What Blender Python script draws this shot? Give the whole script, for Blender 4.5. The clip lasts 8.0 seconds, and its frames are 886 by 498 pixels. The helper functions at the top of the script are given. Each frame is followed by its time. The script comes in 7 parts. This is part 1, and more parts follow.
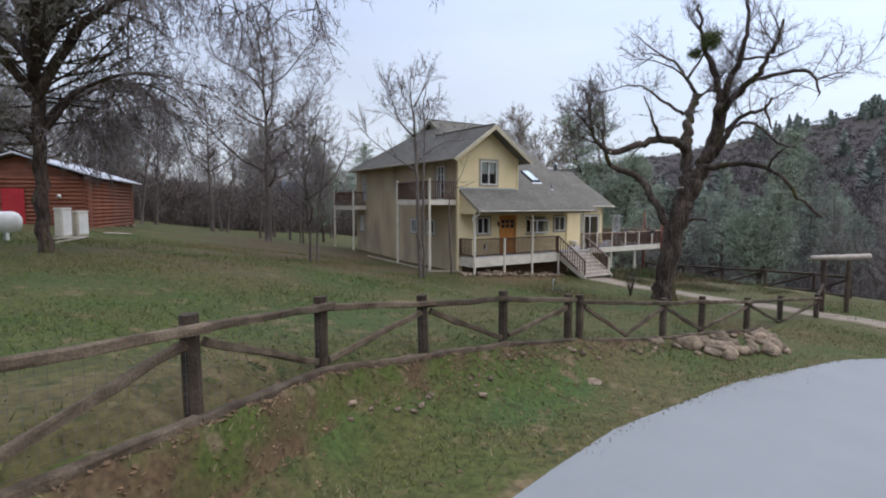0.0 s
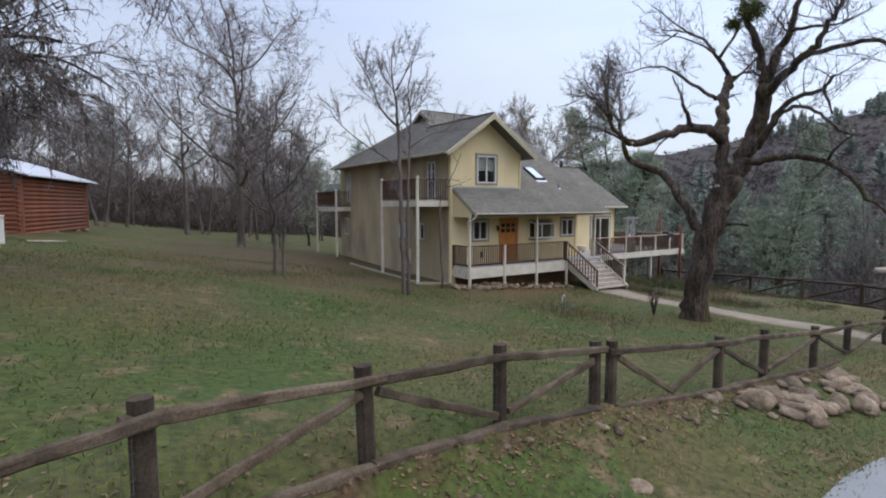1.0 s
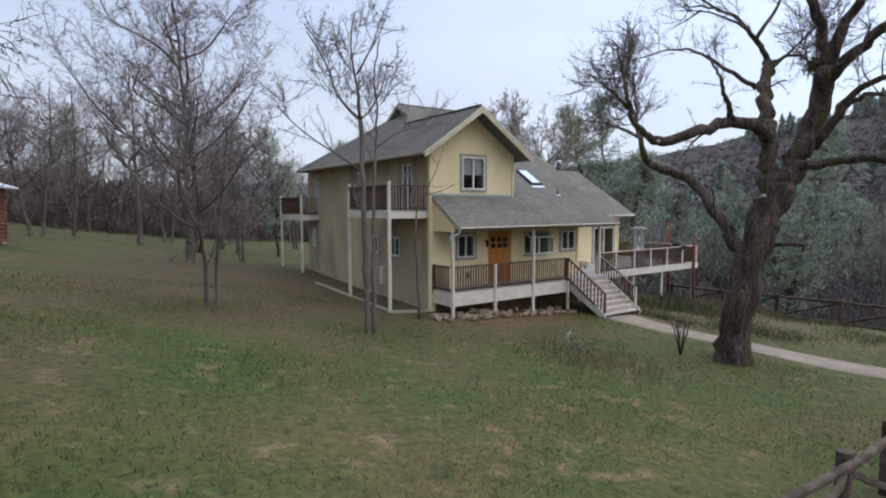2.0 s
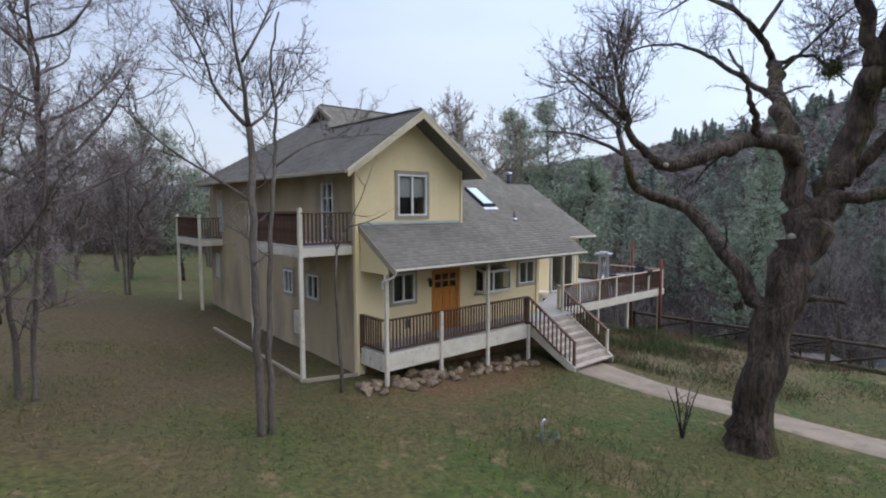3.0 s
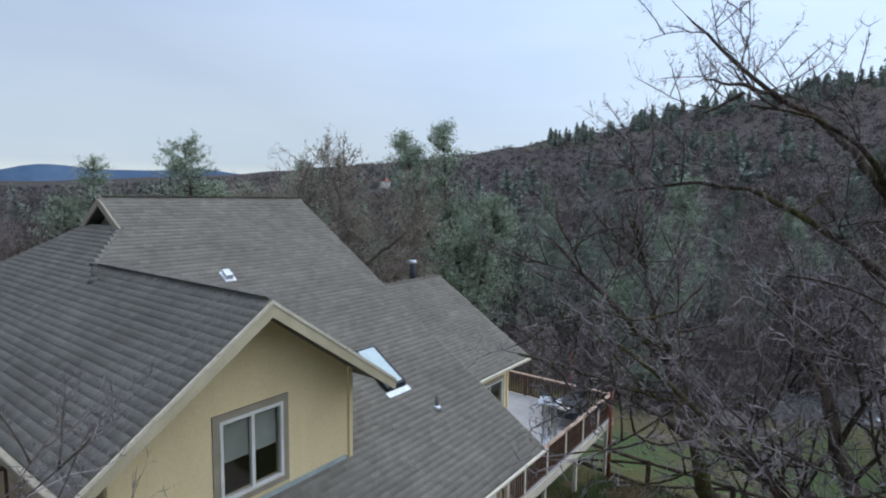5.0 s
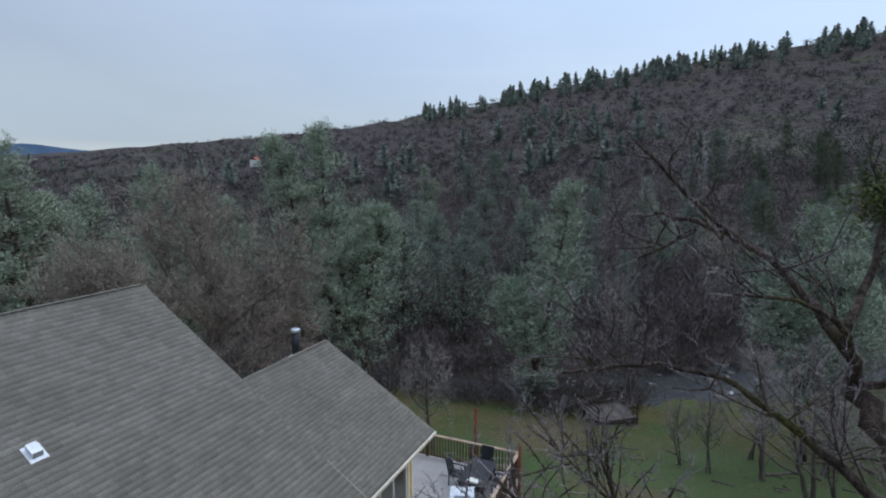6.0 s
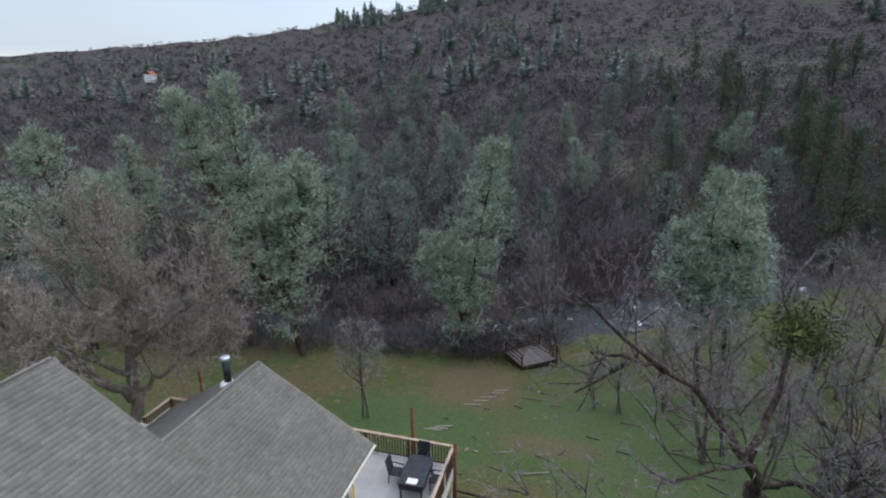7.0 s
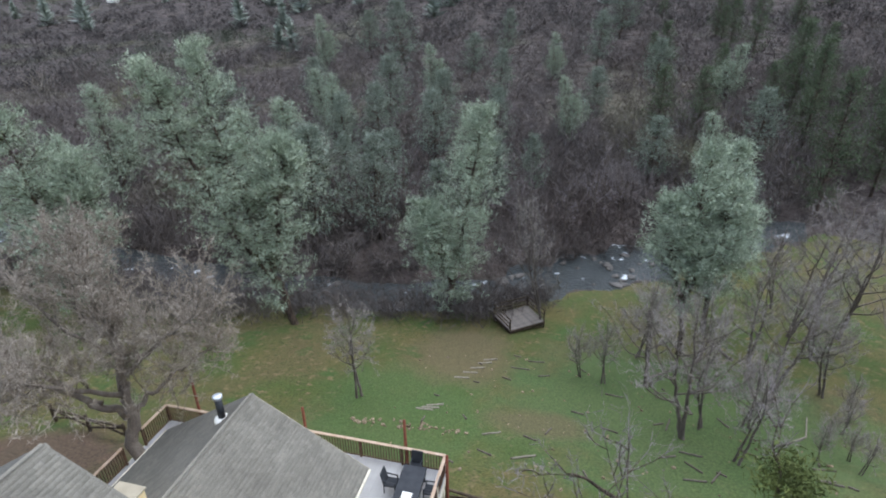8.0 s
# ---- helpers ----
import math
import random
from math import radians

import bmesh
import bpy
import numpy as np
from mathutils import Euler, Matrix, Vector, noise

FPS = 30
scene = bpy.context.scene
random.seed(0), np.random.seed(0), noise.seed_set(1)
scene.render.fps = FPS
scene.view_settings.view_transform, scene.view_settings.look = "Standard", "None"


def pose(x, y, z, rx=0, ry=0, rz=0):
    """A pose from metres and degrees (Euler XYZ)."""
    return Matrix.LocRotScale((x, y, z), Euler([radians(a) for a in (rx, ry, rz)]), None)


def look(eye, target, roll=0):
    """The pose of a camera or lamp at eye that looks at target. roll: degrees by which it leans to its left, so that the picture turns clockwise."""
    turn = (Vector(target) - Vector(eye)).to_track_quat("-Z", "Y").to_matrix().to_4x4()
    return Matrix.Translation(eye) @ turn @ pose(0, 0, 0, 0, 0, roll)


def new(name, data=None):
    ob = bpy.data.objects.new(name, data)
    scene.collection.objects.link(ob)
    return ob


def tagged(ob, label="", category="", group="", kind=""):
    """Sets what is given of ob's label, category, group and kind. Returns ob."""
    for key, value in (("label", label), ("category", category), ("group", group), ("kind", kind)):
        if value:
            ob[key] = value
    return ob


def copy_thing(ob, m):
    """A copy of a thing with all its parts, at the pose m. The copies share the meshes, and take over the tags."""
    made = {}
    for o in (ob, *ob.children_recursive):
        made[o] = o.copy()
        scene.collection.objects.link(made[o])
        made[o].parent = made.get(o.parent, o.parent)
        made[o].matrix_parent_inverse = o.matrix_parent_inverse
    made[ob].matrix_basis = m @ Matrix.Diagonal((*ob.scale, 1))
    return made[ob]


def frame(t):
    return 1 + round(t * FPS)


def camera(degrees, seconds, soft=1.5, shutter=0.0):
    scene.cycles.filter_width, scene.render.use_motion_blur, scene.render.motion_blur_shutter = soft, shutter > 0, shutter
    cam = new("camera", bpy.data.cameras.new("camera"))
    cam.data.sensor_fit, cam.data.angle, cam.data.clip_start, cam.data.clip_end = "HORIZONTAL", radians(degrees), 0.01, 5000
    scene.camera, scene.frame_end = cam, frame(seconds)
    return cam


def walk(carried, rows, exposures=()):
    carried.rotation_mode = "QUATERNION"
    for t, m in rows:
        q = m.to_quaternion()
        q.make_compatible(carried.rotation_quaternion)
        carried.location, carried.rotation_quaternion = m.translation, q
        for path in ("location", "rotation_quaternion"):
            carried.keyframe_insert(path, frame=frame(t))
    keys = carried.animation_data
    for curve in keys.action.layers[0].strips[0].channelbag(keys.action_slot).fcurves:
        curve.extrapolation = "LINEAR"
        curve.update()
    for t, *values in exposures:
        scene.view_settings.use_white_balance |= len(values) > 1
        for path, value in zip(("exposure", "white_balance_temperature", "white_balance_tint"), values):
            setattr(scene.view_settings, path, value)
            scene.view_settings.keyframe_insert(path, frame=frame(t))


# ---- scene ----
cam = camera(78.6, 8.0, soft=2.0)
PATH = [
    (0, (-17.231, -22.804, 3.755), (-16.123, -21.146, 3.595), 0.0),
    (0.5, (-15.957, -21.375, 3.782), (-14.853, -19.715, 3.62), -0.0),
    (1, (-14.579, -19.755, 3.875), (-13.476, -18.095, 3.712), -0.1),
    (2.5, (-10.245, -14.496, 4.675), (-9.045, -12.904, 4.519), -0.1),
    (3, (-8.758, -12.557, 5.243), (-7.45, -11.052, 5.084), -0.1),
    (3.5, (-7.281, -10.715, 6.033), (-5.891, -9.287, 5.867), -0.1),
    (4, (-5.744, -9.076, 6.946), (-4.244, -7.764, 6.773), 0.0),
    (4.2, (-5.148, -8.421, 7.361), (-3.612, -7.154, 7.179), 0.2),
    (5.3, (-2.256, -5.489, 10.669), (-0.622, -4.354, 10.464), 0.6),
    (5.5, (-1.83, -5.093, 11.269), (-0.153, -4.027, 11.048), 0.4),
    (6, (-0.788, -4.307, 12.581), (1.021, -3.504, 12.292), -0.4),
    (6.5, (-0.283, -3.92, 14.317), (1.562, -3.283, 13.878), -0.5),
    (7, (0.024, -3.747, 16.077), (1.861, -3.231, 15.479), -0.5),
    (7.5, (0.666, -3.621, 17.763), (2.463, -3.146, 17.025), -1.0),
    (8, (1.709, -3.294, 19.542), (3.457, -2.846, 18.678), -1.0),
]
walk(cam, [(t, look(eye, target, roll)) for t, eye, target, roll in PATH], [(0, 0.43, 6680, 10), (2.5, 0.45, 6550, 10), (4, 0.4, 6400, 8), (5.3, 0.05, 6250, 4), (6, -0.12, 6200, 4), (6.5, 0.08, 6300, 4), (7, 0.33, 6450, 6), (7.5, 0.56, 6600, 4), (8, 0.91, 6650, 4)])

# ---- world, sun, exposure ----
SUN_EL, SUN_AZ = 64.0, -40.0
world = bpy.data.worlds.new("overcast_sky")
scene.world = world
world.use_nodes = True
wn, wl = world.node_tree.nodes, world.node_tree.links
bg = wn["Background"]
sky = wn.new("ShaderNodeTexSky")
sky.sky_type, sky.sun_disc = "NISHITA", False
sky.sun_elevation, sky.sun_rotation = radians(SUN_EL), radians(90 - SUN_AZ)
sky.air_density, sky.dust_density, sky.ozone_density = 1.0, 2.0, 1.5
geo_w = wn.new("ShaderNodeTexCoord")
sep_w = wn.new("ShaderNodeSeparateXYZ")
wl.new(geo_w.outputs["Generated"], sep_w.inputs[0])
cloud = wn.new("ShaderNodeTexNoise")
cloud.inputs["Scale"].default_value, cloud.inputs["Detail"].default_value = 1.6, 5.0
cmap = wn.new("ShaderNodeMapping")
cmap.inputs["Scale"].default_value = (1.0, 1.0, 4.0)
wl.new(geo_w.outputs["Generated"], cmap.inputs[0])
wl.new(cmap.outputs[0], cloud.inputs["Vector"])
# cloud cover: pale blue-grey aloft, brighter towards the horizon
cover = wn.new("ShaderNodeValToRGB")
cover.color_ramp.elements[0].position, cover.color_ramp.elements[0].color = 0.0, (11.0, 10.8, 10.0, 1)
cover.color_ramp.elements[1].position, cover.color_ramp.elements[1].color = 0.55, (4.25, 5.2, 7.8, 1)
low = cover.color_ramp.elements.new(0.05)
low.color = (5.9, 6.5, 7.55, 1)
wl.new(sep_w.outputs["Z"], cover.inputs[0])
vary = wn.new("ShaderNodeMix")
vary.data_type, vary.blend_type = "RGBA", "MULTIPLY"
vary.inputs[0].default_value = 0.35
wl.new(cover.outputs[0], vary.inputs[6])
cr2 = wn.new("ShaderNodeValToRGB")
cr2.color_ramp.elements[0].position, cr2.color_ramp.elements[0].color = 0.35, (0.72, 0.78, 0.88, 1)
cr2.color_ramp.elements[1].position, cr2.color_ramp.elements[1].color = 0.65, (1.12, 1.1, 1.06, 1)
wl.new(cloud.outputs["Fac"], cr2.inputs[0])
wl.new(cr2.outputs[0], vary.inputs[7])
both = wn.new("ShaderNodeMix")
both.data_type = "RGBA"
both.inputs[0].default_value = 0.8
wl.new(sky.outputs[0], both.inputs[6])
wl.new(vary.outputs[2], both.inputs[7])
# the cloud is brighter round the hidden sun
sund = wn.new("ShaderNodeVectorMath")
sund.operation = "DOT_PRODUCT"
wl.new(geo_w.outputs["Generated"], sund.inputs[0])
sund.inputs[1].default_value = (math.cos(radians(SUN_EL)) * math.cos(radians(SUN_AZ)), math.cos(radians(SUN_EL)) * math.sin(radians(SUN_AZ)), math.sin(radians(SUN_EL)))
glow = wn.new("ShaderNodeMapRange")
glow.inputs["From Min"].default_value, glow.inputs["From Max"].default_value = 0.1, 0.85
glow.inputs["To Min"].default_value, glow.inputs["To Max"].default_value = 0.83, 1.58
wl.new(sund.outputs["Value"], glow.inputs["Value"])
lit = wn.new("ShaderNodeVectorMath")
lit.operation = "SCALE"
wl.new(both.outputs[2], lit.inputs[0])
wl.new(glow.outputs[0], lit.inputs["Scale"])
wl.new(lit.outputs[0], bg.inputs["Color"])
bg.inputs["Strength"].default_value = 0.12

sun = new("sun", bpy.data.lights.new("sun", "SUN"))
sun.data.energy, sun.data.angle, sun.data.color = 1.5, radians(110), (1.0, 0.95, 0.87)
sx, sy = math.cos(radians(SUN_AZ)), math.sin(radians(SUN_AZ))
sun.matrix_world = look((0, 0, 60), (-sx * 60, -sy * 60, 60 - 60 * math.tan(radians(SUN_EL))))


# ---- materials ----
def mat(name, a, b, scale=2.0, rough=0.85, bump=0.25, bscale=30.0, fine=0.25, rand=0.0, island=0.0, patches=(), more=(), metal=0.0, world_space=False,
        spot=None, spot_scale=1.0, spot_cut=(0.5, 0.6), stretch=(1, 1, 1), dist=0.02, spec=0.3):
    """A procedural surface: two colours mixed by a broad noise, a fine grain, spots of a third colour, and relief."""
    m = bpy.data.materials.new(name)
    m.use_nodes = True
    n, l = m.node_tree.nodes, m.node_tree.links
    p = n["Principled BSDF"]
    tc = n.new("ShaderNodeTexCoord")
    mp = n.new("ShaderNodeMapping")
    mp.inputs["Scale"].default_value = stretch
    l.new(n.new("ShaderNodeNewGeometry").outputs["Position"] if world_space else tc.outputs["Object"], mp.inputs[0])

    def noise_at(s, detail=4.0):
        q = n.new("ShaderNodeTexNoise")
        q.inputs["Scale"].default_value, q.inputs["Detail"].default_value = s, detail
        l.new(mp.outputs[0], q.inputs["Vector"])
        return q.outputs["Fac"]

    def ramp(src, lo, hi, ca, cb):
        r = n.new("ShaderNodeValToRGB")
        e = r.color_ramp.elements
        e[0].position, e[0].color, e[1].position, e[1].color = lo, (*ca, 1), hi, (*cb, 1)
        l.new(src, r.inputs[0])
        return r.outputs[0]

    def mix(kind, fac, x, y):
        q = n.new("ShaderNodeMix")
        q.data_type, q.blend_type = "RGBA", kind
        if isinstance(fac, float):
            q.inputs[0].default_value = fac
        else:
            l.new(fac, q.inputs[0])
        l.new(x, q.inputs[6])
        if isinstance(y, tuple):
            q.inputs[7].default_value = (*y, 1)
        else:
            l.new(y, q.inputs[7])
        return q.outputs[2]

    col = ramp(noise_at(scale), 0.35, 0.65, a, b)
    if spot:
        mask = ramp(noise_at(spot_scale, 5.0), *spot_cut, (0, 0, 0), (1, 1, 1))
        col = mix("MIX", mask, col, spot)
    for colour, size, lo, hi in more:
        col = mix("MIX", ramp(noise_at(size, 6.0), lo, hi, (0, 0, 0), (1, 1, 1)), col, colour)
    for patch in patches:
        # a worn area round a place: colour, x, y, and its half sizes
        pm = n.new("ShaderNodeMapping")
        pm.vector_type = "TEXTURE"
        pm.inputs["Location"].default_value, pm.inputs["Scale"].default_value = (patch[1], patch[2], 0), (patch[3], patch[4], 1e6)
        l.new(tc.outputs["Object"], pm.inputs[0])
        ln = n.new("ShaderNodeVectorMath")
        ln.operation = "LENGTH"
        l.new(pm.outputs[0], ln.inputs[0])
        ad = n.new("ShaderNodeMath")
        ad.operation = "ADD"
        l.new(ln.outputs["Value"], ad.inputs[0])
        l.new(noise_at(0.5, 5.0), ad.inputs[1])
        sc = n.new("ShaderNodeMath")
        sc.operation = "MULTIPLY"
        sc.inputs[1].default_value = 0.4
        l.new(ad.outputs[0], sc.inputs[0])
        col = mix("MIX", ramp(sc.outputs[0], 0.46, 0.66, (0.85,) * 3, (0, 0, 0)), col, patch[0])
    if fine:
        col = mix("MULTIPLY", 1.0, col, ramp(noise_at(bscale, 3.0), 0.25, 0.75, (1 - fine,) * 3, (1 + fine,) * 3))
    for amount, kind in ((rand, "obj"), (island, "island")):
        if amount:
            src = n.new("ShaderNodeObjectInfo").outputs["Random"] if kind == "obj" else n.new("ShaderNodeNewGeometry").outputs["Random Per Island"]
            col = mix("MULTIPLY", 1.0, col, ramp(src, 0.0, 1.0, (1 - amount,) * 3, (1 + amount,) * 3))
    l.new(col, p.inputs["Base Color"])
    p.inputs["Roughness"].default_value, p.inputs["Metallic"].default_value = rough, metal
    p.inputs["Specular IOR Level"].default_value = spec
    if bump:
        bn = n.new("ShaderNodeBump")
        bn.inputs["Strength"].default_value, bn.inputs["Distance"].default_value = bump, dist
        l.new(noise_at(bscale, 5.0), bn.inputs["Height"])
        l.new(bn.outputs[0], p.inputs["Normal"])
    return m


M_SIDING = mat("painted_siding", (0.74, 0.595, 0.335), (0.80, 0.655, 0.38), 1.2, 0.75, 0.12, 60, 0.08, stretch=(1, 1, 0.4))
# side wall away from the sun: its shade is put into a darker, blotchy siding colour
M_SIDEWALL = mat("shaded_siding", (0.385, 0.305, 0.185), (0.475, 0.38, 0.235), 0.8, 0.8, 0.15, 50, 0.12, stretch=(1, 1, 0.4), spot=(0.27, 0.215, 0.155), spot_scale=0.9, spot_cut=(0.5, 0.75))
M_TRIM = mat("tan_trim", (0.30, 0.26, 0.19), (0.36, 0.31, 0.23), 3, 0.7, 0.1, 50, 0.1)
M_WHITE = mat("white_paint", (0.68, 0.66, 0.6), (0.78, 0.76, 0.7), 3, 0.55, 0.08, 60, 0.06)
M_CREAM = mat("weathered_cream_paint", (0.56, 0.5, 0.385), (0.66, 0.6, 0.475), 2.5, 0.7, 0.15, 40, 0.12, spot=(0.34, 0.29, 0.22), spot_scale=6, spot_cut=(0.62, 0.72))
M_SHINGLE = mat("asphalt_shingle", (0.17, 0.156, 0.13), (0.208, 0.192, 0.16), 0.7, 0.95, 0.5, 60, 0.26, rand=0.12, island=0.13, world_space=True)
M_ROOFBASE = mat("roof_underlay", (0.13, 0.122, 0.115), (0.16, 0.15, 0.14), 1.0, 0.95, 0.4, 60, 0.2)
M_DOOR = mat("orange_wood", (0.44, 0.16, 0.03), (0.56, 0.225, 0.042), 3, 0.45, 0.1, 40, 0.2, stretch=(6, 6, 0.6))
M_RAIL = mat("dark_brown_wood", (0.07, 0.039, 0.024), (0.125, 0.07, 0.045), 4, 0.65, 0.2, 60, 0.2, rand=0.15)
M_DECK = mat("grey_deck_paint", (0.345, 0.33, 0.315), (0.41, 0.395, 0.38), 1.4, 0.6, 0.1, 40, 0.1, rand=0.05)
M_STEP = mat("weathered_step", (0.34, 0.285, 0.225), (0.45, 0.39, 0.32), 3, 0.8, 0.2, 40, 0.2)
M_GLASS = bpy.data.materials.new("window_glass")
M_GLASS.use_nodes = True
gp = M_GLASS.node_tree.nodes["Principled BSDF"]
gp.inputs["Base Color"].default_value, gp.inputs["Roughness"].default_value = (0.72, 0.76, 0.76, 1), 0.03
gp.inputs["IOR"].default_value = 1.5
gp.inputs["Transmission Weight"].default_value = 1.0
M_DARKGLASS = mat("dark_door_glass", (0.015, 0.014, 0.013), (0.025, 0.023, 0.021), 3, 0.08, 0, 10, 0.05, spec=0.5)
M_FENCE = mat("weathered_fence_wood", (0.034, 0.023, 0.014), (0.082, 0.06, 0.04), 3, 0.9, 0.6, 35, 0.35, rand=0.2, stretch=(1, 1, 1))
M_BARK = mat("oak_bark", (0.039, 0.027, 0.02), (0.108, 0.078, 0.058), 3.5, 0.95, 1.0, 15, 0.6, spot=(0.062, 0.054, 0.014), spot_scale=1.1, spot_cut=(0.55, 0.68), stretch=(1, 1, 0.3), dist=0.14)
M_TWIG = mat("bare_twigs", (0.15, 0.125, 0.12), (0.23, 0.195, 0.19), 1.0, 0.95, 0, 10, 0.15, island=0.2)
M_BARKG = mat("grey_bark", (0.085, 0.068, 0.055), (0.15, 0.122, 0.1), 2.5, 0.95, 0.7, 25, 0.3, stretch=(1, 1, 0.35), dist=0.03)
M_SLIM = mat("grey_tan_bark", (0.115, 0.092, 0.076), (0.2, 0.168, 0.142), 2.5, 0.95, 0.7, 25, 0.3, stretch=(1, 1, 0.35), dist=0.03)
M_PINE = mat("grey_pine_needles", (0.23, 0.275, 0.19), (0.34, 0.385, 0.28), 0.35, 0.8, 0, 3, 0.2, island=0.3)
M_PINED = mat("pale_conifer_needles", (0.21, 0.24, 0.2), (0.3, 0.33, 0.275), 0.1, 0.85, 0, 3, 0.15, island=0.2)
M_BRUSH = mat("bare_hillside_brush", (0.092, 0.076, 0.068), (0.136, 0.115, 0.104), 0.05, 0.95, 0, 2, 0.15, island=0.16, spot=(0.17, 0.155, 0.1), spot_scale=0.03, spot_cut=(0.58, 0.72), more=(((0.075, 0.055, 0.048), 0.022, 0.56, 0.7), ((0.165, 0.105, 0.07), 0.05, 0.66, 0.75)))
M_BRUSHFAR = mat("dark_hillside_brush", (0.045, 0.039, 0.036), (0.068, 0.059, 0.055), 0.02, 0.95, 0, 2, 0.1, island=0.1, spot=(0.078, 0.088, 0.06), spot_scale=0.012, spot_cut=(0.5, 0.66), more=(((0.05, 0.038, 0.034), 0.02, 0.56, 0.7), ((0.085, 0.08, 0.06), 0.03, 0.68, 0.76)))
M_ROCK = mat("field_stone", (0.14, 0.1, 0.062), (0.265, 0.2, 0.135), 3, 0.9, 0.9, 9, 0.3, rand=0.38, dist=0.03)
M_WETROCK = mat("wet_river_rock", (0.05, 0.045, 0.04), (0.13, 0.115, 0.10), 3, 0.5, 0.7, 9, 0.3, rand=0.3)
M_ASPHALT = mat("pale_asphalt", (0.225, 0.232, 0.226), (0.25, 0.257, 0.25), 0.5, 0.75, 0.35, 120, 0.15, spot=(0.235, 0.24, 0.234), spot_scale=0.8)
M_PATH = mat("concrete_path", (0.21, 0.165, 0.12), (0.285, 0.23, 0.17), 1.0, 0.9, 0.3, 60, 0.2, spot=(0.18, 0.15, 0.11), spot_scale=2.5, spot_cut=(0.55, 0.7))
M_WATER = mat("river_water", (0.025, 0.029, 0.03), (0.045, 0.05, 0.05), 0.3, 0.3, 0.8, 2.5, 0.1, spec=0.14, spot=(0.55, 0.58, 0.6), spot_scale=0.45, spot_cut=(0.645, 0.69), dist=0.25)
M_LOG = mat("red_brown_log", (0.17, 0.06, 0.035), (0.25, 0.095, 0.055), 2, 0.75, 0.3, 30, 0.25, rand=0.12, stretch=(0.6, 0.6, 3))
M_RED = mat("red_door_paint", (0.36, 0.02, 0.025), (0.44, 0.03, 0.035), 3, 0.5, 0.05, 30, 0.1)
M_TIN = mat("pale_metal_roof", (0.55, 0.56, 0.58), (0.68, 0.69, 0.7), 0.8, 0.4, 0.1, 20, 0.1, metal=0.3)
M_BLACK = mat("black_fabric", (0.02, 0.022, 0.026), (0.035, 0.037, 0.042), 3, 0.7, 0.2, 30, 0.2)
M_STEEL = mat("galvanised_steel", (0.5, 0.52, 0.54), (0.6, 0.62, 0.64), 6, 0.35, 0.05, 30, 0.1, metal=0.8)
M_DARKMETAL = mat("dark_flue_metal", (0.03, 0.032, 0.035), (0.05, 0.052, 0.055), 6, 0.5, 0.05, 30, 0.1, metal=0.5)
M_POLE = mat("rust_red_pole", (0.12, 0.035, 0.02), (0.18, 0.055, 0.03), 3, 0.8, 0.3, 30, 0.25)
# far mountains: the blue of the aerial haze is painted into the base colour
M_MOUNT = mat("haze_painted_mountain", (0.07, 0.12, 0.20), (0.10, 0.155, 0.24), 0.004, 1.0, 0, 0.02, 0.1)
M_CURTAIN = mat("pale_blind", (0.45, 0.45, 0.42), (0.55, 0.55, 0.5), 6, 0.9, 0.1, 30, 0.1)
M_DARKROOM = mat("dark_room", (0.02, 0.018, 0.016), (0.03, 0.027, 0.024), 2, 0.9, 0, 10, 0.1)
M_SOIL = mat("bare_soil", (0.13, 0.075, 0.036), (0.19, 0.115, 0.06), 2, 0.95, 0.5, 20, 0.3)
M_LITTER = mat("littered_bank", (0.07, 0.044, 0.021), (0.105, 0.067, 0.034), 2, 0.95, 0.7, 14, 0.4, more=(((0.06, 0.074, 0.016), 0.9, 0.4, 0.54), ((0.13, 0.1, 0.052), 3.0, 0.56, 0.68)))
M_FASCIA = mat("olive_cream_fascia", (0.47, 0.41, 0.27), (0.56, 0.49, 0.33), 3, 0.7, 0.1, 50, 0.1)
M_FLASH = mat("dull_flashing", (0.24, 0.28, 0.26), (0.32, 0.36, 0.34), 3, 0.6, 0.05, 30, 0.15)
M_WOODB = mat("brown_leafless_wood", (0.095, 0.074, 0.062), (0.15, 0.12, 0.102), 0.05, 0.95, 0, 2, 0.2, island=0.25)
M_HEWN = mat("weathered_hewn_rail", (0.05, 0.034, 0.02), (0.125, 0.093, 0.062), 3, 0.9, 0.6, 35, 0.35, rand=0.3)
M_LEAF = mat("fallen_oak_leaves", (0.10, 0.06, 0.034), (0.19, 0.12, 0.066), 1.5, 0.9, 0, 10, 0.2, island=0.4)
M_GRASSB = mat("grass_blades", (0.077, 0.106, 0.022), (0.135, 0.13, 0.042), 0.3, 0.85, 0, 5, 0.15, island=0.35, spot=(0.17, 0.13, 0.06), spot_scale=0.35, spot_cut=(0.5, 0.62))


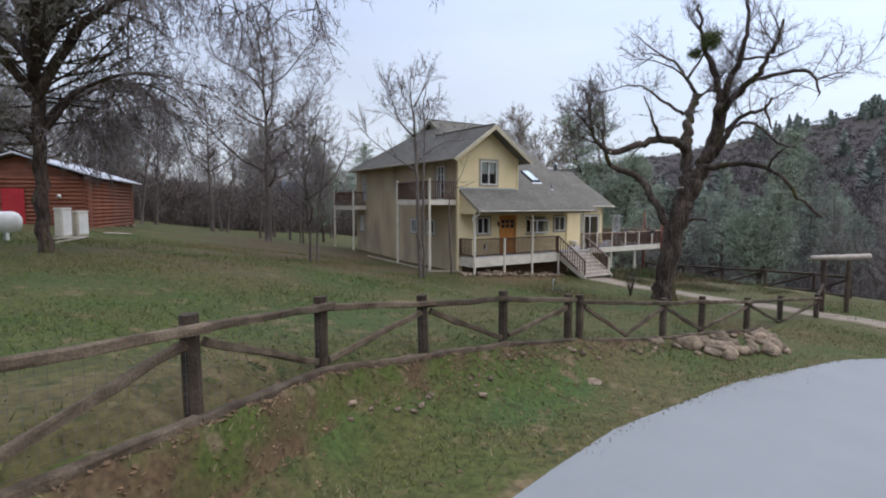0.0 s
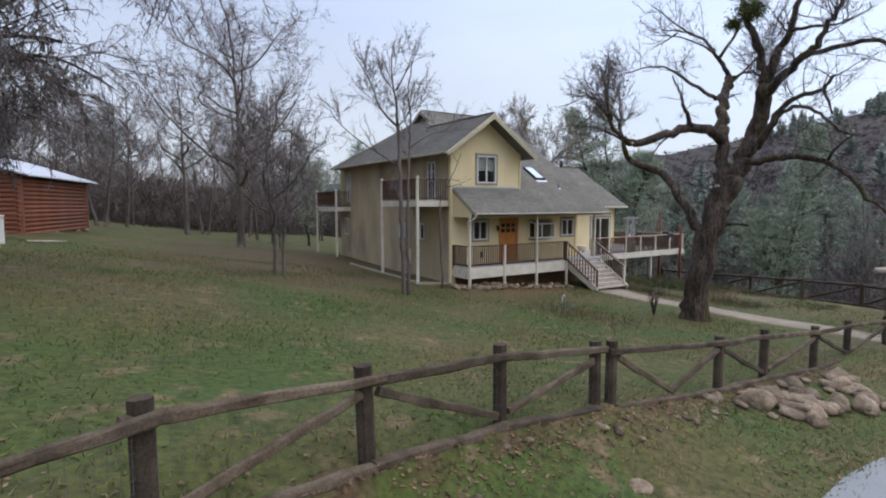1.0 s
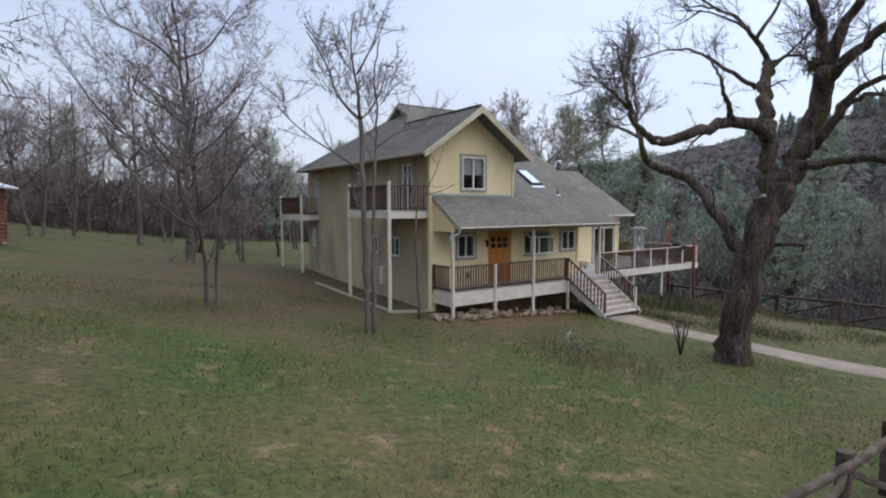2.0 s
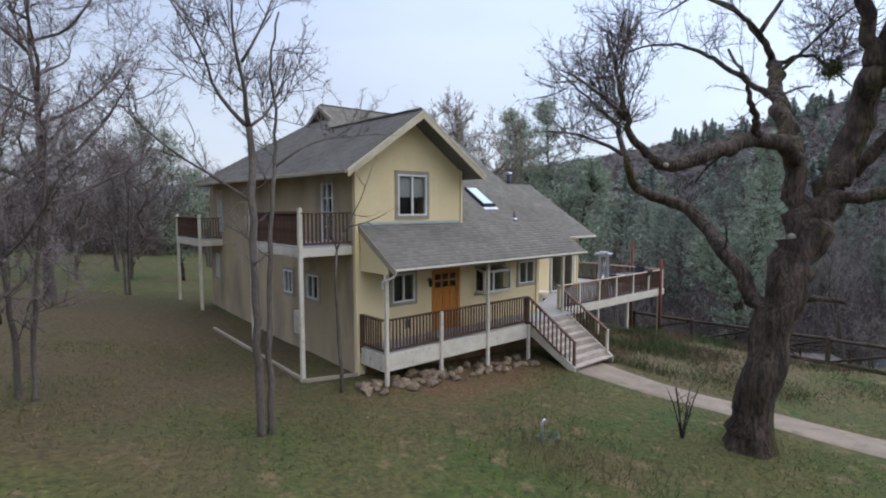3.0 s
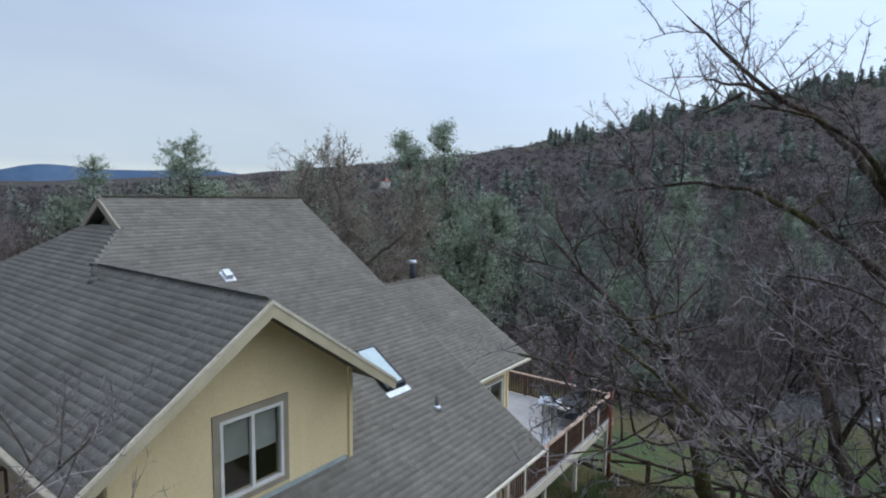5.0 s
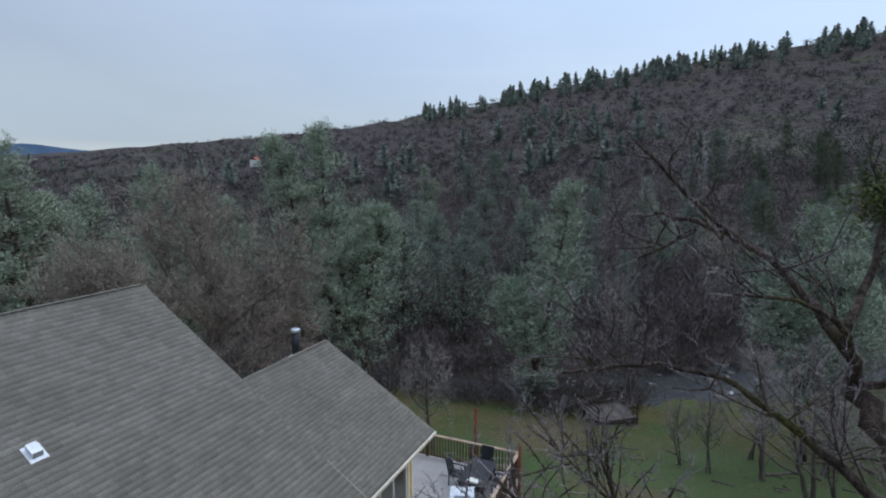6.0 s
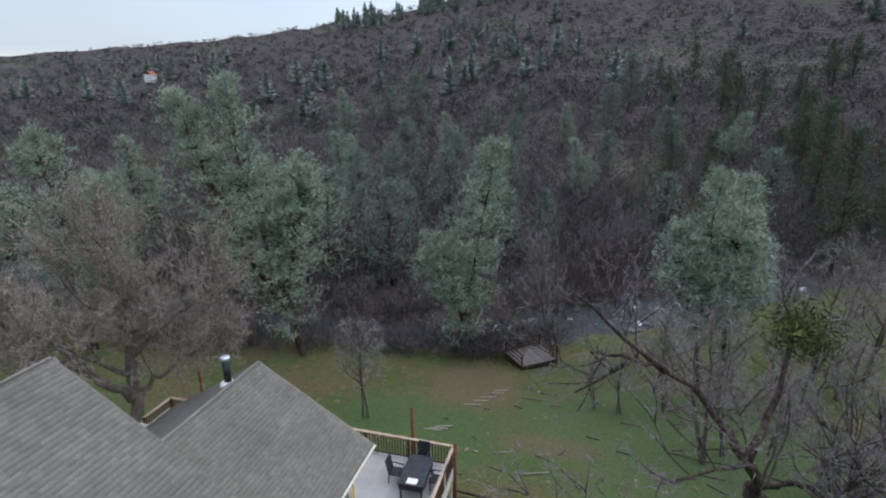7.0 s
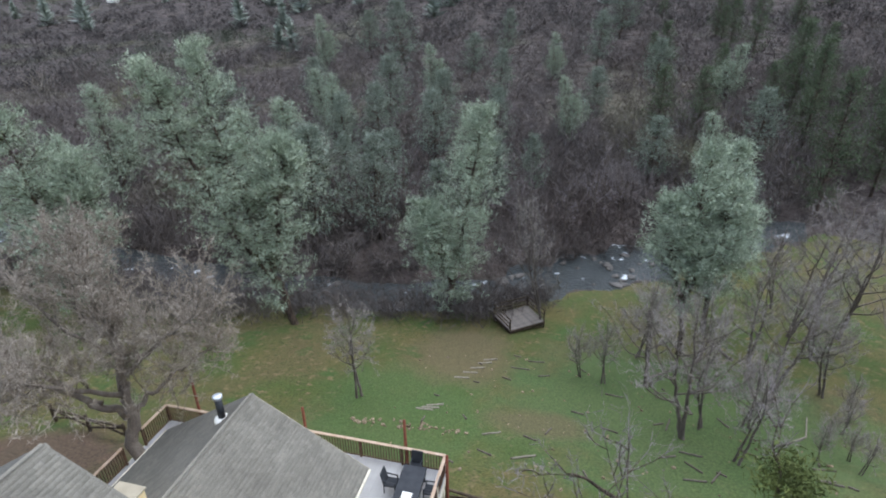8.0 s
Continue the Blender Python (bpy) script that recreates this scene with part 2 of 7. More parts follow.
# ---- mesh helpers ----
class G:
    """Collects vertices and faces of one mesh."""

    def __init__(self):
        self.v, self.f = [], []

    def add(self, vs, fs):
        o = len(self.v)
        self.v += [tuple(p) for p in vs]
        self.f += [tuple(i + o for i in q) for q in fs]
        return self

    def box(self, x0, x1, y0, y1, z0, z1):
        vs = [(x, y, z) for z in (z0, z1) for y in (y0, y1) for x in (x0, x1)]
        return self.add(vs, [(0, 2, 3, 1), (4, 5, 7, 6), (0, 1, 5, 4), (2, 6, 7, 3), (0, 4, 6, 2), (1, 3, 7, 5)])

    def beam(self, p, q, w, h, up=(0, 0, 1), ch=0.12):
        """A bar from p to q with eased edges: w wide, h high."""
        p, q = Vector(p), Vector(q)
        d = (q - p).normalized()
        u = Vector(up)
        if abs(d.dot(u)) > 0.99:
            u = Vector((0, 1, 0))
        r = d.cross(u).normalized()
        u = r.cross(d)
        c = min(w, h) * ch
        a, b = w / 2, h / 2
        ring = [(-a + c, -b), (a - c, -b), (a, -b + c), (a, b - c), (a - c, b), (-a + c, b), (-a, b - c), (-a, -b + c)]
        vs = [e + r * s + u * t for e in (p, q) for s, t in ring]
        fs = [(i, (i + 1) % 8, 8 + (i + 1) % 8, 8 + i) for i in range(8)]
        return self.add(vs, fs + [tuple(range(7, -1, -1)), tuple(range(8, 16))])

    def tube(self, pts, radii, n=6, cap=True):
        pts = [Vector(p) for p in pts]
        vs, fs = [], []
        ref = Vector((0.31, 0.17, 0.93))
        for i, p in enumerate(pts):
            d = (pts[min(i + 1, len(pts) - 1)] - pts[max(i - 1, 0)]).normalized()
            if abs(d.dot(ref)) > 0.97:
                ref = Vector((0.9, -0.3, 0.1))
            r = d.cross(ref).normalized()
            u = r.cross(d)
            ref = u
            for k in range(n):
                a = 2 * math.pi * k / n
                vs.append(p + (r * math.cos(a) + u * math.sin(a)) * radii[i])
        for i in range(len(pts) - 1):
            for k in range(n):
                a, b = i * n + k, i * n + (k + 1) % n
                fs.append((a, b, b + n, a + n))
        if cap:
            fs += [tuple(range(n - 1, -1, -1)), tuple(range((len(pts) - 1) * n, len(pts) * n))]
        return self.add(vs, fs)

    def prism(self, poly, vec):
        """A flat polygon pushed along vec."""
        n, vec = len(poly), Vector(vec)
        vs = [Vector(p) for p in poly] + [Vector(p) + vec for p in poly]
        fs = [tuple(range(n - 1, -1, -1)), tuple(range(n, 2 * n))] + [(i, (i + 1) % n, n + (i + 1) % n, n + i) for i in range(n)]
        return self.add(vs, fs)

    def mesh(self, name, material, smooth=False):
        me = bpy.data.meshes.new(name)
        me.from_pydata(self.v, [], self.f)
        bm = bmesh.new()
        bm.from_mesh(me)
        bmesh.ops.recalc_face_normals(bm, faces=bm.faces)
        bm.to_mesh(me)
        bm.free()
        if smooth:
            me.shade_smooth()
        me.materials.append(material)
        return me


def soup(name, verts, k, material):
    """A mesh from an array of corners, k to a face."""
    verts = np.asarray(verts, np.float32).reshape(-1, 3)
    me = bpy.data.meshes.new(name)
    n = len(verts)
    me.vertices.add(n)
    me.vertices.foreach_set("co", verts.ravel())
    me.loops.add(n)
    me.loops.foreach_set("vertex_index", np.arange(n, dtype=np.int32))
    me.polygons.add(n // k)
    me.polygons.foreach_set("loop_start", np.arange(0, n, k, dtype=np.int32))
    me.update()
    me.validate()
    me.materials.append(material)
    return me


def thing(name, label, category, at=(0, 0, 0), group="", kind="", turn=0):
    ob = new(name)
    ob.empty_display_size = 0.2
    ob.matrix_basis = pose(*at, 0, 0, turn)
    return tagged(ob, label, category, group, kind)


def part(name, g, material, parent, label="", smooth=False):
    me = g if isinstance(g, bpy.types.Mesh) else g.mesh(name, material, smooth)
    ob = new(name, me)
    ob.parent = parent
    return tagged(ob, label)


def single(name, g, material, label, category, kind="", smooth=False, group=""):
    me = g if isinstance(g, bpy.types.Mesh) else g.mesh(name, material, smooth)
    return tagged(new(name, me), label, category, group, kind)


def smooth01(x):
    x = np.clip(x, 0, 1)
    return x * x * (3 - 2 * x)


# ---- ground ----
WATER = -9.6


def wob(x, y):
    return (np.sin(x * 0.31 + y * 0.17) + np.sin(y * 0.43 - x * 0.11 + 1.3) + 0.6 * np.sin(x * 0.9 + y * 0.7) + 0.5 * np.sin(y * 1.3 - x * 0.6 + 2)) * 0.035


def river_mid(y):
    return np.interp(y, (-300, -80, -40, -13, -3.5, 6, 16, 22, 35, 60, 120, 300), (260, 112, 84, 62.5, 57, 50, 48, 47, 47, 50, 70, 150))


def crest(az):
    """Distance and height of the hills' crest in a direction (degrees from +x towards +y)."""
    e = np.interp(az, (-180, -120, -60, -15, -4, 4, 12, 20, 29, 36, 45, 60, 74, 90, 120, 180), (4, 6, 11, 11.9, 11.4, 10.6, 9.6, 7.9, 6.2, 5.0, 4.0, 2.3, 1.4, 1.2, 1.8, 3.5))
    d = np.interp(az, (-180, -60, 20, 45, 70, 120, 180), (600, 560, 580, 830, 1150, 900, 600))
    return d, 10 + d * np.tan(np.radians(e)) - 9


def gz(x, y):
    """Height of the ground."""
    x, y = np.asarray(x, float), np.asarray(y, float)
    base = np.interp(x, (-60, -30, -17, -12, -8, -4, 0, 4, 8, 12, 15, 17.5, 20, 24, 29, 35, 42, 50, 60), (3.6, 3.0, 2.3, 1.6, 1.0, 0.4, 0.02, -0.26, -0.45, -0.6, -0.8, -1.25, -2.3, -3.7, -4.85, -6.3, -7.9, -8.8, -9.0))
    z = base + 0.03 * np.clip(y, -15, 16) * smooth01((18 - x) / 8) + wob(x, y)
    # bank down to the road
    road = np.interp(x, (-30, -12, -2, 3, 12), (0.75, 0.2, -0.4, -0.72, -1.3)) - 0.02 * np.clip(-17 - y, 0, 20)
    top = np.interp(x, (-40, -20.2, -16.3, -14.2, -12, -9.9, -7.8, -4), (-35.5, -19.0, -15.7, -14.1, -13.7, -13.6, -13.7, -13.9))
    z = z + (road - z) * smooth01((top - y) / 2.3) * smooth01((30 - x) / 10)
    u = np.abs(x - river_mid(y))
    bed = WATER - 0.9 + 0.25 * np.sin(x * 1.1) * np.sin(y * 0.9)
    z = z + (bed - z) * (1 - smooth01((u - np.interp(y, (-6, 6), (3.0, 1.7))) / 3.0))
    # hills all round
    dx, dy = x - 5.0, y
    r, az = np.hypot(dx, dy), np.degrees(np.arctan2(dy, dx))
    d, top = crest(az)
    r0 = np.where(x > 20, 74.0, 80.0)
    s = np.clip((r - r0) / (d - r0), 0, 1)
    hill = (top - z) * s * (0.55 + 0.45 * s) + np.sin(x * 0.023 + 1) * np.sin(y * 0.031) * 5 * s * (1 - s)
    fall = np.clip((r - d) / 900, 0, 1) * (top + 60)
    return z + hill - fall


def gh(x, y):
    return float(gz(x, y))


M_GROUND = mat("winter_grass_ground", (0.047, 0.068, 0.0135), (0.085, 0.073, 0.023), 0.3, 0.95, 0.8, 8, 0.42, spot=(0.085, 0.067, 0.027), spot_scale=0.16, spot_cut=(0.47, 0.66), dist=0.06,
               more=(((0.042, 0.073, 0.016), 0.42, 0.56, 0.7), ((0.135, 0.1, 0.048), 1.7, 0.57, 0.68), ((0.04, 0.05, 0.012), 2.6, 0.58, 0.68)),
               patches=(((0.078, 0.055, 0.027), -5.5, 8.0, 7.0, 11.5), ((0.13, 0.075, 0.036), 3.4, -0.4, 4.6, 1.7), ((0.105, 0.08, 0.04), 12.0, -3.0, 4.0, 5.0), ((0.06, 0.091, 0.029), 31.0, -11.0, 11.0, 13.0), ((0.055, 0.086, 0.024), 26.0, 6.0, 8.0, 6.0), ((0.105, 0.082, 0.04), 36.5, 4.2, 6.0, 4.0), ((0.095, 0.08, 0.038), 27.5, -2.5, 1.6, 3.4), ((0.082, 0.05, 0.036), 16.0, 20.6, 2.6, 4.2)))
M_HILL = mat("leaf_litter_hillside", (0.042, 0.032, 0.028), (0.07, 0.054, 0.047), 0.1, 0.95, 1.0, 0.3, 0.4, spot=(0.06, 0.058, 0.03), spot_scale=0.03, spot_cut=(0.55, 0.7), dist=4.0, more=(((0.1, 0.085, 0.06), 0.012, 0.58, 0.7),))


def ground():
    """One sheet from the house to the hills; a second material from the river on."""
    na = 288
    rings = np.concatenate([np.linspace(0.6, 34, 62), 34 * (4300 / 34) ** (np.arange(1, 75) / 74)])
    a = np.arange(na) * 2 * np.pi / na
    cx, cy = -1.0, -5.0
    xs, ys = cx + rings[:, None] * np.cos(a), cy + rings[:, None] * np.sin(a)
    zs = gz(xs, ys)
    vs = [(cx, cy, gh(cx, cy))] + list(zip(xs.ravel().tolist(), ys.ravel().tolist(), zs.ravel().tolist()))
    fs = [(0, 1 + k, 1 + (k + 1) % na) for k in range(na)]
    for i in range(len(rings) - 1):
        o = 1 + i * na
        fs += [(o + k, o + na + k, o + na + (k + 1) % na, o + (k + 1) % na) for k in range(na)]
    me = bpy.data.meshes.new("ground")
    me.from_pydata(vs, [], fs)
    me.shade_smooth()
    me.materials.append(M_GROUND)
    me.materials.append(M_HILL)
    for p in me.polygons:
        c = p.center
        wood = 75 + 8 * math.sin(math.atan2(c.y, c.x) * 7)
        far = math.hypot(c.x - 5, c.y) > wood and c.x > -30 or c.x - float(river_mid(c.y)) > -4.2 or math.hypot(c.x, c.y) > 120
        p.material_index = 1 if far else 0
    return tagged(new("ground", me), "damp winter lawn sloping down to a river and wooded hills", "ground", kind="structure")


ground()


def ribbon(pts, half, lift, n):
    """A flat strip laid over the ground along pts."""
    out = G()
    t = np.linspace(0, len(pts) - 1, n)
    px, py = np.interp(t, range(len(pts)), [p[0] for p in pts]), np.interp(t, range(len(pts)), [p[1] for p in pts])
    h = np.interp(t, range(len(pts)), half)
    dx, dy = np.gradient(px), np.gradient(py)
    q = np.hypot(dx, dy)
    dx, dy = dx / q, dy / q
    m = 9
    vs, fs = [], []
    for i in range(n):
        for j in range(m):
            s = (j / (m - 1) * 2 - 1) * h[i]
            x, y = px[i] - dy[i] * s, py[i] + dx[i] * s
            edge = 1 if 0 < j < m - 1 else 0
            vs.append((x, y, gh(x, y) + (lift if edge else -0.06)))
    for i in range(n - 1):
        for j in range(m - 1):
            o = i * m + j
            fs.append((o, o + 1, o + m + 1, o + m))
    return out.add(vs, fs)


# ---- road, path, river ----
single("road", ribbon([(-34, -31), (-22, -24.5), (-14.5, -21.2), (-9.5, -19.75), (-5, -19.2), (0, -19.3), (6, -21.2), (16, -26.6), (40, -42)], [2.95] * 9, 0.085, 140), M_ASPHALT, "pale grey damp asphalt lane curving past the fence", "road", "structure", True)
single("path", ribbon([(7.45, -1.7), (7.4, -3.6), (7.35, -5.5), (7.5, -7.5), (7.75, -10), (8.6, -13), (9.6, -16)], [1.1, 0.95, 0.8, 0.75, 0.75, 0.8, 0.9], 0.03, 50), M_PATH, "worn concrete garden path leading from the steps", "path", "structure", True)


def river():
    g = G()
    ys = np.concatenate([np.linspace(-300, -50, 26), np.linspace(-48, 60, 110), np.linspace(65, 300, 24)])
    vs, fs = [], []
    for y in ys:
        c = float(river_mid(y))
        for j in range(9):
            vs.append((c + (j - 4) * 1.6, y, WATER + 0.05 * math.sin(y * 1.7 + j) * math.sin(j * 2.1 + y)))
    for i in range(len(ys) - 1):
        for j in range(8):
            o = i * 9 + j
            fs.append((o, o + 1, o + 10, o + 9))
    single("river", g.add(vs, fs), M_WATER, "dark shallow river with white rapids between wooded banks", "river", "structure", True)


river()

# ---- house ----
FLOOR = 1.0
XL, YF = -0.15, 1.3
EAVE_Y, EAVE_Z, SL = -0.51, 3.51, 0.648
RIDGE_Y, RIDGE_Z = 8.84, 9.57
GX, GZ, GS, GY = 1.82, 8.16, 0.70, 0.52
XR = 8.97


def zmain(y):
    return EAVE_Z + SL * (y - EAVE_Y)


house = thing("house", "two-storey yellow house with grey shingle roofs, cream trim and raised decks", "house")


def wall_holes(axis, at, thick, u0, u1, z0, z1, holes):
    """A wall in the plane axis = at (its outer face), running from u0 to u1, with openings (u0, u1, z0, z1) cut through."""
    us = sorted({u0, u1, *(h[0] for h in holes), *(h[1] for h in holes)})
    zs = sorted({z0, z1, *(h[2] for h in holes), *(h[3] for h in holes)})

    def solid(i, k):
        if not (0 <= i < len(us) - 1 and 0 <= k < len(zs) - 1):
            return False
        a, b = (us[i] + us[i + 1]) / 2, (zs[k] + zs[k + 1]) / 2
        return not any(h[0] <= a <= h[1] and h[2] <= b <= h[3] for h in holes)

    nz = len(zs)
    vs = [(u, w, z) if axis == "y" else (w, u, z) for w in (at, at + thick) for u in us for z in zs]
    half = len(us) * nz
    fs = []
    for i in range(len(us) - 1):
        for k in range(nz - 1):
            if solid(i, k):
                q = (i * nz + k, (i + 1) * nz + k, (i + 1) * nz + k + 1, i * nz + k + 1)
                fs += [q, tuple(c + half for c in reversed(q))]
                for (a, b), (di, dk) in zip(((0, 1), (1, 2), (2, 3), (3, 0)), ((0, -1), (1, 0), (0, 1), (-1, 0))):
                    if not solid(i + di, k + dk):
                        fs.append((q[b], q[a], q[a] + half, q[b] + half))
    used = sorted({c for f in fs for c in f})
    at_ = {c: n for n, c in enumerate(used)}
    return G().add([vs[c] for c in used], [tuple(at_[c] for c in f) for f in fs])


WIN_F = [(1.15, 2.03, 2.16, 3.08), (4.88, 6.3, 2.12, 3.0), (7.17, 8.08, 2.2, 3.08)]
DOOR_F = (2.9, 3.93, FLOOR, 3.08)
FLAP = (1.58, 1.86, 1.22, 1.6)
part("wall", wall_holes("y", YF, 0.18, XL, 8.25, -0.6, 4.62, WIN_F + [DOOR_F, FLAP]), M_SIDING, house, "yellow painted front wall")
UW = (1.39, 2.55, 4.93, 6.24)
front_gable = wall_holes("y", YF + 0.002, 0.18, XL, 4.1, 4.62, 6.55, [UW])
front_gable.prism([(XL, YF + 0.002, 6.55), (4.1, YF + 0.002, 6.55), (GX, YF + 0.002, 8.04)], (0, 0.18, 0))
part("gable_wall", front_gable, M_SIDING, house, "yellow painted gable wall")


def lap_boards(x0, x1, z0, z1, step, hole, edge):
    """Horizontal lap siding, board by board, round a window and under a gable."""
    z = z0
    while z < z1 - 0.02:
        top = min(z + step, z1)
        lo, hi = max(x0, edge(top)[0]), min(x1, edge(top)[1])
        runs = [(lo, hi)]
        if top > hole[2] - 0.115 and z < hole[3] + 0.115:
            runs = [(lo, hole[0] - 0.115), (hole[1] + 0.115, hi)]
        for a, b in runs:
            if b - a > 0.08:
                part("siding_board", G().prism([(a, YF, z), (a, YF - 0.016, z + 0.001), (a, YF - 0.013, z + 0.02), (a, YF - 0.003, top), (a, YF, top)], (b - a, 0, 0)), M_SIDING, house)
        z += step


lap_boards(XL + 0.06, 4.04, 4.72, 7.9, 0.205, UW, lambda z: (GX - (8.0 - z) / GS + 0.05, GX + (8.0 - z) / GS - 0.05))
LW = [(3.64, 4.48, 2.1, 2.93), (5.58, 6.28, 2.1, 2.93), (13.1, 13.6, 1.95, 3.05)]
LD = (2.63, 3.42, 4.08, 6.0)
LD2 = (12.6, 13.3, 4.08, 6.0)
part("wall", wall_holes("x", XL, 0.18, YF + 0.182, 14.3, -0.6, 6.3, LW + [LD, LD2]), M_SIDEWALL, house, "beige side wall with shade put into its colour")
part("wall", G().box(XL + 0.182, 8.4, 14.12, 14.3, -0.6, 6.2), M_SIDING, house)
# wall between the tall part and the low wing
g = G().box(8.25, 8.43, YF, 14.3, -1.6, 4.5)
g.prism([(8.26, YF + 0.3, 4.5), (8.26, 14.2, 4.5), (8.26, 14.2, 6.0), (8.26, RIDGE_Y, RIDGE_Z - 0.15)], (0.16, 0, 0))
part("wall", g, M_SIDING, house)
part("gable_side", G().box(4.0, 4.1, YF + 0.182, 3.6, 4.7, 6.5), M_SIDING, house)
# low wing
WY, WX = 3.7, 14.42
SLIDE = (12.3, 14.05, FLOOR + 0.05, 3.03)
part("wing_wall", wall_holes("y", WY, 0.18, 8.43, WX, -1.8, 4.1, [SLIDE]), M_SIDING, house, "bright yellow wing wall")
g = G().box(WX - 0.18, WX, WY + 0.18, 11.0, -2.0, 4.1)
g.prism([(WX - 0.17, WY, 4.1), (WX - 0.17, 11.04, 4.1), (WX - 0.17, 7.37, 6.28)], (0.16, 0, 0))
part("wing_wall", g, M_SIDING, house)
part("wing_wall", G().box(8.43, WX - 0.18, 10.86, 11.04, -2.0, 4.1), M_SIDING, house)
# corner boards
for x, y, z0, z1 in ((XL, YF, -0.4, 6.4), (4.1, YF, 4.66, 6.5), (8.25, YF, FLOOR, 4.3), (WX, WY, FLOOR, 4.0)):
    part("corner_board", G().beam((x, y, z0), (x, y, z1), 0.1, 0.1), M_SIDING, house)
part("floor", G().box(XL + 0.2, 8.2, YF + 0.2, 14.1, FLOOR - 0.2, FLOOR - 0.05), M_DARKROOM, house)
part("floor", G().box(XL + 0.2, 8.2, YF + 0.2, 14.1, 3.9, 4.05), M_DARKROOM, house)
part("floor", G().box(8.45, WX - 0.2, WY + 0.2, 10.8, FLOOR - 0.2, FLOOR - 0.05), M_DARKROOM, house)
part("partition", G().box(XL + 0.2, 8.2, 4.2, 4.3, FLOOR, 6.2), M_DARKROOM, house)
part("partition", G().box(8.45, WX - 0.2, 6.5, 6.6, FLOOR, 4.4), M_DARKROOM, house)


ROOF_T = 0.13


def slab(poly):
    return G().prism([(x, y, z - ROOF_T) for x, y, z in poly], (0, 0, ROOF_T - 0.012))


def zleft(x):
    return GZ + GS * (x - GX)


def yhip(x):
    """Where the left slope meets the front slope."""
    return (zleft(x) - EAVE_Z) / SL + EAVE_Y


LX = -0.87
XG = 2.78
roof = part("roof", slab([(-0.02, EAVE_Y, EAVE_Z), (XR, EAVE_Y, EAVE_Z), (XR, RIDGE_Y, RIDGE_Z), (XG, RIDGE_Y, RIDGE_Z), (XG, yhip(XG), zleft(XG)), (GX, yhip(GX), GZ),
                          (4.5, yhip(2 * GX - 4.5), zleft(2 * GX - 4.5)), (4.1, YF + 0.1, zmain(YF + 0.1)), (-0.02, YF + 0.1, zmain(YF + 0.1))]), M_ROOFBASE, house, "grey asphalt shingle roof")
yb = RIDGE_Y + (RIDGE_Z - zleft(LX)) / SL
part("roof", slab([(LX, GY, zleft(LX)), (GX, GY, GZ), (GX, yhip(GX), GZ), (XG, yhip(XG), zleft(XG)), (XG, 2 * RIDGE_Y - yhip(XG), zleft(XG)), (LX, yb, zleft(LX))]), M_ROOFBASE, house)
part("roof", slab([(GX, GY, GZ), (4.5, GY, zleft(2 * GX - 4.5)), (4.5, yhip(2 * GX - 4.5), zleft(2 * GX - 4.5)), (GX, yhip(GX), GZ)]), M_ROOFBASE, house)
part("roof", slab([(XG, RIDGE_Y, RIDGE_Z), (XR, RIDGE_Y, RIDGE_Z), (XR, yb, zleft(LX)), (LX, yb, zleft(LX)), (XG, 2 * RIDGE_Y - yhip(XG), zleft(XG))]), M_ROOFBASE, house)
# small gable under the ridge's end, set back under its overhang
part("gablet", G().prism([(XG + 0.32, yhip(XG) + 0.25, zleft(XG)), (XG + 0.32, 2 * RIDGE_Y - yhip(XG) - 0.25, zleft(XG)), (XG + 0.32, RIDGE_Y, RIDGE_Z - 0.18)], (0.05, 0, 0)), M_TRIM, house, "shaded louvred gable vent")
for s in (1, -1):
    part("barge_board", G().beam((XG - 0.02, RIDGE_Y, RIDGE_Z - 0.1), (XG - 0.02, RIDGE_Y - s * (RIDGE_Y - yhip(XG)), zleft(XG) - 0.06), 0.05, 0.17), M_TRIM, house)
WRY, WRZ, WEY, WEZ, WRX = 7.37, 6.42, 3.07, 3.77, 14.98
for s in (1, -1):
    part("wing_roof", slab([(8.44, WRY - s * (WRY - WEY), WEZ), (WRX, WRY - s * (WRY - WEY), WEZ), (WRX, WRY, WRZ), (8.44, WRY, WRZ)]), M_ROOFBASE, house)
    part("wing_barge_board", G().beam((WRX + 0.01, WRY, WRZ - 0.1), (WRX + 0.01, WRY - s * (WRY - WEY), WEZ - 0.1), 0.04, 0.17), M_TRIM, house)
    part("wing_gutter", G().beam((8.98, WRY - s * (WRY - WEY + 0.05), WEZ - 0.06), (WRX, WRY - s * (WRY - WEY + 0.05), WEZ - 0.06), 0.08, 0.09), M_CREAM, house, "cream gutter")
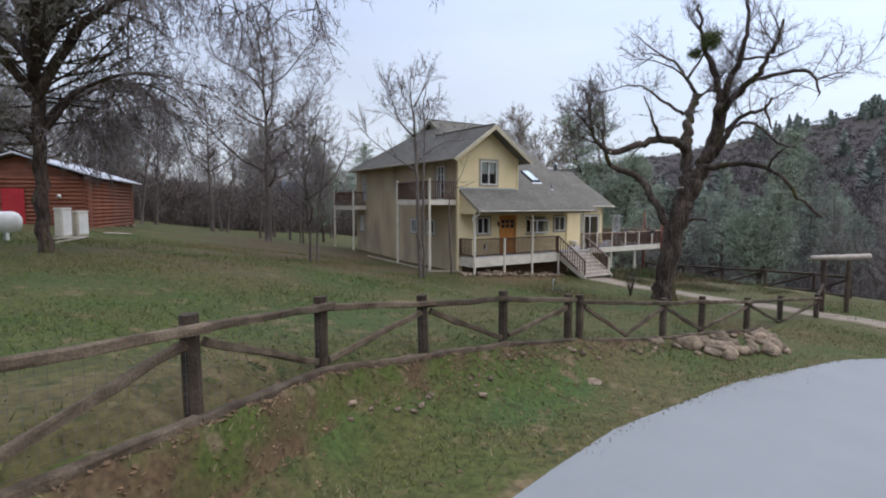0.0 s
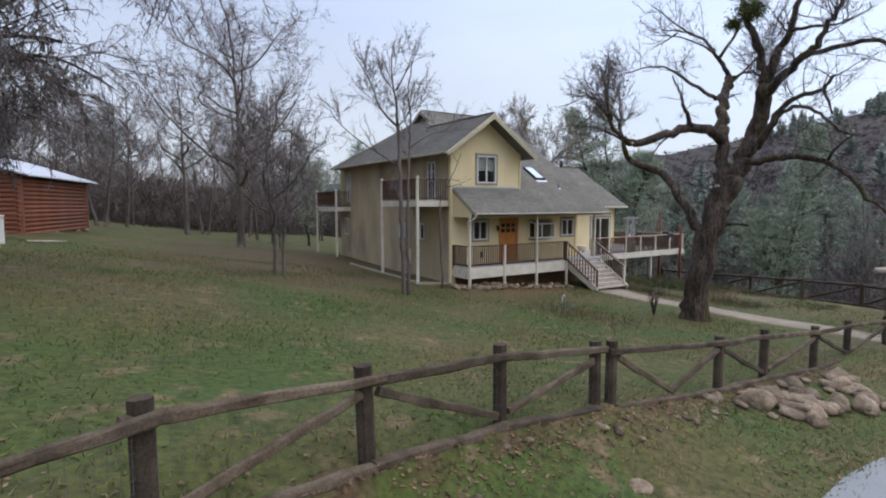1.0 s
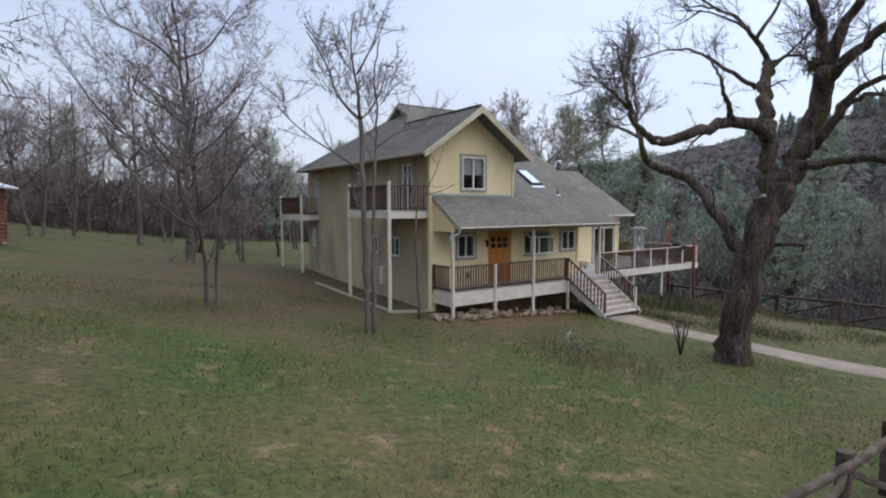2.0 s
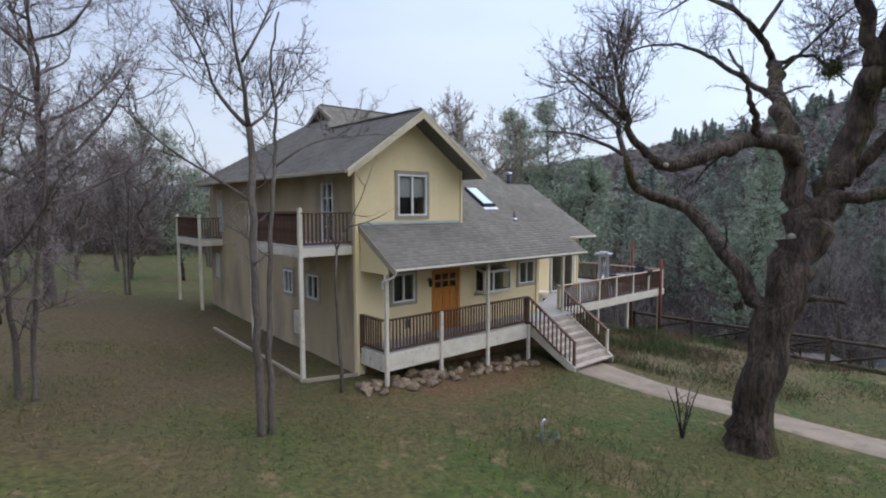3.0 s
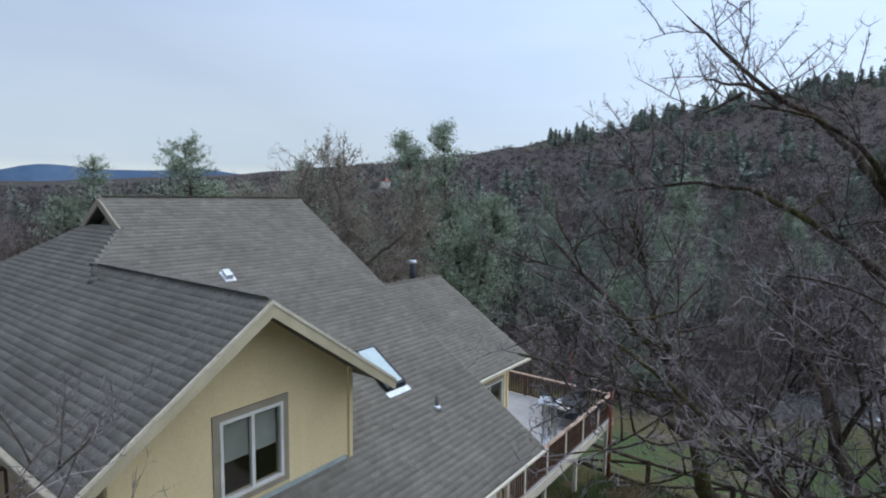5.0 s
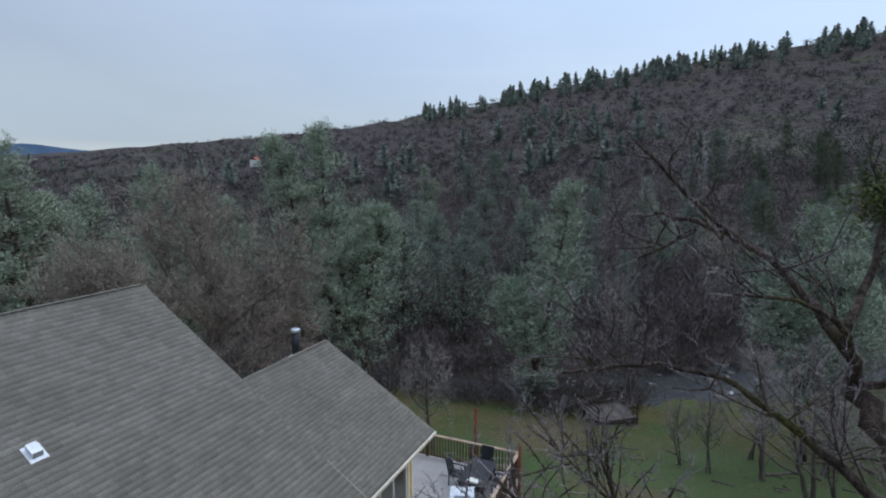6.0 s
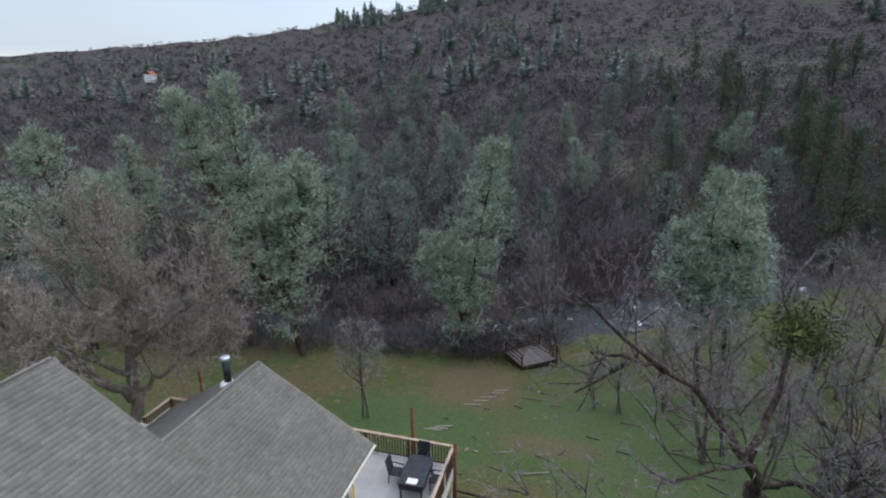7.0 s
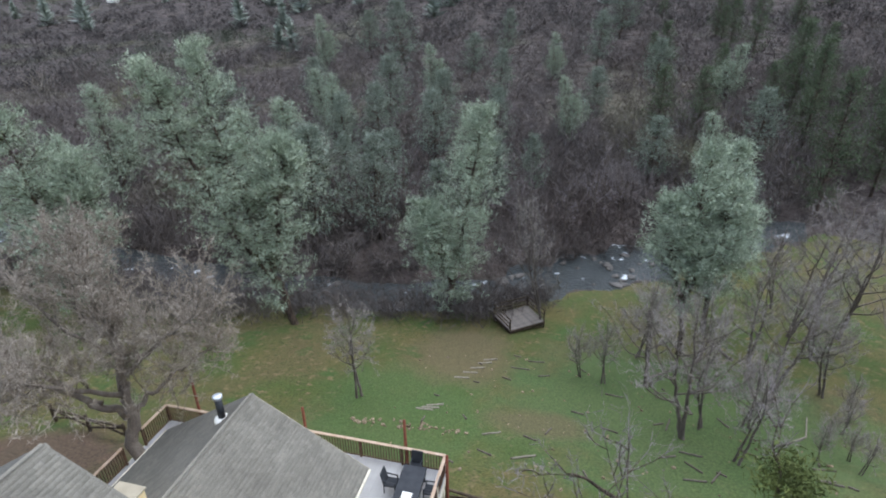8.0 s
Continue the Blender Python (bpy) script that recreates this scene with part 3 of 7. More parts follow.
# gutters, barge boards, soffits
part("gutter", G().beam((-0.05, EAVE_Y - 0.04, EAVE_Z - 0.045), (XR + 0.02, EAVE_Y - 0.04, EAVE_Z - 0.045), 0.07, 0.06), M_CREAM, house, "cream gutter")
part("gutter", G().beam((LX - 0.05, GY, zleft(LX) - 0.06), (LX - 0.05, yb, zleft(LX) - 0.06), 0.1, 0.11), M_TRIM, house, "tan gutter")
for s in (1, -1):
    part("gable_barge_board", G().prism([(GX, GY - 0.04, GZ - 0.005), (GX + s * 2.7, GY - 0.04, GZ - 2.7 * GS - 0.005), (GX + s * 2.7, GY - 0.04, GZ - 2.7 * GS - 0.22), (GX, GY - 0.04, GZ - 0.25)], (0, 0.045, 0)), M_FASCIA, house, "olive cream barge board")
    part("gable_trim", G().prism([(GX, GY - 0.055, GZ + 0.01), (GX + s * 2.72, GY - 0.055, GZ + 0.01 - 2.72 * GS), (GX + s * 2.72, GY - 0.055, GZ - 0.05 - 2.72 * GS), (GX, GY - 0.055, GZ - 0.05)], (0, 0.02, 0)), M_CREAM, house)
part("porch_barge_board", G().prism([(-0.06, EAVE_Y, EAVE_Z - 0.01), (-0.06, YF, zmain(YF) - 0.01), (-0.06, YF, zmain(YF) - 0.22), (-0.06, EAVE_Y, EAVE_Z - 0.2)], (0.04, 0, 0)), M_TRIM, house)
part("rake_board", G().prism([(XR, EAVE_Y, EAVE_Z - 0.01), (XR, WEY, zmain(WEY) - 0.01), (XR, WEY, zmain(WEY) - 0.19), (XR, EAVE_Y, EAVE_Z - 0.18)], (0.04, 0, 0)), M_TRIM, house)
part("roof_edge", G().prism([(XR, WEY, zmain(WEY) - 0.01), (XR, RIDGE_Y, RIDGE_Z - 0.01), (XR, RIDGE_Y, RIDGE_Z - 0.2), (XR, WEY, zmain(WEY) - 0.19)], (0.03, 0, 0)), M_SHINGLE, house)
# pale metal flashing where the porch roof meets the gable wall
part("wall_flashing", G().prism([(XL + 0.06, YF - 0.03, zmain(YF - 0.03) + 0.02), (XL + 0.06, YF - 0.018, zmain(YF) + 0.06), (XL + 0.06, YF - 0.06, zmain(YF - 0.06) + 0.03)], (4.08, 0, 0)), M_FLASH, house, "pale metal flashing")
# enclosed end of the porch roof
part("porch_end_panel", G().prism([(-0.03, EAVE_Y + 0.35, EAVE_Z + 0.1), (-0.03, YF - 0.01, zmain(YF) - 0.15), (-0.03, YF - 0.01, 3.3), (-0.03, EAVE_Y + 0.35, 3.3)], (0.05, 0, 0)), M_SIDING, house)
part("porch_beam", G().beam((0.0, 0.05, 3.42), (8.9, 0.05, 3.42), 0.12, 0.2), M_TRIM, house)
part("porch_ceiling", G().box(0.03, 8.9, 0.12, YF - 0.003, 3.5, 3.55), M_TRIM, house)


def window(axis, at, u0, u1, z0, z1, parent, leaves=2, blind=False, out=-1, trim=M_TRIM):
    """A vinyl slider: tan casing, white frame, sash, panes set back in the wall's opening."""
    def bx(a0, a1, d0, d1, c0, c1):
        d0, d1 = sorted((at + out * d0, at + out * d1))
        return G().box(a0, a1, d0, d1, c0, c1) if axis == "y" else G().box(d0, d1, a0, a1, c0, c1)

    w = new("window")
    w.parent = parent
    t = 0.11
    for a0, a1, c0, c1 in ((u0 - t, u1 + t, z1 + 0.001, z1 + t), (u0 - t, u1 + t, z0 - t, z0 - 0.001), (u0 - t, u0 - 0.001, z0, z1), (u1 + 0.001, u1 + t, z0, z1)):
        part("casing", bx(a0, a1, 0.001, 0.03, c0, c1), trim, w)
    f = 0.055
    fr = G()
    for a0, a1, c0, c1 in ((u0, u1, z1 - f, z1), (u0, u1, z0, z0 + f), (u0, u0 + f, z0 + f, z1 - f), (u1 - f, u1, z0 + f, z1 - f)):
        b = bx(a0 + 0.001, a1 - 0.001, -0.06, 0.045, c0 + 0.001, c1 - 0.001)
        fr.add(b.v, b.f)
    part("frame", fr, M_WHITE, w, "white vinyl frame")
    step = (u1 - u0 - 2 * f) / leaves
    for i in range(leaves):
        a = u0 + f + i * step
        if i:
            part("mullion", bx(a - 0.03, a + 0.03, -0.05, 0.035, z0 + f + 0.001, z1 - f - 0.001), M_WHITE, w)
        pane = part("pane", bx(a + (0.031 if i else 0.002), a + step - (0.031 if i < leaves - 1 else 0.002), -0.022, -0.012, z0 + f + 0.001, z1 - f - 0.001), M_GLASS, w)
        pane.visible_shadow = False
        if blind:
            part("blind", bx(a + 0.04, a + step - 0.04, -0.07, -0.06, z0 + (z1 - z0) * 0.45, z1 - f - 0.01), M_CURTAIN, w, "pale half-drawn blind")
    return w


window("y", YF, *WIN_F[0], house)
window("y", YF, *WIN_F[2], house)
window("y", YF, *UW, house, blind=True)
for q in LW:
    window("x", XL, *q, house)
window("y", WY, *SLIDE, house, leaves=2)
# projecting garden window
bay = new("bay_window")
bay.parent = house
bx0, bx1, bz0, bz1 = WIN_F[1]
part("casing", G().box(bx0 - 0.1, bx1 + 0.1, YF - 0.03, YF - 0.002, bz1, bz1 + 0.1), M_TRIM, bay)
part("casing", G().box(bx0 - 0.1, bx1 + 0.1, YF - 0.03, YF - 0.002, bz0 - 0.1, bz0), M_TRIM, bay)
fr = G()
for x in (bx0 + 0.03, (bx0 * 2 + bx1) / 3, bx1 - 0.03):
    fr.beam((x, YF - 0.38, bz0), (x, YF - 0.38, bz1 - 0.12), 0.085, 0.085)
for x in (bx0 + 0.03, bx1 - 0.03):
    fr.beam((x, YF - 0.38, bz0 + 0.03), (x, YF, bz0 + 0.03), 0.085, 0.085)
    fr.beam((x, YF - 0.38, bz1 - 0.12), (x, YF, bz1 - 0.02), 0.085, 0.085)
fr.beam((bx0, YF - 0.38, bz0 + 0.03), (bx1, YF - 0.38, bz0 + 0.03), 0.085, 0.085)
fr.beam((bx0, YF - 0.38, bz1 - 0.12), (bx1, YF - 0.38, bz1 - 0.12), 0.085, 0.085)
part("frame", fr, M_WHITE, bay, "white projecting frame")
for x0, x1 in ((bx0 + 0.06, (bx0 * 2 + bx1) / 3 - 0.03), ((bx0 * 2 + bx1) / 3 + 0.03, bx1 - 0.06)):
    part("pane", G().box(x0, x1, YF - 0.385, YF - 0.375, bz0 + 0.06, bz1 - 0.15), M_GLASS, bay).visible_shadow = False
for x in (bx0 + 0.03, bx1 - 0.03):
    part("pane", G().box(x - 0.005, x + 0.005, YF - 0.35, YF - 0.03, bz0 + 0.06, bz1 - 0.15), M_GLASS, bay).visible_shadow = False
part("top_pane", G().prism([(bx0 + 0.06, YF - 0.37, bz1 - 0.1), (bx1 - 0.06, YF - 0.37, bz1 - 0.1), (bx1 - 0.06, YF - 0.03, bz1 - 0.03), (bx0 + 0.06, YF - 0.03, bz1 - 0.03)], (0, 0, 0.01)), M_GLASS, bay).visible_shadow = False


def door_slab(parent, u0, u1, z0, z1, y):
    d = new("door")
    d.parent = parent
    for a, b, c, e in ((u0 - 0.12, u0, z0, z1 + 0.12), (u1, u1 + 0.12, z0, z1 + 0.12), (u0, u1, z1, z1 + 0.12)):
        part("casing", G().box(a + 0.001, b - 0.001, y - 0.03, y - 0.002, c, e), M_DOOR, d)
    part("leaf", G().box(u0 + 0.01, u1 - 0.01, y + 0.05, y + 0.09, z0 + 0.02, z1 - 0.01), M_DOOR, d, "orange stained wooden leaf")
    w = (u1 - u0 - 0.02)
    for i in range(3):
        a = u0 + 0.01 + w * (i + 0.08) / 3
        part("panel", G().beam((a + w * 0.14, y + 0.045, z0 + 0.18), (a + w * 0.14, y + 0.045, z0 + 1.35), w * 0.25, 0.03, (0, 1, 0)), M_DOOR, d)
        for j in range(2):
            z = z0 + 1.47 + j * 0.26
            part("door_pane", G().box(a + 0.03, a + w * 0.28 - 0.01, y + 0.036, y + 0.049, z, z + 0.2), M_DARKGLASS, d, "small dark pane")
    part("handle", G().tube([(u1 - 0.1, y + 0.05, z0 + 1.0), (u1 - 0.1, y - 0.01, z0 + 1.0), (u1 - 0.18, y - 0.015, z0 + 1.0)], [0.02, 0.015, 0.012], 8), M_DARKMETAL, d, "dark metal handle")
    part("threshold", G().box(u0, u1, y - 0.02, y + 0.12, z0 - 0.001, z0 + 0.02), M_TRIM, d)
    return d


door_slab(house, *DOOR_F, YF)
# pet door in the wall
flap = new("pet_door")
flap.parent = house
for a, b, c, e in ((FLAP[0], FLAP[1], FLAP[3] - 0.05, FLAP[3]), (FLAP[0], FLAP[1], FLAP[2], FLAP[2] + 0.05), (FLAP[0], FLAP[0] + 0.05, FLAP[2] + 0.05, FLAP[3] - 0.05), (FLAP[1] - 0.05, FLAP[1], FLAP[2] + 0.05, FLAP[3] - 0.05)):
    part("frame", G().box(a + 0.001, b - 0.001, YF - 0.03, YF + 0.04, c + 0.001, e - 0.001), M_WHITE, flap)
part("panel", G().box(FLAP[0] + 0.05, FLAP[1] - 0.05, YF + 0.01, YF + 0.02, FLAP[2] + 0.05, FLAP[3] - 0.05), M_GLASS, flap)
# wall lantern
lan = new("wall_lantern")
lan.parent = house
part("bracket", G().tube([(2.62, YF, 2.78), (2.62, YF - 0.1, 2.86), (2.62, YF - 0.14, 2.8)], [0.03, 0.012, 0.02], 8), M_DARKMETAL, lan)
part("body", G().tube([(2.62, YF - 0.14, 2.56), (2.62, YF - 0.14, 2.6), (2.62, YF - 0.14, 2.76), (2.62, YF - 0.14, 2.84)], [0.04, 0.06, 0.075, 0.02], 8), M_DARKMETAL, lan)
# glazed balcony doors
for u0, u1, z0, z1 in (LD, LD2):
    d = new("balcony_door")
    d.parent = house
    fr = G()
    for y in (u0 + 0.05, (u0 + u1) / 2, u1 - 0.05):
        fr.beam((XL + 0.04, y, z0), (XL + 0.04, y, z1), 0.08, 0.1)
    for k in range(5):
        z = z0 + 0.05 + (z1 - z0 - 0.1) * k / 4
        fr.beam((XL + 0.04, u0 + 0.001, z), (XL + 0.04, u1 - 0.001, z), 0.05, 0.05)
    part("frame", fr, M_WHITE, d, "white glazing bars")
    part("pane", G().box(XL + 0.05, XL + 0.06, u0 + 0.06, u1 - 0.06, z0 + 0.05, z1 - 0.05), M_GLASS, d).visible_shadow = False
# electricity meter box on the side wall
part("meter_box", G().beam((XL - 0.07, 5.15, 0.75), (XL - 0.07, 5.15, 1.55), 0.14, 0.32, (0, 1, 0)), M_CREAM, house, "pale meter box")
# skylight
sk = new("skylight")
sk.parent = house


def on_roof(x, y, lift=0.0):
    return (x, y, zmain(y) + lift)


sx0, sx1, sy0, sy1 = 6.02, 6.62, 2.08, 3.1
for a, b in (((sx0, sy0), (sx1, sy0)), ((sx1, sy0), (sx1, sy1)), ((sx1, sy1), (sx0, sy1)), ((sx0, sy1), (sx0, sy0))):
    part("curb", G().beam(on_roof(*a, 0.05), on_roof(*b, 0.05), 0.07, 0.16), M_DARKMETAL, sk)
M_SKYG = mat("skylight_glass", (0.40, 0.50, 0.50), (0.47, 0.56, 0.56), 2, 0.15, 0, 10, 0.03, spec=0.6)
part("pane", G().prism([on_roof(sx0 + 0.035, sy0 + 0.035, 0.12), on_roof(sx1 - 0.035, sy0 + 0.035, 0.12), on_roof(sx1 - 0.035, sy1 - 0.035, 0.12), on_roof(sx0 + 0.035, sy1 - 0.035, 0.12)], (0, 0, 0.015)), M_SKYG, sk, "pale frosted pane")
part("flashing", G().prism([on_roof(sx0 - 0.08, sy0 - 0.16, 0.02), on_roof(sx1 + 0.08, sy0 - 0.16, 0.02), on_roof(sx1 + 0.08, sy0 - 0.04, 0.03), on_roof(sx0 - 0.08, sy0 - 0.04, 0.03)], (0, 0, 0.008)), M_STEEL, sk)
# roof vents and flue
for x, y, s in ((4.44, 5.92, 0.75),):
    v = new("roof_vent")
    v.parent = house
    part("flashing", G().prism([on_roof(x - 0.2 * s, y - 0.22 * s, 0.02), on_roof(x + 0.2 * s, y - 0.22 * s, 0.02), on_roof(x + 0.2 * s, y + 0.2 * s, 0.02), on_roof(x - 0.2 * s, y + 0.2 * s, 0.02)], (0, 0, 0.01)), M_STEEL, v)
    part("hood", G().prism([on_roof(x - 0.12 * s, y - 0.14 * s, 0.03), on_roof(x + 0.12 * s, y - 0.14 * s, 0.03), on_roof(x + 0.12 * s, y + 0.12 * s, 0.03), on_roof(x - 0.12 * s, y + 0.12 * s, 0.03)], (0, 0, 0.1)), M_STEEL, v)
v = new("vent_pipe")
v.parent = house
part("pipe", G().tube([on_roof(6.95, 1.33, -0.02), on_roof(6.95, 1.33, 0.3)], [0.05, 0.05], 10), M_ROOFBASE, v, smooth=True)
part("collar", G().tube([on_roof(6.95, 1.33, -0.02), on_roof(6.95, 1.33, 0.08)], [0.13, 0.06], 10), M_STEEL, v, smooth=True)
v = new("vent_pipe")
v.parent = house
part("pipe", G().tube([(1.5, 5.9, zleft(1.5) - 0.05), (1.5, 5.9, zleft(1.5) + 0.32)], [0.05, 0.05], 10), M_ROOFBASE, v, smooth=True)
part("cap", G().tube([(1.5, 5.9, zleft(1.5) + 0.32), (1.5, 5.9, zleft(1.5) + 0.37)], [0.075, 0.075], 10), M_ROOFBASE, v, smooth=True)
part("collar", G().tube([(1.5, 5.9, zleft(1.5) - 0.04), (1.5, 5.9, zleft(1.5) + 0.08)], [0.13, 0.06], 10), M_ROOFBASE, v, smooth=True)
fx, fy = 13.95, 7.95
fz = WRZ - (fy - WRY) * 0.615
flue = new("flue")
flue.parent = house
part("pipe", G().tube([(fx, fy, fz - 0.1), (fx, fy, 6.95)], [0.13, 0.13], 14), M_DARKMETAL, flue, smooth=True)
part("cap", G().tube([(fx, fy, 6.96), (fx, fy, 6.99), (fx, fy, 7.08), (fx, fy, 7.1)], [0.15, 0.17, 0.17, 0.13], 14), M_STEEL, flue, smooth=True)
part("collar", G().tube([(fx, fy, fz - 0.12), (fx, fy, fz + 0.02), (fx, fy, fz + 0.1)], [0.3, 0.28, 0.14], 14), M_WHITE, flue, smooth=True)
# boxed-in chimney behind the ridge
chase = new("chimney_chase")
chase.parent = house
part("body", G().box(9.35, 10.15, 7.7, 8.5, 4.6, 6.97), M_SIDING, chase, "yellow boxed chimney")
part("cap", G().beam((9.3, 8.1, 7.0), (10.2, 8.1, 7.0), 0.9, 0.06), M_TRIM, chase)
# downpipe
part("downpipe", G().tube([(0.0, EAVE_Y, EAVE_Z - 0.1), (0.0, EAVE_Y + 0.1, EAVE_Z - 0.25), (-0.1, 0.0, 3.1), (-0.1, 0.0, 2.9)], [0.035] * 4, 6), M_WHITE, house, smooth=True)

# ---- porch, stairs, decks, balconies ----
BAL = {}


def baluster_mesh(h, w=0.044):
    key = (round(h, 3), w)
    if key not in BAL:
        BAL[key] = G().beam((0, 0, 0), (0, 0, h), w, w).mesh("baluster", M_RAIL)
    return BAL[key]


def railing(parent, p, q, h=0.98, posts=(), post_mat=M_RAIL, rail_mat=M_RAIL, gap=0.125, low=0.08, post_ends=(True, True)):
    """A rail from p to q (points on the floor): top rail, bottom rail, balusters, posts."""
    p, q = Vector(p), Vector(q)
    n = max(2, round((q.xy - p.xy).length / gap))
    part("top_rail", G().beam(p + Vector((0, 0, h - 0.02)), q + Vector((0, 0, h - 0.02)), 0.13, 0.045), rail_mat, parent)
    part("bottom_rail", G().beam(p + Vector((0, 0, low)), q + Vector((0, 0, low)), 0.04, 0.07), M_RAIL, parent)
    for i in range(1, n):
        b = p.lerp(q, i / n)
        o = new("baluster", baluster_mesh(h - low - 0.05))
        o.parent, o.location = parent, (b.x, b.y, b.z + low + 0.01)
    for t in list(posts) + [e for e, on in zip((0.0, 1.0), post_ends) if on]:
        b = p.lerp(q, t)
        part("post", G().beam((b.x, b.y, b.z - 0.2), (b.x, b.y, b.z + h), 0.09, 0.09), post_mat, parent)


def deck_boards(parent, x0, x1, y0, y1, z, w=0.14, along="x", board=M_DECK):
    a = y0 if along == "x" else x0
    end = y1 if along == "x" else x1
    me = None
    n = max(1, round((end - a) / w))
    w = (end - a) / n
    for i in range(n):
        if me is None:
            g = G().beam((0, w / 2, -0.02), (x1 - x0, w / 2, -0.02), w - 0.006, 0.04, ch=0.08) if along == "x" else G().beam((w / 2, 0, -0.02), (w / 2, y1 - y0, -0.02), w - 0.006, 0.04, ch=0.08)
            me = g.mesh("deck_board", board)
        o = new("deck_board", me)
        o.parent, o.location = parent, (x0, y0 + i * w, z) if along == "x" else (x0 + i * w, y0, z)


porch = thing("porch", "raised front porch with cream skirt board and grey boards", "porch")
deck_boards(porch, 0.0, 6.25, 0.06, YF - 0.005, FLOOR)
deck_boards(porch, 6.25, 9.3, 0.06, YF - 0.005, FLOOR)
part("skirt_board", G().beam((-0.02, 0.03, 0.72), (6.3, 0.03, 0.72), 0.05, 0.5), M_CREAM, porch, "weathered cream skirt board")
part("skirt_board", G().beam((-0.04, 0.06, 0.72), (-0.04, YF, 0.72), 0.05, 0.5), M_CREAM, porch)
for x, top in ((0.02, 3.32), (2.08, 1.98), (4.15, 3.32), (6.25, 0.96), (8.92, 3.32)):
    y = 0.0 if x < 8 else 0.5
    part("post", G().beam((x, y, gh(x, y) - 0.1), (x, y, top), 0.11, 0.11), M_CREAM, porch, "cream painted post")
part("crawl_wall", G().box(0.1, 8.3, YF - 0.1, YF - 0.02, -0.8, 0.9), M_SOIL, porch)
pr = thing("porch_railing", "dark brown wooden porch railing with square balusters", "railing")
railing(pr, (0.04, 0.07, FLOOR), (6.2, 0.07, FLOOR), posts=(), post_ends=(False, True))
railing(pr, (-0.02, 0.12, FLOOR), (-0.02, YF - 0.05, FLOOR), post_ends=(False, True))

stairs = thing("staircase", "weathered wooden steps from the porch down to the path", "stairs")
S0, S1, SX0, SX1, SB = 0.05, -1.9, 6.5, 8.75, -0.45
NR = 8
rise, run = (FLOOR - SB) / NR, (S0 - S1) / (NR - 1)
for i in range(1, NR):
    y1 = S0 - (i - 1) * run
    z = FLOOR - i * rise
    part("tread", G().beam((SX0, y1 - run / 2 + 0.01, z - 0.025), (SX1, y1 - run / 2 + 0.01, z - 0.025), run + 0.03, 0.05), M_STEP, stairs)
    part("riser", G().box(SX0 + 0.03, SX1 - 0.03, y1 - 0.02, y1 - 0.002, z, z + rise - 0.052), M_STEP, stairs)
for x in (SX0 - 0.03, SX1 + 0.03):
    part("stringer", G().prism([(x - 0.03, S0, FLOOR - 0.02), (x - 0.03, S1, SB + rise), (x - 0.03, S1, SB - 0.1), (x - 0.03, S0, FLOOR - 0.5)], (0.06, 0, 0)), M_CREAM, stairs)
sr = thing("stair_railing", "sloping dark brown stair railing with square balusters", "railing", group="stair railings")
railing(sr, (6.28, 0.05, FLOOR), (6.52, S1 + 0.1, SB + 0.1), gap=0.17)
sr = thing("stair_railing", "sloping dark brown stair railing with square balusters", "railing", group="stair railings")
railing(sr, (9.2, 0.86, FLOOR), (8.78, -1.65, SB + 0.15), gap=0.17, post_mat=M_CREAM)

DX, DY0, DY1 = 17.92, 0.86, 14.62
deck = thing("deck", "large grey painted deck wrapping round the wing", "deck")
deck_boards(deck, 9.3, DX, DY0, WY - 0.005, FLOOR)
deck_boards(deck, WX + 0.005, DX, WY, 11.1, FLOOR)
deck_boards(deck, 8.5, DX, 11.1, DY1, FLOOR)
deck_boards(deck, 8.45, 9.3, YF, WY - 0.005, FLOOR)
for a, b in (((9.3, DY0 - 0.03), (DX, DY0 - 0.03)), ((DX + 0.03, DY0 - 0.03), (DX + 0.03, DY1)), ((8.5, DY1 + 0.03), (DX, DY1 + 0.03))):
    part("rim_board", G().beam((*a, FLOOR - 0.16), (*b, FLOOR - 0.16), 0.05, 0.3), M_CREAM, deck, "cream rim board")
for x, y in ((9.7, 1.0), (12.2, 1.0), (14.7, 1.0), (17.75, 1.0), (17.75, 5.5), (17.75, 10), (17.75, 14.4), (13.0, 14.4), (9.0, 14.4)):
    part("support_post", G().beam((x, y, gh(x, y) - 0.2), (x, y, FLOOR - 0.3), 0.13, 0.13), M_CREAM, deck)
for i in range(6):
    y = 1.5 + i * 2.4
    part("joist", G().beam((14.6, y, FLOOR - 0.17), (DX - 0.03, y, FLOOR - 0.17), 0.06, 0.2), M_CREAM, deck)
M_RAILTOP = mat("bleached_rail_cap", (0.36, 0.25, 0.17), (0.46, 0.34, 0.25), 3, 0.7, 0.15, 50, 0.15)
dr = thing("deck_railing", "wooden deck railing with bleached cap and dark balusters", "railing")
railing(dr, (9.2, DY0 + 0.05, FLOOR), (DX - 0.05, DY0 + 0.05, FLOOR), posts=(0.17, 0.34, 0.5, 0.67, 0.84), post_mat=M_CREAM, rail_mat=M_RAILTOP)
railing(dr, (DX - 0.05, DY0 + 0.05, FLOOR), (DX - 0.05, DY1 - 0.05, FLOOR), posts=(0.14, 0.28, 0.43, 0.57, 0.71, 0.86), rail_mat=M_RAILTOP, post_ends=(False, True))
# the far railing leaves a gap round the tree
railing(dr, (DX - 0.05, DY1 - 0.05, FLOOR), (16.25, DY1 - 0.05, FLOOR), rail_mat=M_RAILTOP, post_ends=(False, True))
railing(dr, (15.1, DY1 - 0.05, FLOOR), (9.0, DY1 - 0.05, FLOOR), posts=(0.25, 0.5, 0.75), rail_mat=M_RAILTOP)


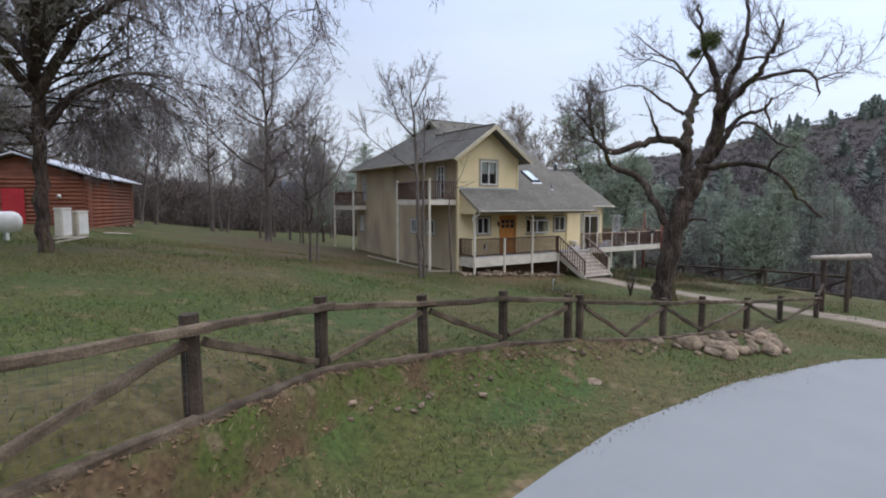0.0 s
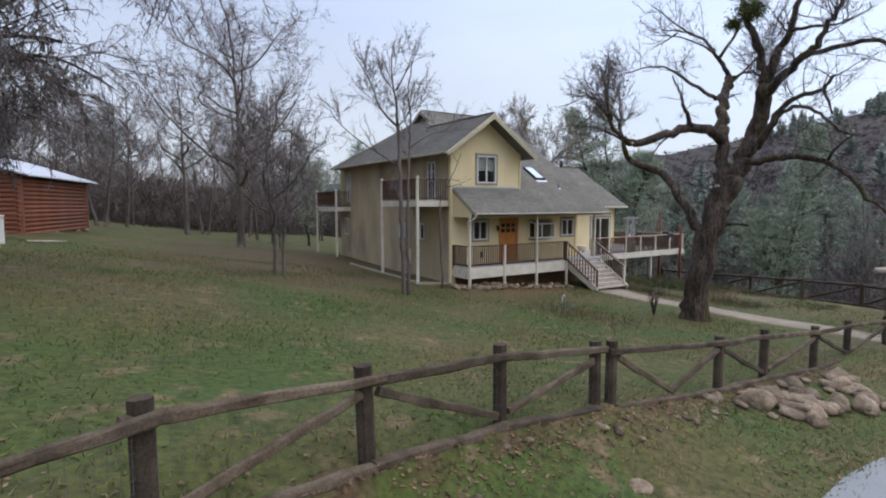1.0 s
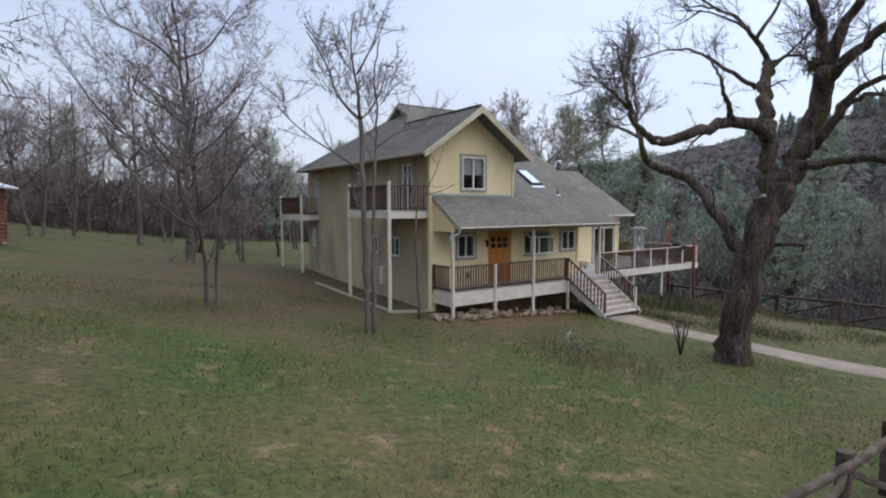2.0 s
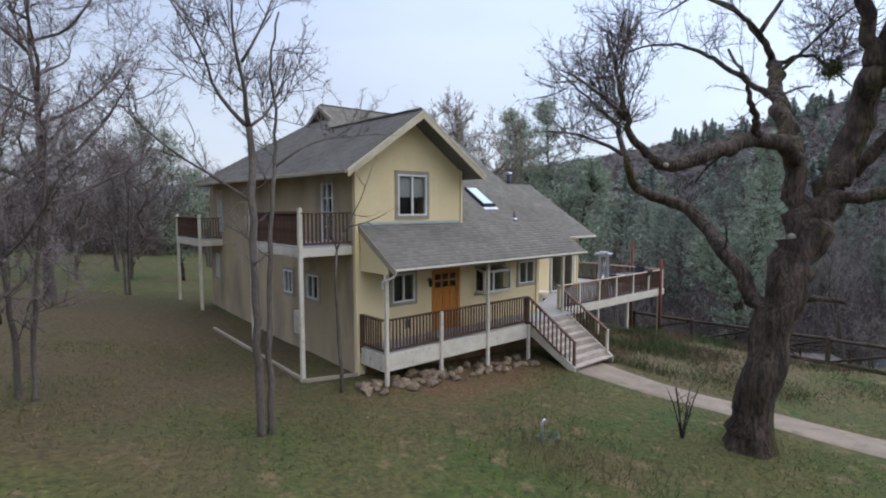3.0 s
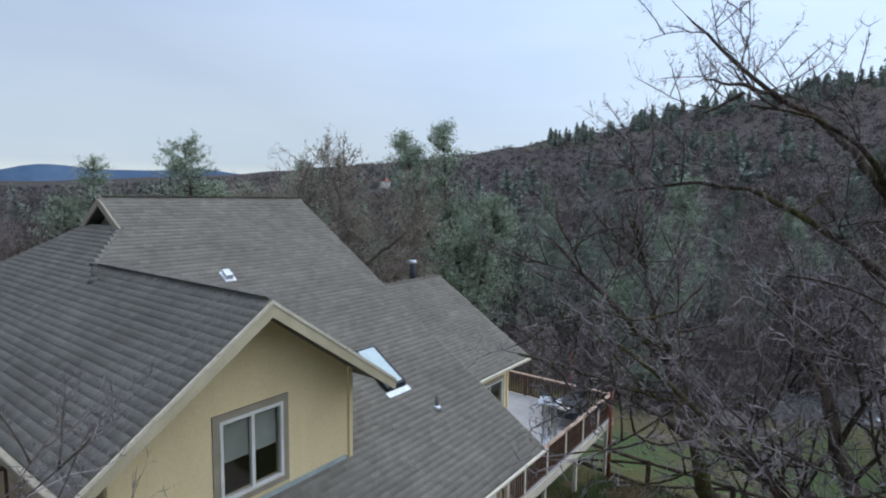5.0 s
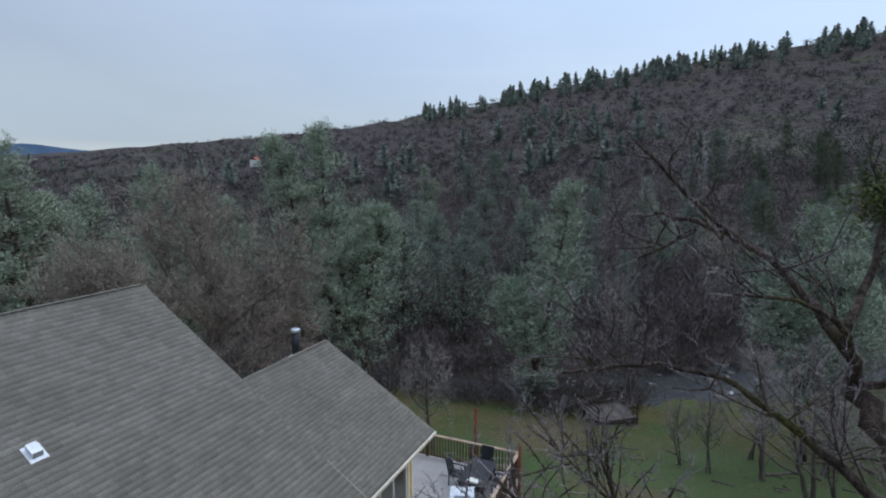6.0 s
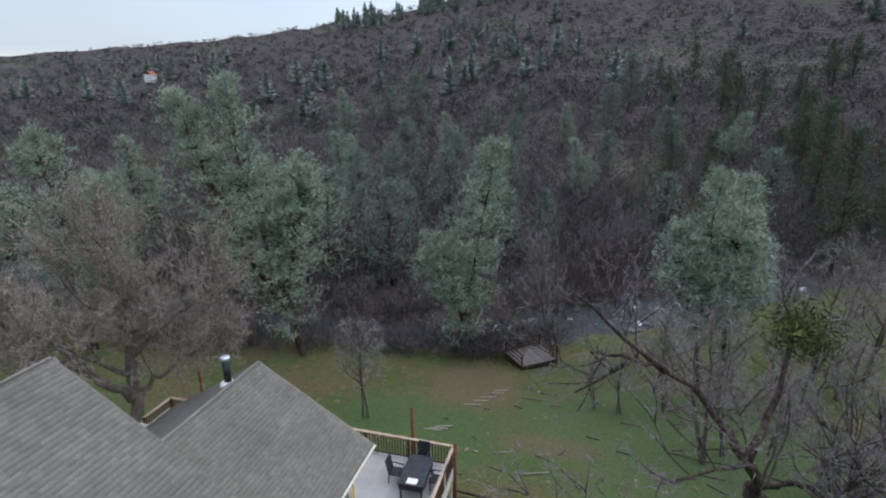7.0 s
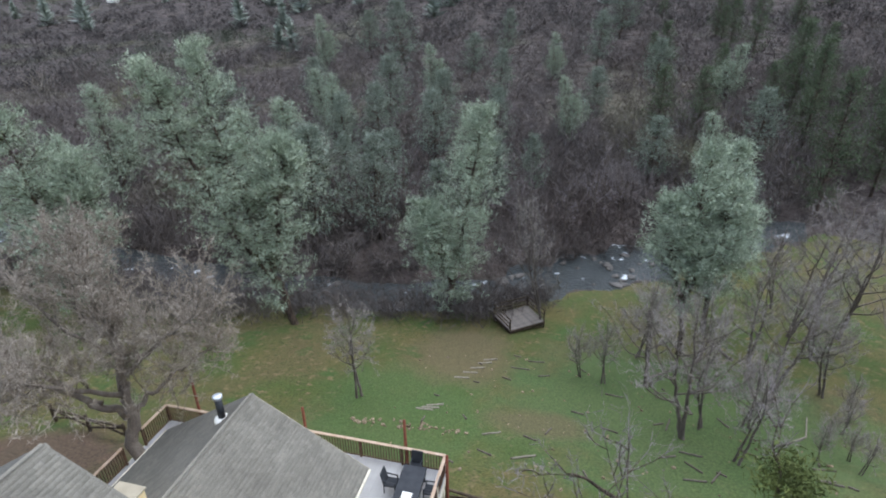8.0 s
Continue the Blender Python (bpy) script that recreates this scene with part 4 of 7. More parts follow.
def balcony(x0, y0, y1, z, posts, label):
    b = thing("balcony", label, "balcony", group="side balconies")
    deck_boards(b, x0, XL - 0.005, y0, y1, z)
    for p, q in (((x0, y0), (XL - 0.005, y0)), ((x0, y0), (x0, y1)), ((x0, y1), (XL - 0.005, y1))):
        part("rim_board", G().beam((*p, z - 0.16), (*q, z - 0.16), 0.05, 0.26), M_CREAM, b)
    for x, y in posts:
        part("post", G().beam((x, y, gh(x, y) - 0.1), (x, y, z + 1.12), 0.12, 0.12), M_CREAM, b, "cream painted post")
    railing(b, (x0, y0, z), (XL - 0.05, y0, z), post_ends=(False, False))
    railing(b, (x0, y0, z), (x0, y1, z), post_ends=(False, False))
    railing(b, (x0, y1, z), (XL - 0.05, y1, z), post_ends=(False, False))


balcony(-1.85, 1.5, 5.0, 4.08, [(-1.85, 1.5), (-1.85, 5.0)], "narrow upper balcony with dark railing on tall cream posts")
balcony(-1.15, 12.7, 16.1, 3.75, [(-1.15, 12.7), (-1.15, 16.1)], "narrow upper balcony at the far corner on cream posts")
edge = thing("garden_edging", "pale timber edging beside the house wall", "edging")
part("board", G().beam((-1.85, 1.4, gh(-1.85, 1.4) + 0.05), (-1.85, 9.0, gh(-1.85, 9.0) + 0.03), 0.09, 0.12), M_TRIM, edge)
part("board", G().beam((-1.85, 1.4, gh(-1.85, 1.4) + 0.05), (-0.2, 1.25, gh(-0.2, 1.25) + 0.03), 0.09, 0.12), M_TRIM, edge)
# ---- trees ----
def unit(v):
    return v / np.maximum(np.linalg.norm(v, axis=-1, keepdims=True), 1e-9)


def slivers(rng, p, d, length, width):
    """Thin triangles from p along d, turned at random."""
    side = unit(np.cross(d, unit(rng.normal(size=p.shape)))) * (width * 0.65)[:, None]
    tip = p + d * length[:, None]
    return np.stack([p - side, p + side, tip], 1)


def spray(rng, p, d, length, levels=3, kids=4, width=0.02, droop=0.0, spread=0.85, shrink=0.62, curl=0.36):
    """Twigs that branch again and again from the ends of limbs. Returns triangles."""
    out = []
    p, d, length = np.asarray(p, float), unit(np.asarray(d, float)), np.asarray(length, float)
    for lv in range(levels):
        w = np.full(len(p), width * 0.72 ** lv)
        # bent: two pieces
        mid = p + d * (length * 0.5)[:, None]
        d2 = unit(d + rng.normal(size=d.shape) * curl + np.array((0, 0, 0.08 - droop)))
        s = unit(np.cross(d, unit(rng.normal(size=d.shape)))) * (w * 0.62)[:, None]
        out.append(np.stack([p - s, p + s, mid + s * 0.7], 1))
        out.append(np.stack([p - s, mid + s * 0.7, mid - s * 0.7], 1))
        out.append(slivers(rng, mid, d2, length * 0.55, w * 0.7))
        if lv == levels - 1:
            break
        t = rng.uniform(0.2, 1.0, (len(p), kids))
        first = p[:, None] + d[:, None] * (np.minimum(t, 0.5) * length[:, None])[..., None]
        second = d2[:, None] * (np.maximum(t - 0.5, 0) * length[:, None] * 1.05)[..., None]
        nd = unit(d[:, None] * 0.8 + rng.normal(size=(len(p), kids, 3)) * spread + np.array((0, 0, 0.18 - droop * 1.6)))
        nl = length[:, None] * shrink * rng.uniform(0.6, 1.25, (len(p), kids))
        p, d, length = (first + second).reshape(-1, 3), nd.reshape(-1, 3), nl.ravel()
    return np.concatenate(out)


def limb(g, rng, pts, r0, r1, n=7, wig=0.05):
    """A limb through pts, smoothed, tapering from r0 to r1. Returns its points and directions."""
    pts = np.array(pts, float)
    t = np.linspace(0, len(pts) - 1, (len(pts) - 1) * (4 if r0 > 0.06 else 2) + 1)
    q = np.stack([np.interp(t, range(len(pts)), pts[:, i]) for i in range(3)], 1)
    for _ in range(2):
        q[1:-1] = (q[:-2] + 2 * q[1:-1] + q[2:]) / 4
    q[1:-1] += rng.normal(size=q[1:-1].shape) * wig * min(1.0, r0 * 4)
    r = r0 + (r1 - r0) * np.linspace(0, 1, len(q)) ** 0.8
    r *= 1 + rng.normal(size=len(r)) * 0.03
    g.tube(q, np.maximum(r, 0.008), n)
    return q, unit(np.gradient(q, axis=0))


def branch_out(g, rng, q, d, r, count, length, depth, ends, droop=0.0, up=0.3, lo=0.3):
    """Side branches along a limb, and side branches of those; the last ones go to ends as (point, direction, length)."""
    for _ in range(count):
        i = int(rng.uniform(lo, 1.0) * (len(q) - 1))
        dd = unit(d[i] * 0.7 + rng.normal(size=3) * 0.75 + np.array((0, 0, up - droop)))
        ln = length * rng.uniform(0.6, 1.2)
        pts = [q[i]]
        for k in range(3):
            dd = unit(dd + rng.normal(size=3) * 0.25 + np.array((0, 0, 0.12 - droop * 0.5)))
            pts.append(pts[-1] + dd * ln / 3)
        rr = max(0.012, r * 0.42 * rng.uniform(0.7, 1.1))
        qq, dq = limb(g, rng, pts, rr, rr * 0.35, 4 if rr < 0.05 else 6, 0.03)
        if depth > 0:
            branch_out(g, rng, qq, dq, rr, max(2, int(count * 0.7)), length * 0.6, depth - 1, ends, droop, up)
        for k in range(len(qq) // 4, len(qq), max(2, len(qq) // 3)):
            ends.append((qq[k], dq[k], ln * 0.4))
        ends.append((qq[-1], dq[-1], ln * 0.45))


def bare_tree(name, label, at, limbs, seed, branches=6, blen=2.2, depth=1, levels=3, kids=4, tw=0.02, bark=None, droop=0.0, twig_mat=None, up=0.3, group="", n=8, wig=0.05, flare=0.0):
    """limbs: (points from the tree's foot, first radius, last radius, share of side branches)."""
    rng = np.random.default_rng(seed)
    ob = thing(name, label, "tree", at, group)
    g, ends = G(), []
    if flare:
        # roots spread where the trunk meets the ground
        vs, fs, m = [], [], 21
        for k, (z, w) in enumerate(((-0.35, 1.6), (-0.05, 1.42), (0.15, 1.25), (0.4, 1.1), (0.75, 1.0), (1.2, 0.93))):
            for j in range(m):
                a = 2 * math.pi * j / m
                w_ = flare * (w + (w - 0.93) * 0.35 * math.sin(5 * a + 0.7))
                vs.append((0.11 + math.cos(a) * w_, 0.02 - 0.06 * z + math.sin(a) * w_, z))
        for k in range(5):
            fs += [(k * m + j, k * m + (j + 1) % m, (k + 1) * m + (j + 1) % m, (k + 1) * m + j) for j in range(m)]
        g.add(vs, fs)
    for pts, r0, r1, share in limbs:
        q, d = limb(g, rng, pts, r0, r1, n, wig)
        if share:
            branch_out(g, rng, q, d, max(r1, r0 * 0.45), max(1, int(branches * share)), blen, depth, ends, droop, up)
            ends.append((q[-1], d[-1], blen * 0.6))
    part("trunk", g, bark or M_BARK, ob, smooth=True)
    p, d, ln = (np.array([e[i] for e in ends]) for i in range(3))
    part("crown", soup("crown", spray(rng, p, d, ln, levels, kids, tw, droop), 3, twig_mat or M_TWIG), None, ob)
    return ob


def auto_limbs(seed, h, r, spread, fork=0.3, stems=1, n=9):
    """Trunk and main limbs of an upright bare tree: limbs leave the trunk all the way up and curve upwards."""
    rng = np.random.default_rng(seed)
    out = []
    for s in range(stems):
        a = rng.uniform(0, 6.28)
        off = np.array((math.cos(a), math.sin(a), 0)) * (r * 1.8 if stems > 1 else 0)
        top = off * (1 + h * 0.25) + np.array((*rng.normal(size=2) * 0.4, h * (1.0 if s == 0 else 0.85)))
        bend = np.array((*rng.normal(size=2) * 0.3, 0))
        spine = [off + (0, 0, -0.3), off + (0, 0, 0.15), off + (top - off) * 0.3 + bend * 0.5, off + (top - off) * 0.6 + bend, top]
        out.append((spine, r * 1.2, 0.03, 0.8))
        for k in range(n):
            f = fork + (0.82 - fork) * (k + rng.uniform(0, 0.6)) / n
            p0 = np.array([np.interp(f, (0, 0.3, 0.6, 1.0), [q[i] for q in (spine[1], spine[2], spine[3], spine[4])]) for i in range(3)])
            b = a + 2.4 * k + rng.uniform(-0.4, 0.4)
            reach = spread * (1.1 - 0.75 * f) * rng.uniform(0.6, 1.1)
            rise = reach * rng.uniform(0.7, 1.3)
            c = np.array((math.cos(b), math.sin(b), 0))
            w = np.cross(c, (0, 0, 1)) * rng.normal() * reach * 0.15
            out.append(([p0, p0 + c * reach * 0.4 + (0, 0, rise * 0.22) + w, p0 + c * reach * 0.75 - w + (0, 0, rise * 0.6), p0 + c * reach + (0, 0, rise)], r * (0.5 - 0.3 * f), 0.018, 0.7))
    return out


OX, OY, OZ = 4.9, -7.9, -0.6
# trunk and its two great stems; the far stem leans away from the lane, the near one towards the fence
OAK_STEMS = [
    ([(0.12, 0.05, -0.4), (0.1, 0.0, 0.5), (0.1, -0.12, 1.5), (0.08, -0.34, 2.8), (0.2, -0.5, 3.9), (0.42, -0.66, 5.1)], 0.46, 0.41, 0),
    ([(0.35, -0.57, 4.3), (0.55, -0.6, 5.5), (0.75, -0.5, 6.6), (1.1, -0.2, 7.4), (1.75, 0.2, 8.1), (2.5, 0.6, 8.8), (3.3, 0.85, 9.4), (4.0, 1.1, 9.85)], 0.28, 0.15, 0.25),
    ([(0.3, -0.62, 4.2), (0.6, -1.0, 5.2), (1.0, -1.15, 6.0), (1.35, -1.3, 6.9), (1.4, -1.5, 7.8), (1.2, -1.75, 8.7)], 0.39, 0.26, 0.1),
]
# long low limb and the limb above it, both sweeping out towards the steps
OAK_SWEEP = [
    ([(0.05, -0.4, 3.0), (-0.1, 0.12, 3.95), (-0.05, 0.72, 4.75), (0.45, 1.7, 5.65), (0.3, 2.4, 6.0), (-0.14, 2.95, 6.3)], 0.21, 0.13, 0.1),
    ([(-0.14, 2.95, 6.3), (-0.5, 3.05, 6.9), (-0.4, 3.3, 7.5), (0.1, 3.7, 8.2), (0.5, 4.1, 9.0), (0.7, 4.3, 9.9)], 0.12, 0.02, 1.6),
    ([(-0.45, 3.2, 7.2), (-0.6, 4.0, 7.7), (-0.7, 4.8, 7.9), (-0.9, 5.5, 8.0)], 0.06, 0.018, 1.1),
    ([(0.0, 3.6, 8.0), (-0.15, 4.3, 8.7), (-0.3, 4.8, 9.2), (-0.2, 5.4, 9.7)], 0.06, 0.018, 1.1)] + [
    ([(0.6, -0.5, 6.9), (0.0, -0.5, 7.15), (-0.86, -0.18, 7.3), (-1.8, 0.2, 7.0), (-2.7, 0.6, 6.65), (-3.05, 0.9, 6.72)], 0.19, 0.13, 0.1),
    ([(-3.05, 0.9, 6.72), (-3.25, 1.25, 7.1), (-3.45, 1.35, 7.5), (-3.4, 1.55, 8.2), (-3.3, 1.8, 9.0), (-3.2, 2.2, 9.7)], 0.11, 0.018, 1.7),
    ([(-3.4, 1.4, 7.6), (-3.4, 2.0, 8.2), (-3.2, 2.7, 8.7), (-3.1, 3.3, 9.0)], 0.05, 0.016, 1.0),
]
# a crooked dead spur on that limb, and the arching crown of the far stem
OAK_CROWN = [
    ([(-0.86, -0.2, 7.3), (-1.25, -0.3, 7.55), (-1.42, -0.29, 7.8), (-1.6, -0.3, 8.1), (-1.68, -0.19, 8.5), (-1.5, 0.2, 9.1)], 0.095, 0.025, 0.35),
    ([(2.2, 0.65, 8.7), (1.8, 1.1, 9.15), (1.4, 1.55, 9.6), (1.7, 2.3, 10.1), (2.0, 2.98, 10.5), (1.8, 4.0, 10.6), (1.5, 5.0, 10.4)], 0.085, 0.02, 1.0),
    ([(4.0, 1.1, 9.85), (3.5, 1.2, 10.4), (3.6, 1.7, 11.1), (3.9, 2.3, 11.8), (3.6, 3.0, 12.2), (3.4, 3.5, 12.4), (3.2, 4.0, 12.5)], 0.11, 0.018, 0.6),
    ([(3.7, 2.8, 12.05), (3.4, 3.5, 12.7), (3.1, 4.1, 13.4), (2.9, 4.3, 13.6)], 0.05, 0.012, 0.45)] + [
    ([(3.5, 3.4, 12.25), (3.3, 3.8, 12.0), (3.1, 4.2, 11.8)], 0.04, 0.014, 0.5),
    ([(3.55, 1.4, 10.7), (4.0, 1.0, 11.6), (4.4, 0.8, 12.6), (4.6, 0.9, 13.0)], 0.08, 0.015, 0.3),
    ([(4.0, 1.0, 9.9), (4.1, 0.54, 10.05), (4.1, 0.1, 9.9), (4.1, -0.3, 9.5), (4.3, -0.7, 9.0)], 0.07, 0.015, 1.8),
    ([(3.3, 0.85, 9.4), (3.6, 0.3, 10.0), (3.7, -0.3, 10.6), (3.8, -0.9, 11.0)], 0.06, 0.015, 1.5),
    ([(3.5, 1.3, 10.6), (2.8, 1.6, 11.2), (2.0, 2.2, 11.6), (1.4, 3.0, 11.7)], 0.06, 0.015, 0.8),
]
# the near stem's limbs: two uprights, a great fork towards the lane, and long drooping arms
OAK_LANE = [
    ([(1.2, -1.75, 8.7), (0.9, -1.68, 9.6), (0.7, -1.45, 10.5), (0.6, -1.2, 11.25), (0.5, -1.1, 12.0), (0.45, -1.0, 13.0)], 0.19, 0.05, 0.9),
    ([(1.2, -1.75, 8.7), (1.2, -2.05, 9.75), (1.2, -2.5, 10.45), (1.2, -2.65, 11.2), (1.2, -2.75, 12.1), (1.1, -2.6, 13.2)], 0.18, 0.05, 1.0),
    ([(1.2, -1.75, 8.4), (1.0, -2.5, 9.0), (1.0, -3.15, 9.5), (1.0, -3.55, 10.0), (1.0, -3.95, 10.6), (1.0, -4.2, 11.6)], 0.19, 0.05, 1.1),
    ([(1.0, -3.0, 9.4), (1.0, -4.1, 9.55), (1.0, -5.15, 9.5), (1.0, -5.5, 9.0), (1.0, -5.55, 8.45)], 0.1, 0.03, 0.6),
]
OAK_ARMS = [
    ([(1.0, -5.48, 9.05), (1.0, -6.1, 9.25), (1.0, -6.7, 9.05)], 0.04, 0.012, 0.8),
    ([(1.1, -2.5, 10.4), (1.1, -3.2, 10.4), (1.0, -3.9, 10.2), (1.0, -4.6, 10.4)], 0.07, 0.02, 0.9),
    ([(1.3, -1.5, 6.6), (1.0, -2.0, 7.2), (1.0, -2.45, 7.95), (1.0, -3.2, 8.2), (1.0, -3.7, 8.25), (1.0, -3.95, 8.65)], 0.13, 0.05, 0.7),
    ([(1.0, -3.65, 8.25), (1.0, -3.85, 7.8), (1.0, -3.95, 7.4)], 0.06, 0.03, 0.5),
    ([(1.3, -1.5, 6.5), (1.0, -2.1, 7.2), (1.0, -2.45, 7.72), (1.0, -3.05, 7.8), (1.0, -3.6, 7.5), (1.0, -4.2, 6.8), (1.0, -4.9, 6.6)], 0.1, 0.03, 0.8)] + [
    ([(0.6, -0.9, 5.5), (0.85, -1.3, 6.0), (0.9, -2.1, 6.08), (1.0, -3.0, 6.1), (1.0, -3.8, 5.92), (1.0, -4.4, 5.45), (1.0, -5.0, 4.7), (1.0, -5.9, 3.9)], 0.17, 0.05, 0.6),
    ([(1.0, -3.9, 5.9), (1.0, -4.15, 6.45), (1.0, -4.6, 6.65)], 0.06, 0.02, 0.8),
    ([(0.2, -0.5, 3.5), (0.5, -1.0, 3.75), (0.7, -1.6, 3.7)], 0.09, 0.04, 0.2),
]
oak = bare_tree("oak_tree", "huge leafless oak with mossy twisting limbs beside the path", (OX, OY, OZ), OAK_STEMS + OAK_SWEEP + OAK_CROWN + OAK_LANE + OAK_ARMS,
                11, branches=7, blen=1.2, depth=1, levels=3, kids=3, tw=0.0125, n=14, wig=0.06, flare=0.44)
for c, q in (((0.17, -0.62, 5.12), 0.09), ((-0.3, -0.36, 3.42), 0.065), ((-3.1, 0.72, 6.66), 0.05)):
    part("pruned_stub", G().tube([Vector(c) + Vector((0.4, 0.04, 0)), Vector(c) + Vector((0.07, 0.007, 0)), Vector(c) + Vector((0.05, 0.005, 0))], [q * 1.15, q, q * 0.85], 12), M_TRIM, oak, "pale pruned branch stub", smooth=True)

rm = np.random.default_rng(15)
M_MISTLE = mat("mistletoe", (0.055, 0.07, 0.018), (0.10, 0.115, 0.03), 2, 0.9, 0, 5, 0.2, island=0.3)
for c, q in (((0.55, -1.5, 11.3), 0.5), ((0.6, -0.8, 11.0), 0.3), ((4.1, -0.25, 9.5), 0.32), ((4.45, 0.68, 12.7), 0.56)):
    n = int(2300 * q)
    p = np.array(c) + rm.normal(size=(n, 3)) * q * np.array((0.45, 0.45, 0.36))
    tagged(part("mistletoe", soup("mistletoe", slivers(rm, p, unit(rm.normal(size=(n, 3)) + np.array((0, 0, -0.3))), rm.uniform(0.08, 0.2, n), np.full(n, 0.026)), 3, M_MISTLE), None, oak, "dark clump of mistletoe"), kind="stuff")

slim = bare_tree("slim_tree", "slender leafless double-stemmed tree in front of the house", (-4.4, -1.75, gh(-4.4, -1.75)), [
    ([(0, 0, -0.3), (0, 0.1, 1.5), (0.08, 0.35, 3.2), (0.2, 0.65, 5.0), (0.26, 0.88, 6.5)], 0.09, 0.07, 0.15),
    ([(0.2, 0.05, -0.3), (0.28, 0.2, 1.6), (0.45, 0.5, 3.3), (0.75, 0.9, 4.8), (0.95, 1.2, 5.9), (1.0, 1.2, 7.0), (0.9, 1.2, 8.0), (1.15, 1.2, 9.2)], 0.075, 0.02, 1.0),
    ([(0.26, 0.88, 6.5), (0.05, 1.4, 6.9), (-0.18, 1.9, 7.5), (-0.3, 1.9, 8.3), (-0.9, 2.2, 9.3)], 0.055, 0.018, 1.0),
    ([(0.26, 0.88, 6.5), (0.1, 0.75, 7.2), (0.05, 0.66, 7.8), (-0.2, 0.7, 8.6), (0.0, 0.6, 9.6)], 0.06, 0.018, 1.0)] + [
    ([(0.05, 0.66, 7.8), (0.4, 0.5, 8.4), (0.7, 0.5, 9.2)], 0.035, 0.015, 0.6),
    ([(0.26, 0.88, 6.5), (0.7, 1.15, 6.8), (1.1, 1.35, 7.2), (1.35, 1.3, 8.0)], 0.04, 0.018, 0.7),
    ([(0.95, 1.2, 5.7), (1.6, 1.2, 6.2), (2.3, 1.2, 6.5), (2.9, 1.2, 6.6)], 0.035, 0.014, 0.6),
    ([(0.2, 0.65, 4.9), (-0.5, 1.2, 5.5), (-1.3, 1.8, 6.1), (-1.9, 2.2, 6.9)], 0.035, 0.014, 0.7),
], 12, branches=8, blen=1.15, depth=1, levels=3, kids=3, tw=0.013, bark=M_BARKG, wig=0.06)

bare_tree("sapling", "thin leafless sapling at the corner of the house", (-1.4, 0.15, gh(-1.4, 0.15)), [
    ([(0, 0, -0.2), (0.03, 0.1, 1.4), (-0.1, 0.1, 2.8), (0.05, 0.2, 3.9)], 0.06, 0.03, 0),
    ([(0.05, 0.2, 3.9), (0.4, 0.3, 4.5), (0.9, 0.3, 5.2), (1.15, 0.2, 6.0)], 0.03, 0.01, 0.8),
    ([(0.05, 0.2, 3.9), (-0.2, 0.2, 4.6), (-0.2, 0.3, 5.4)], 0.025, 0.01, 0.6),
    ([(0.4, 0.3, 4.5), (1.0, 0.1, 4.6), (1.6, 0.0, 4.9)], 0.02, 0.01, 0.5),
], 13, branches=3, blen=0.6, depth=0, levels=3, kids=2, tw=0.012, bark=M_BARKG)

# leafless trees on the lawn and along the wood's edge
protos = []
for k, (h, r, sp, st, lab) in enumerate(((15.5, 0.26, 5.6, 1, "tall leafless tree with a fine dense crown"), (12.5, 0.2, 4.6, 2, "leafless twin-stemmed tree with ascending limbs"),
                                         (11.0, 0.17, 4.0, 1, "slender leafless tree at the edge of the lawn"), (16.0, 0.3, 6.5, 1, "large leafless oak with a broad twiggy crown"))):
    protos.append(bare_tree("leafless_tree", lab, (0, 0, 0), auto_limbs(40 + k, h, r, sp, 0.24 + 0.03 * k, st, 10 if st == 1 else 7), 60 + k, branches=8, blen=h * 0.155, depth=1, levels=3, kids=4, tw=0.016, bark=M_BARKG, group="leafless trees"))


twin = bare_tree("lawn_tree", "small leafless lawn tree with two close stems and bushy crown", (-8.2, 2.1, gh(-8.2, 2.1) - 0.05),
                 [([(0, 0, -0.3), (0, 0, 1.2), (-0.1, 0.1, 2.6), (-0.2, 0.1, 4.6), (-0.1, 0.2, 7.0)], 0.085, 0.02, 1.0), ([(0.28, -0.15, -0.3), (0.3, -0.15, 1.2), (0.4, -0.2, 2.6), (0.6, -0.3, 4.2), (0.8, -0.2, 6.2)], 0.075, 0.02, 1.0)]
                 + [l for l in auto_limbs(47, 7.0, 0.1, 3.0, 0.25, 1, 11) if l[1] < 0.07], 67, branches=8, blen=1.2, depth=1, levels=3, kids=4, tw=0.012, bark=M_BARKG, group="lawn trees")
copy_thing(twin, pose(-3.0, 17.9, gh(-3.0, 17.9) - 0.05, 0, 0, 140))
M_LICHEN = mat("lichen_twigs", (0.21, 0.175, 0.14), (0.325, 0.277, 0.225), 0.5, 0.95, 0, 5, 0.2, island=0.35)
M_MEADOW = mat("grey_brown_twigs", (0.2, 0.172, 0.155), (0.31, 0.272, 0.248), 0.5, 0.95, 0, 5, 0.2, island=0.3)
protos.append(bare_tree("meadow_tree", "leafless meadow tree with dense pale grey twigs", (27.3, 9.1, gh(27.3, 9.1)), auto_limbs(48, 7.0, 0.1, 1.7, 0.3, 2, 6), 68, branches=5, blen=1.2, depth=1, levels=3, kids=3, tw=0.022, bark=M_BARKG, twig_mat=M_MEADOW, group="meadow trees"))
protos.append(bare_tree("meadow_tree", "crooked leafless meadow tree with pale lichened twigs", (28.6, -11.1, gh(28.6, -11.1)), auto_limbs(49, 9.0, 0.17, 4.2, 0.3, 2, 7), 69, branches=5, blen=1.4, depth=1, levels=3, kids=3, tw=0.024, bark=M_BARKG, twig_mat=M_MEADOW, group="meadow trees"))


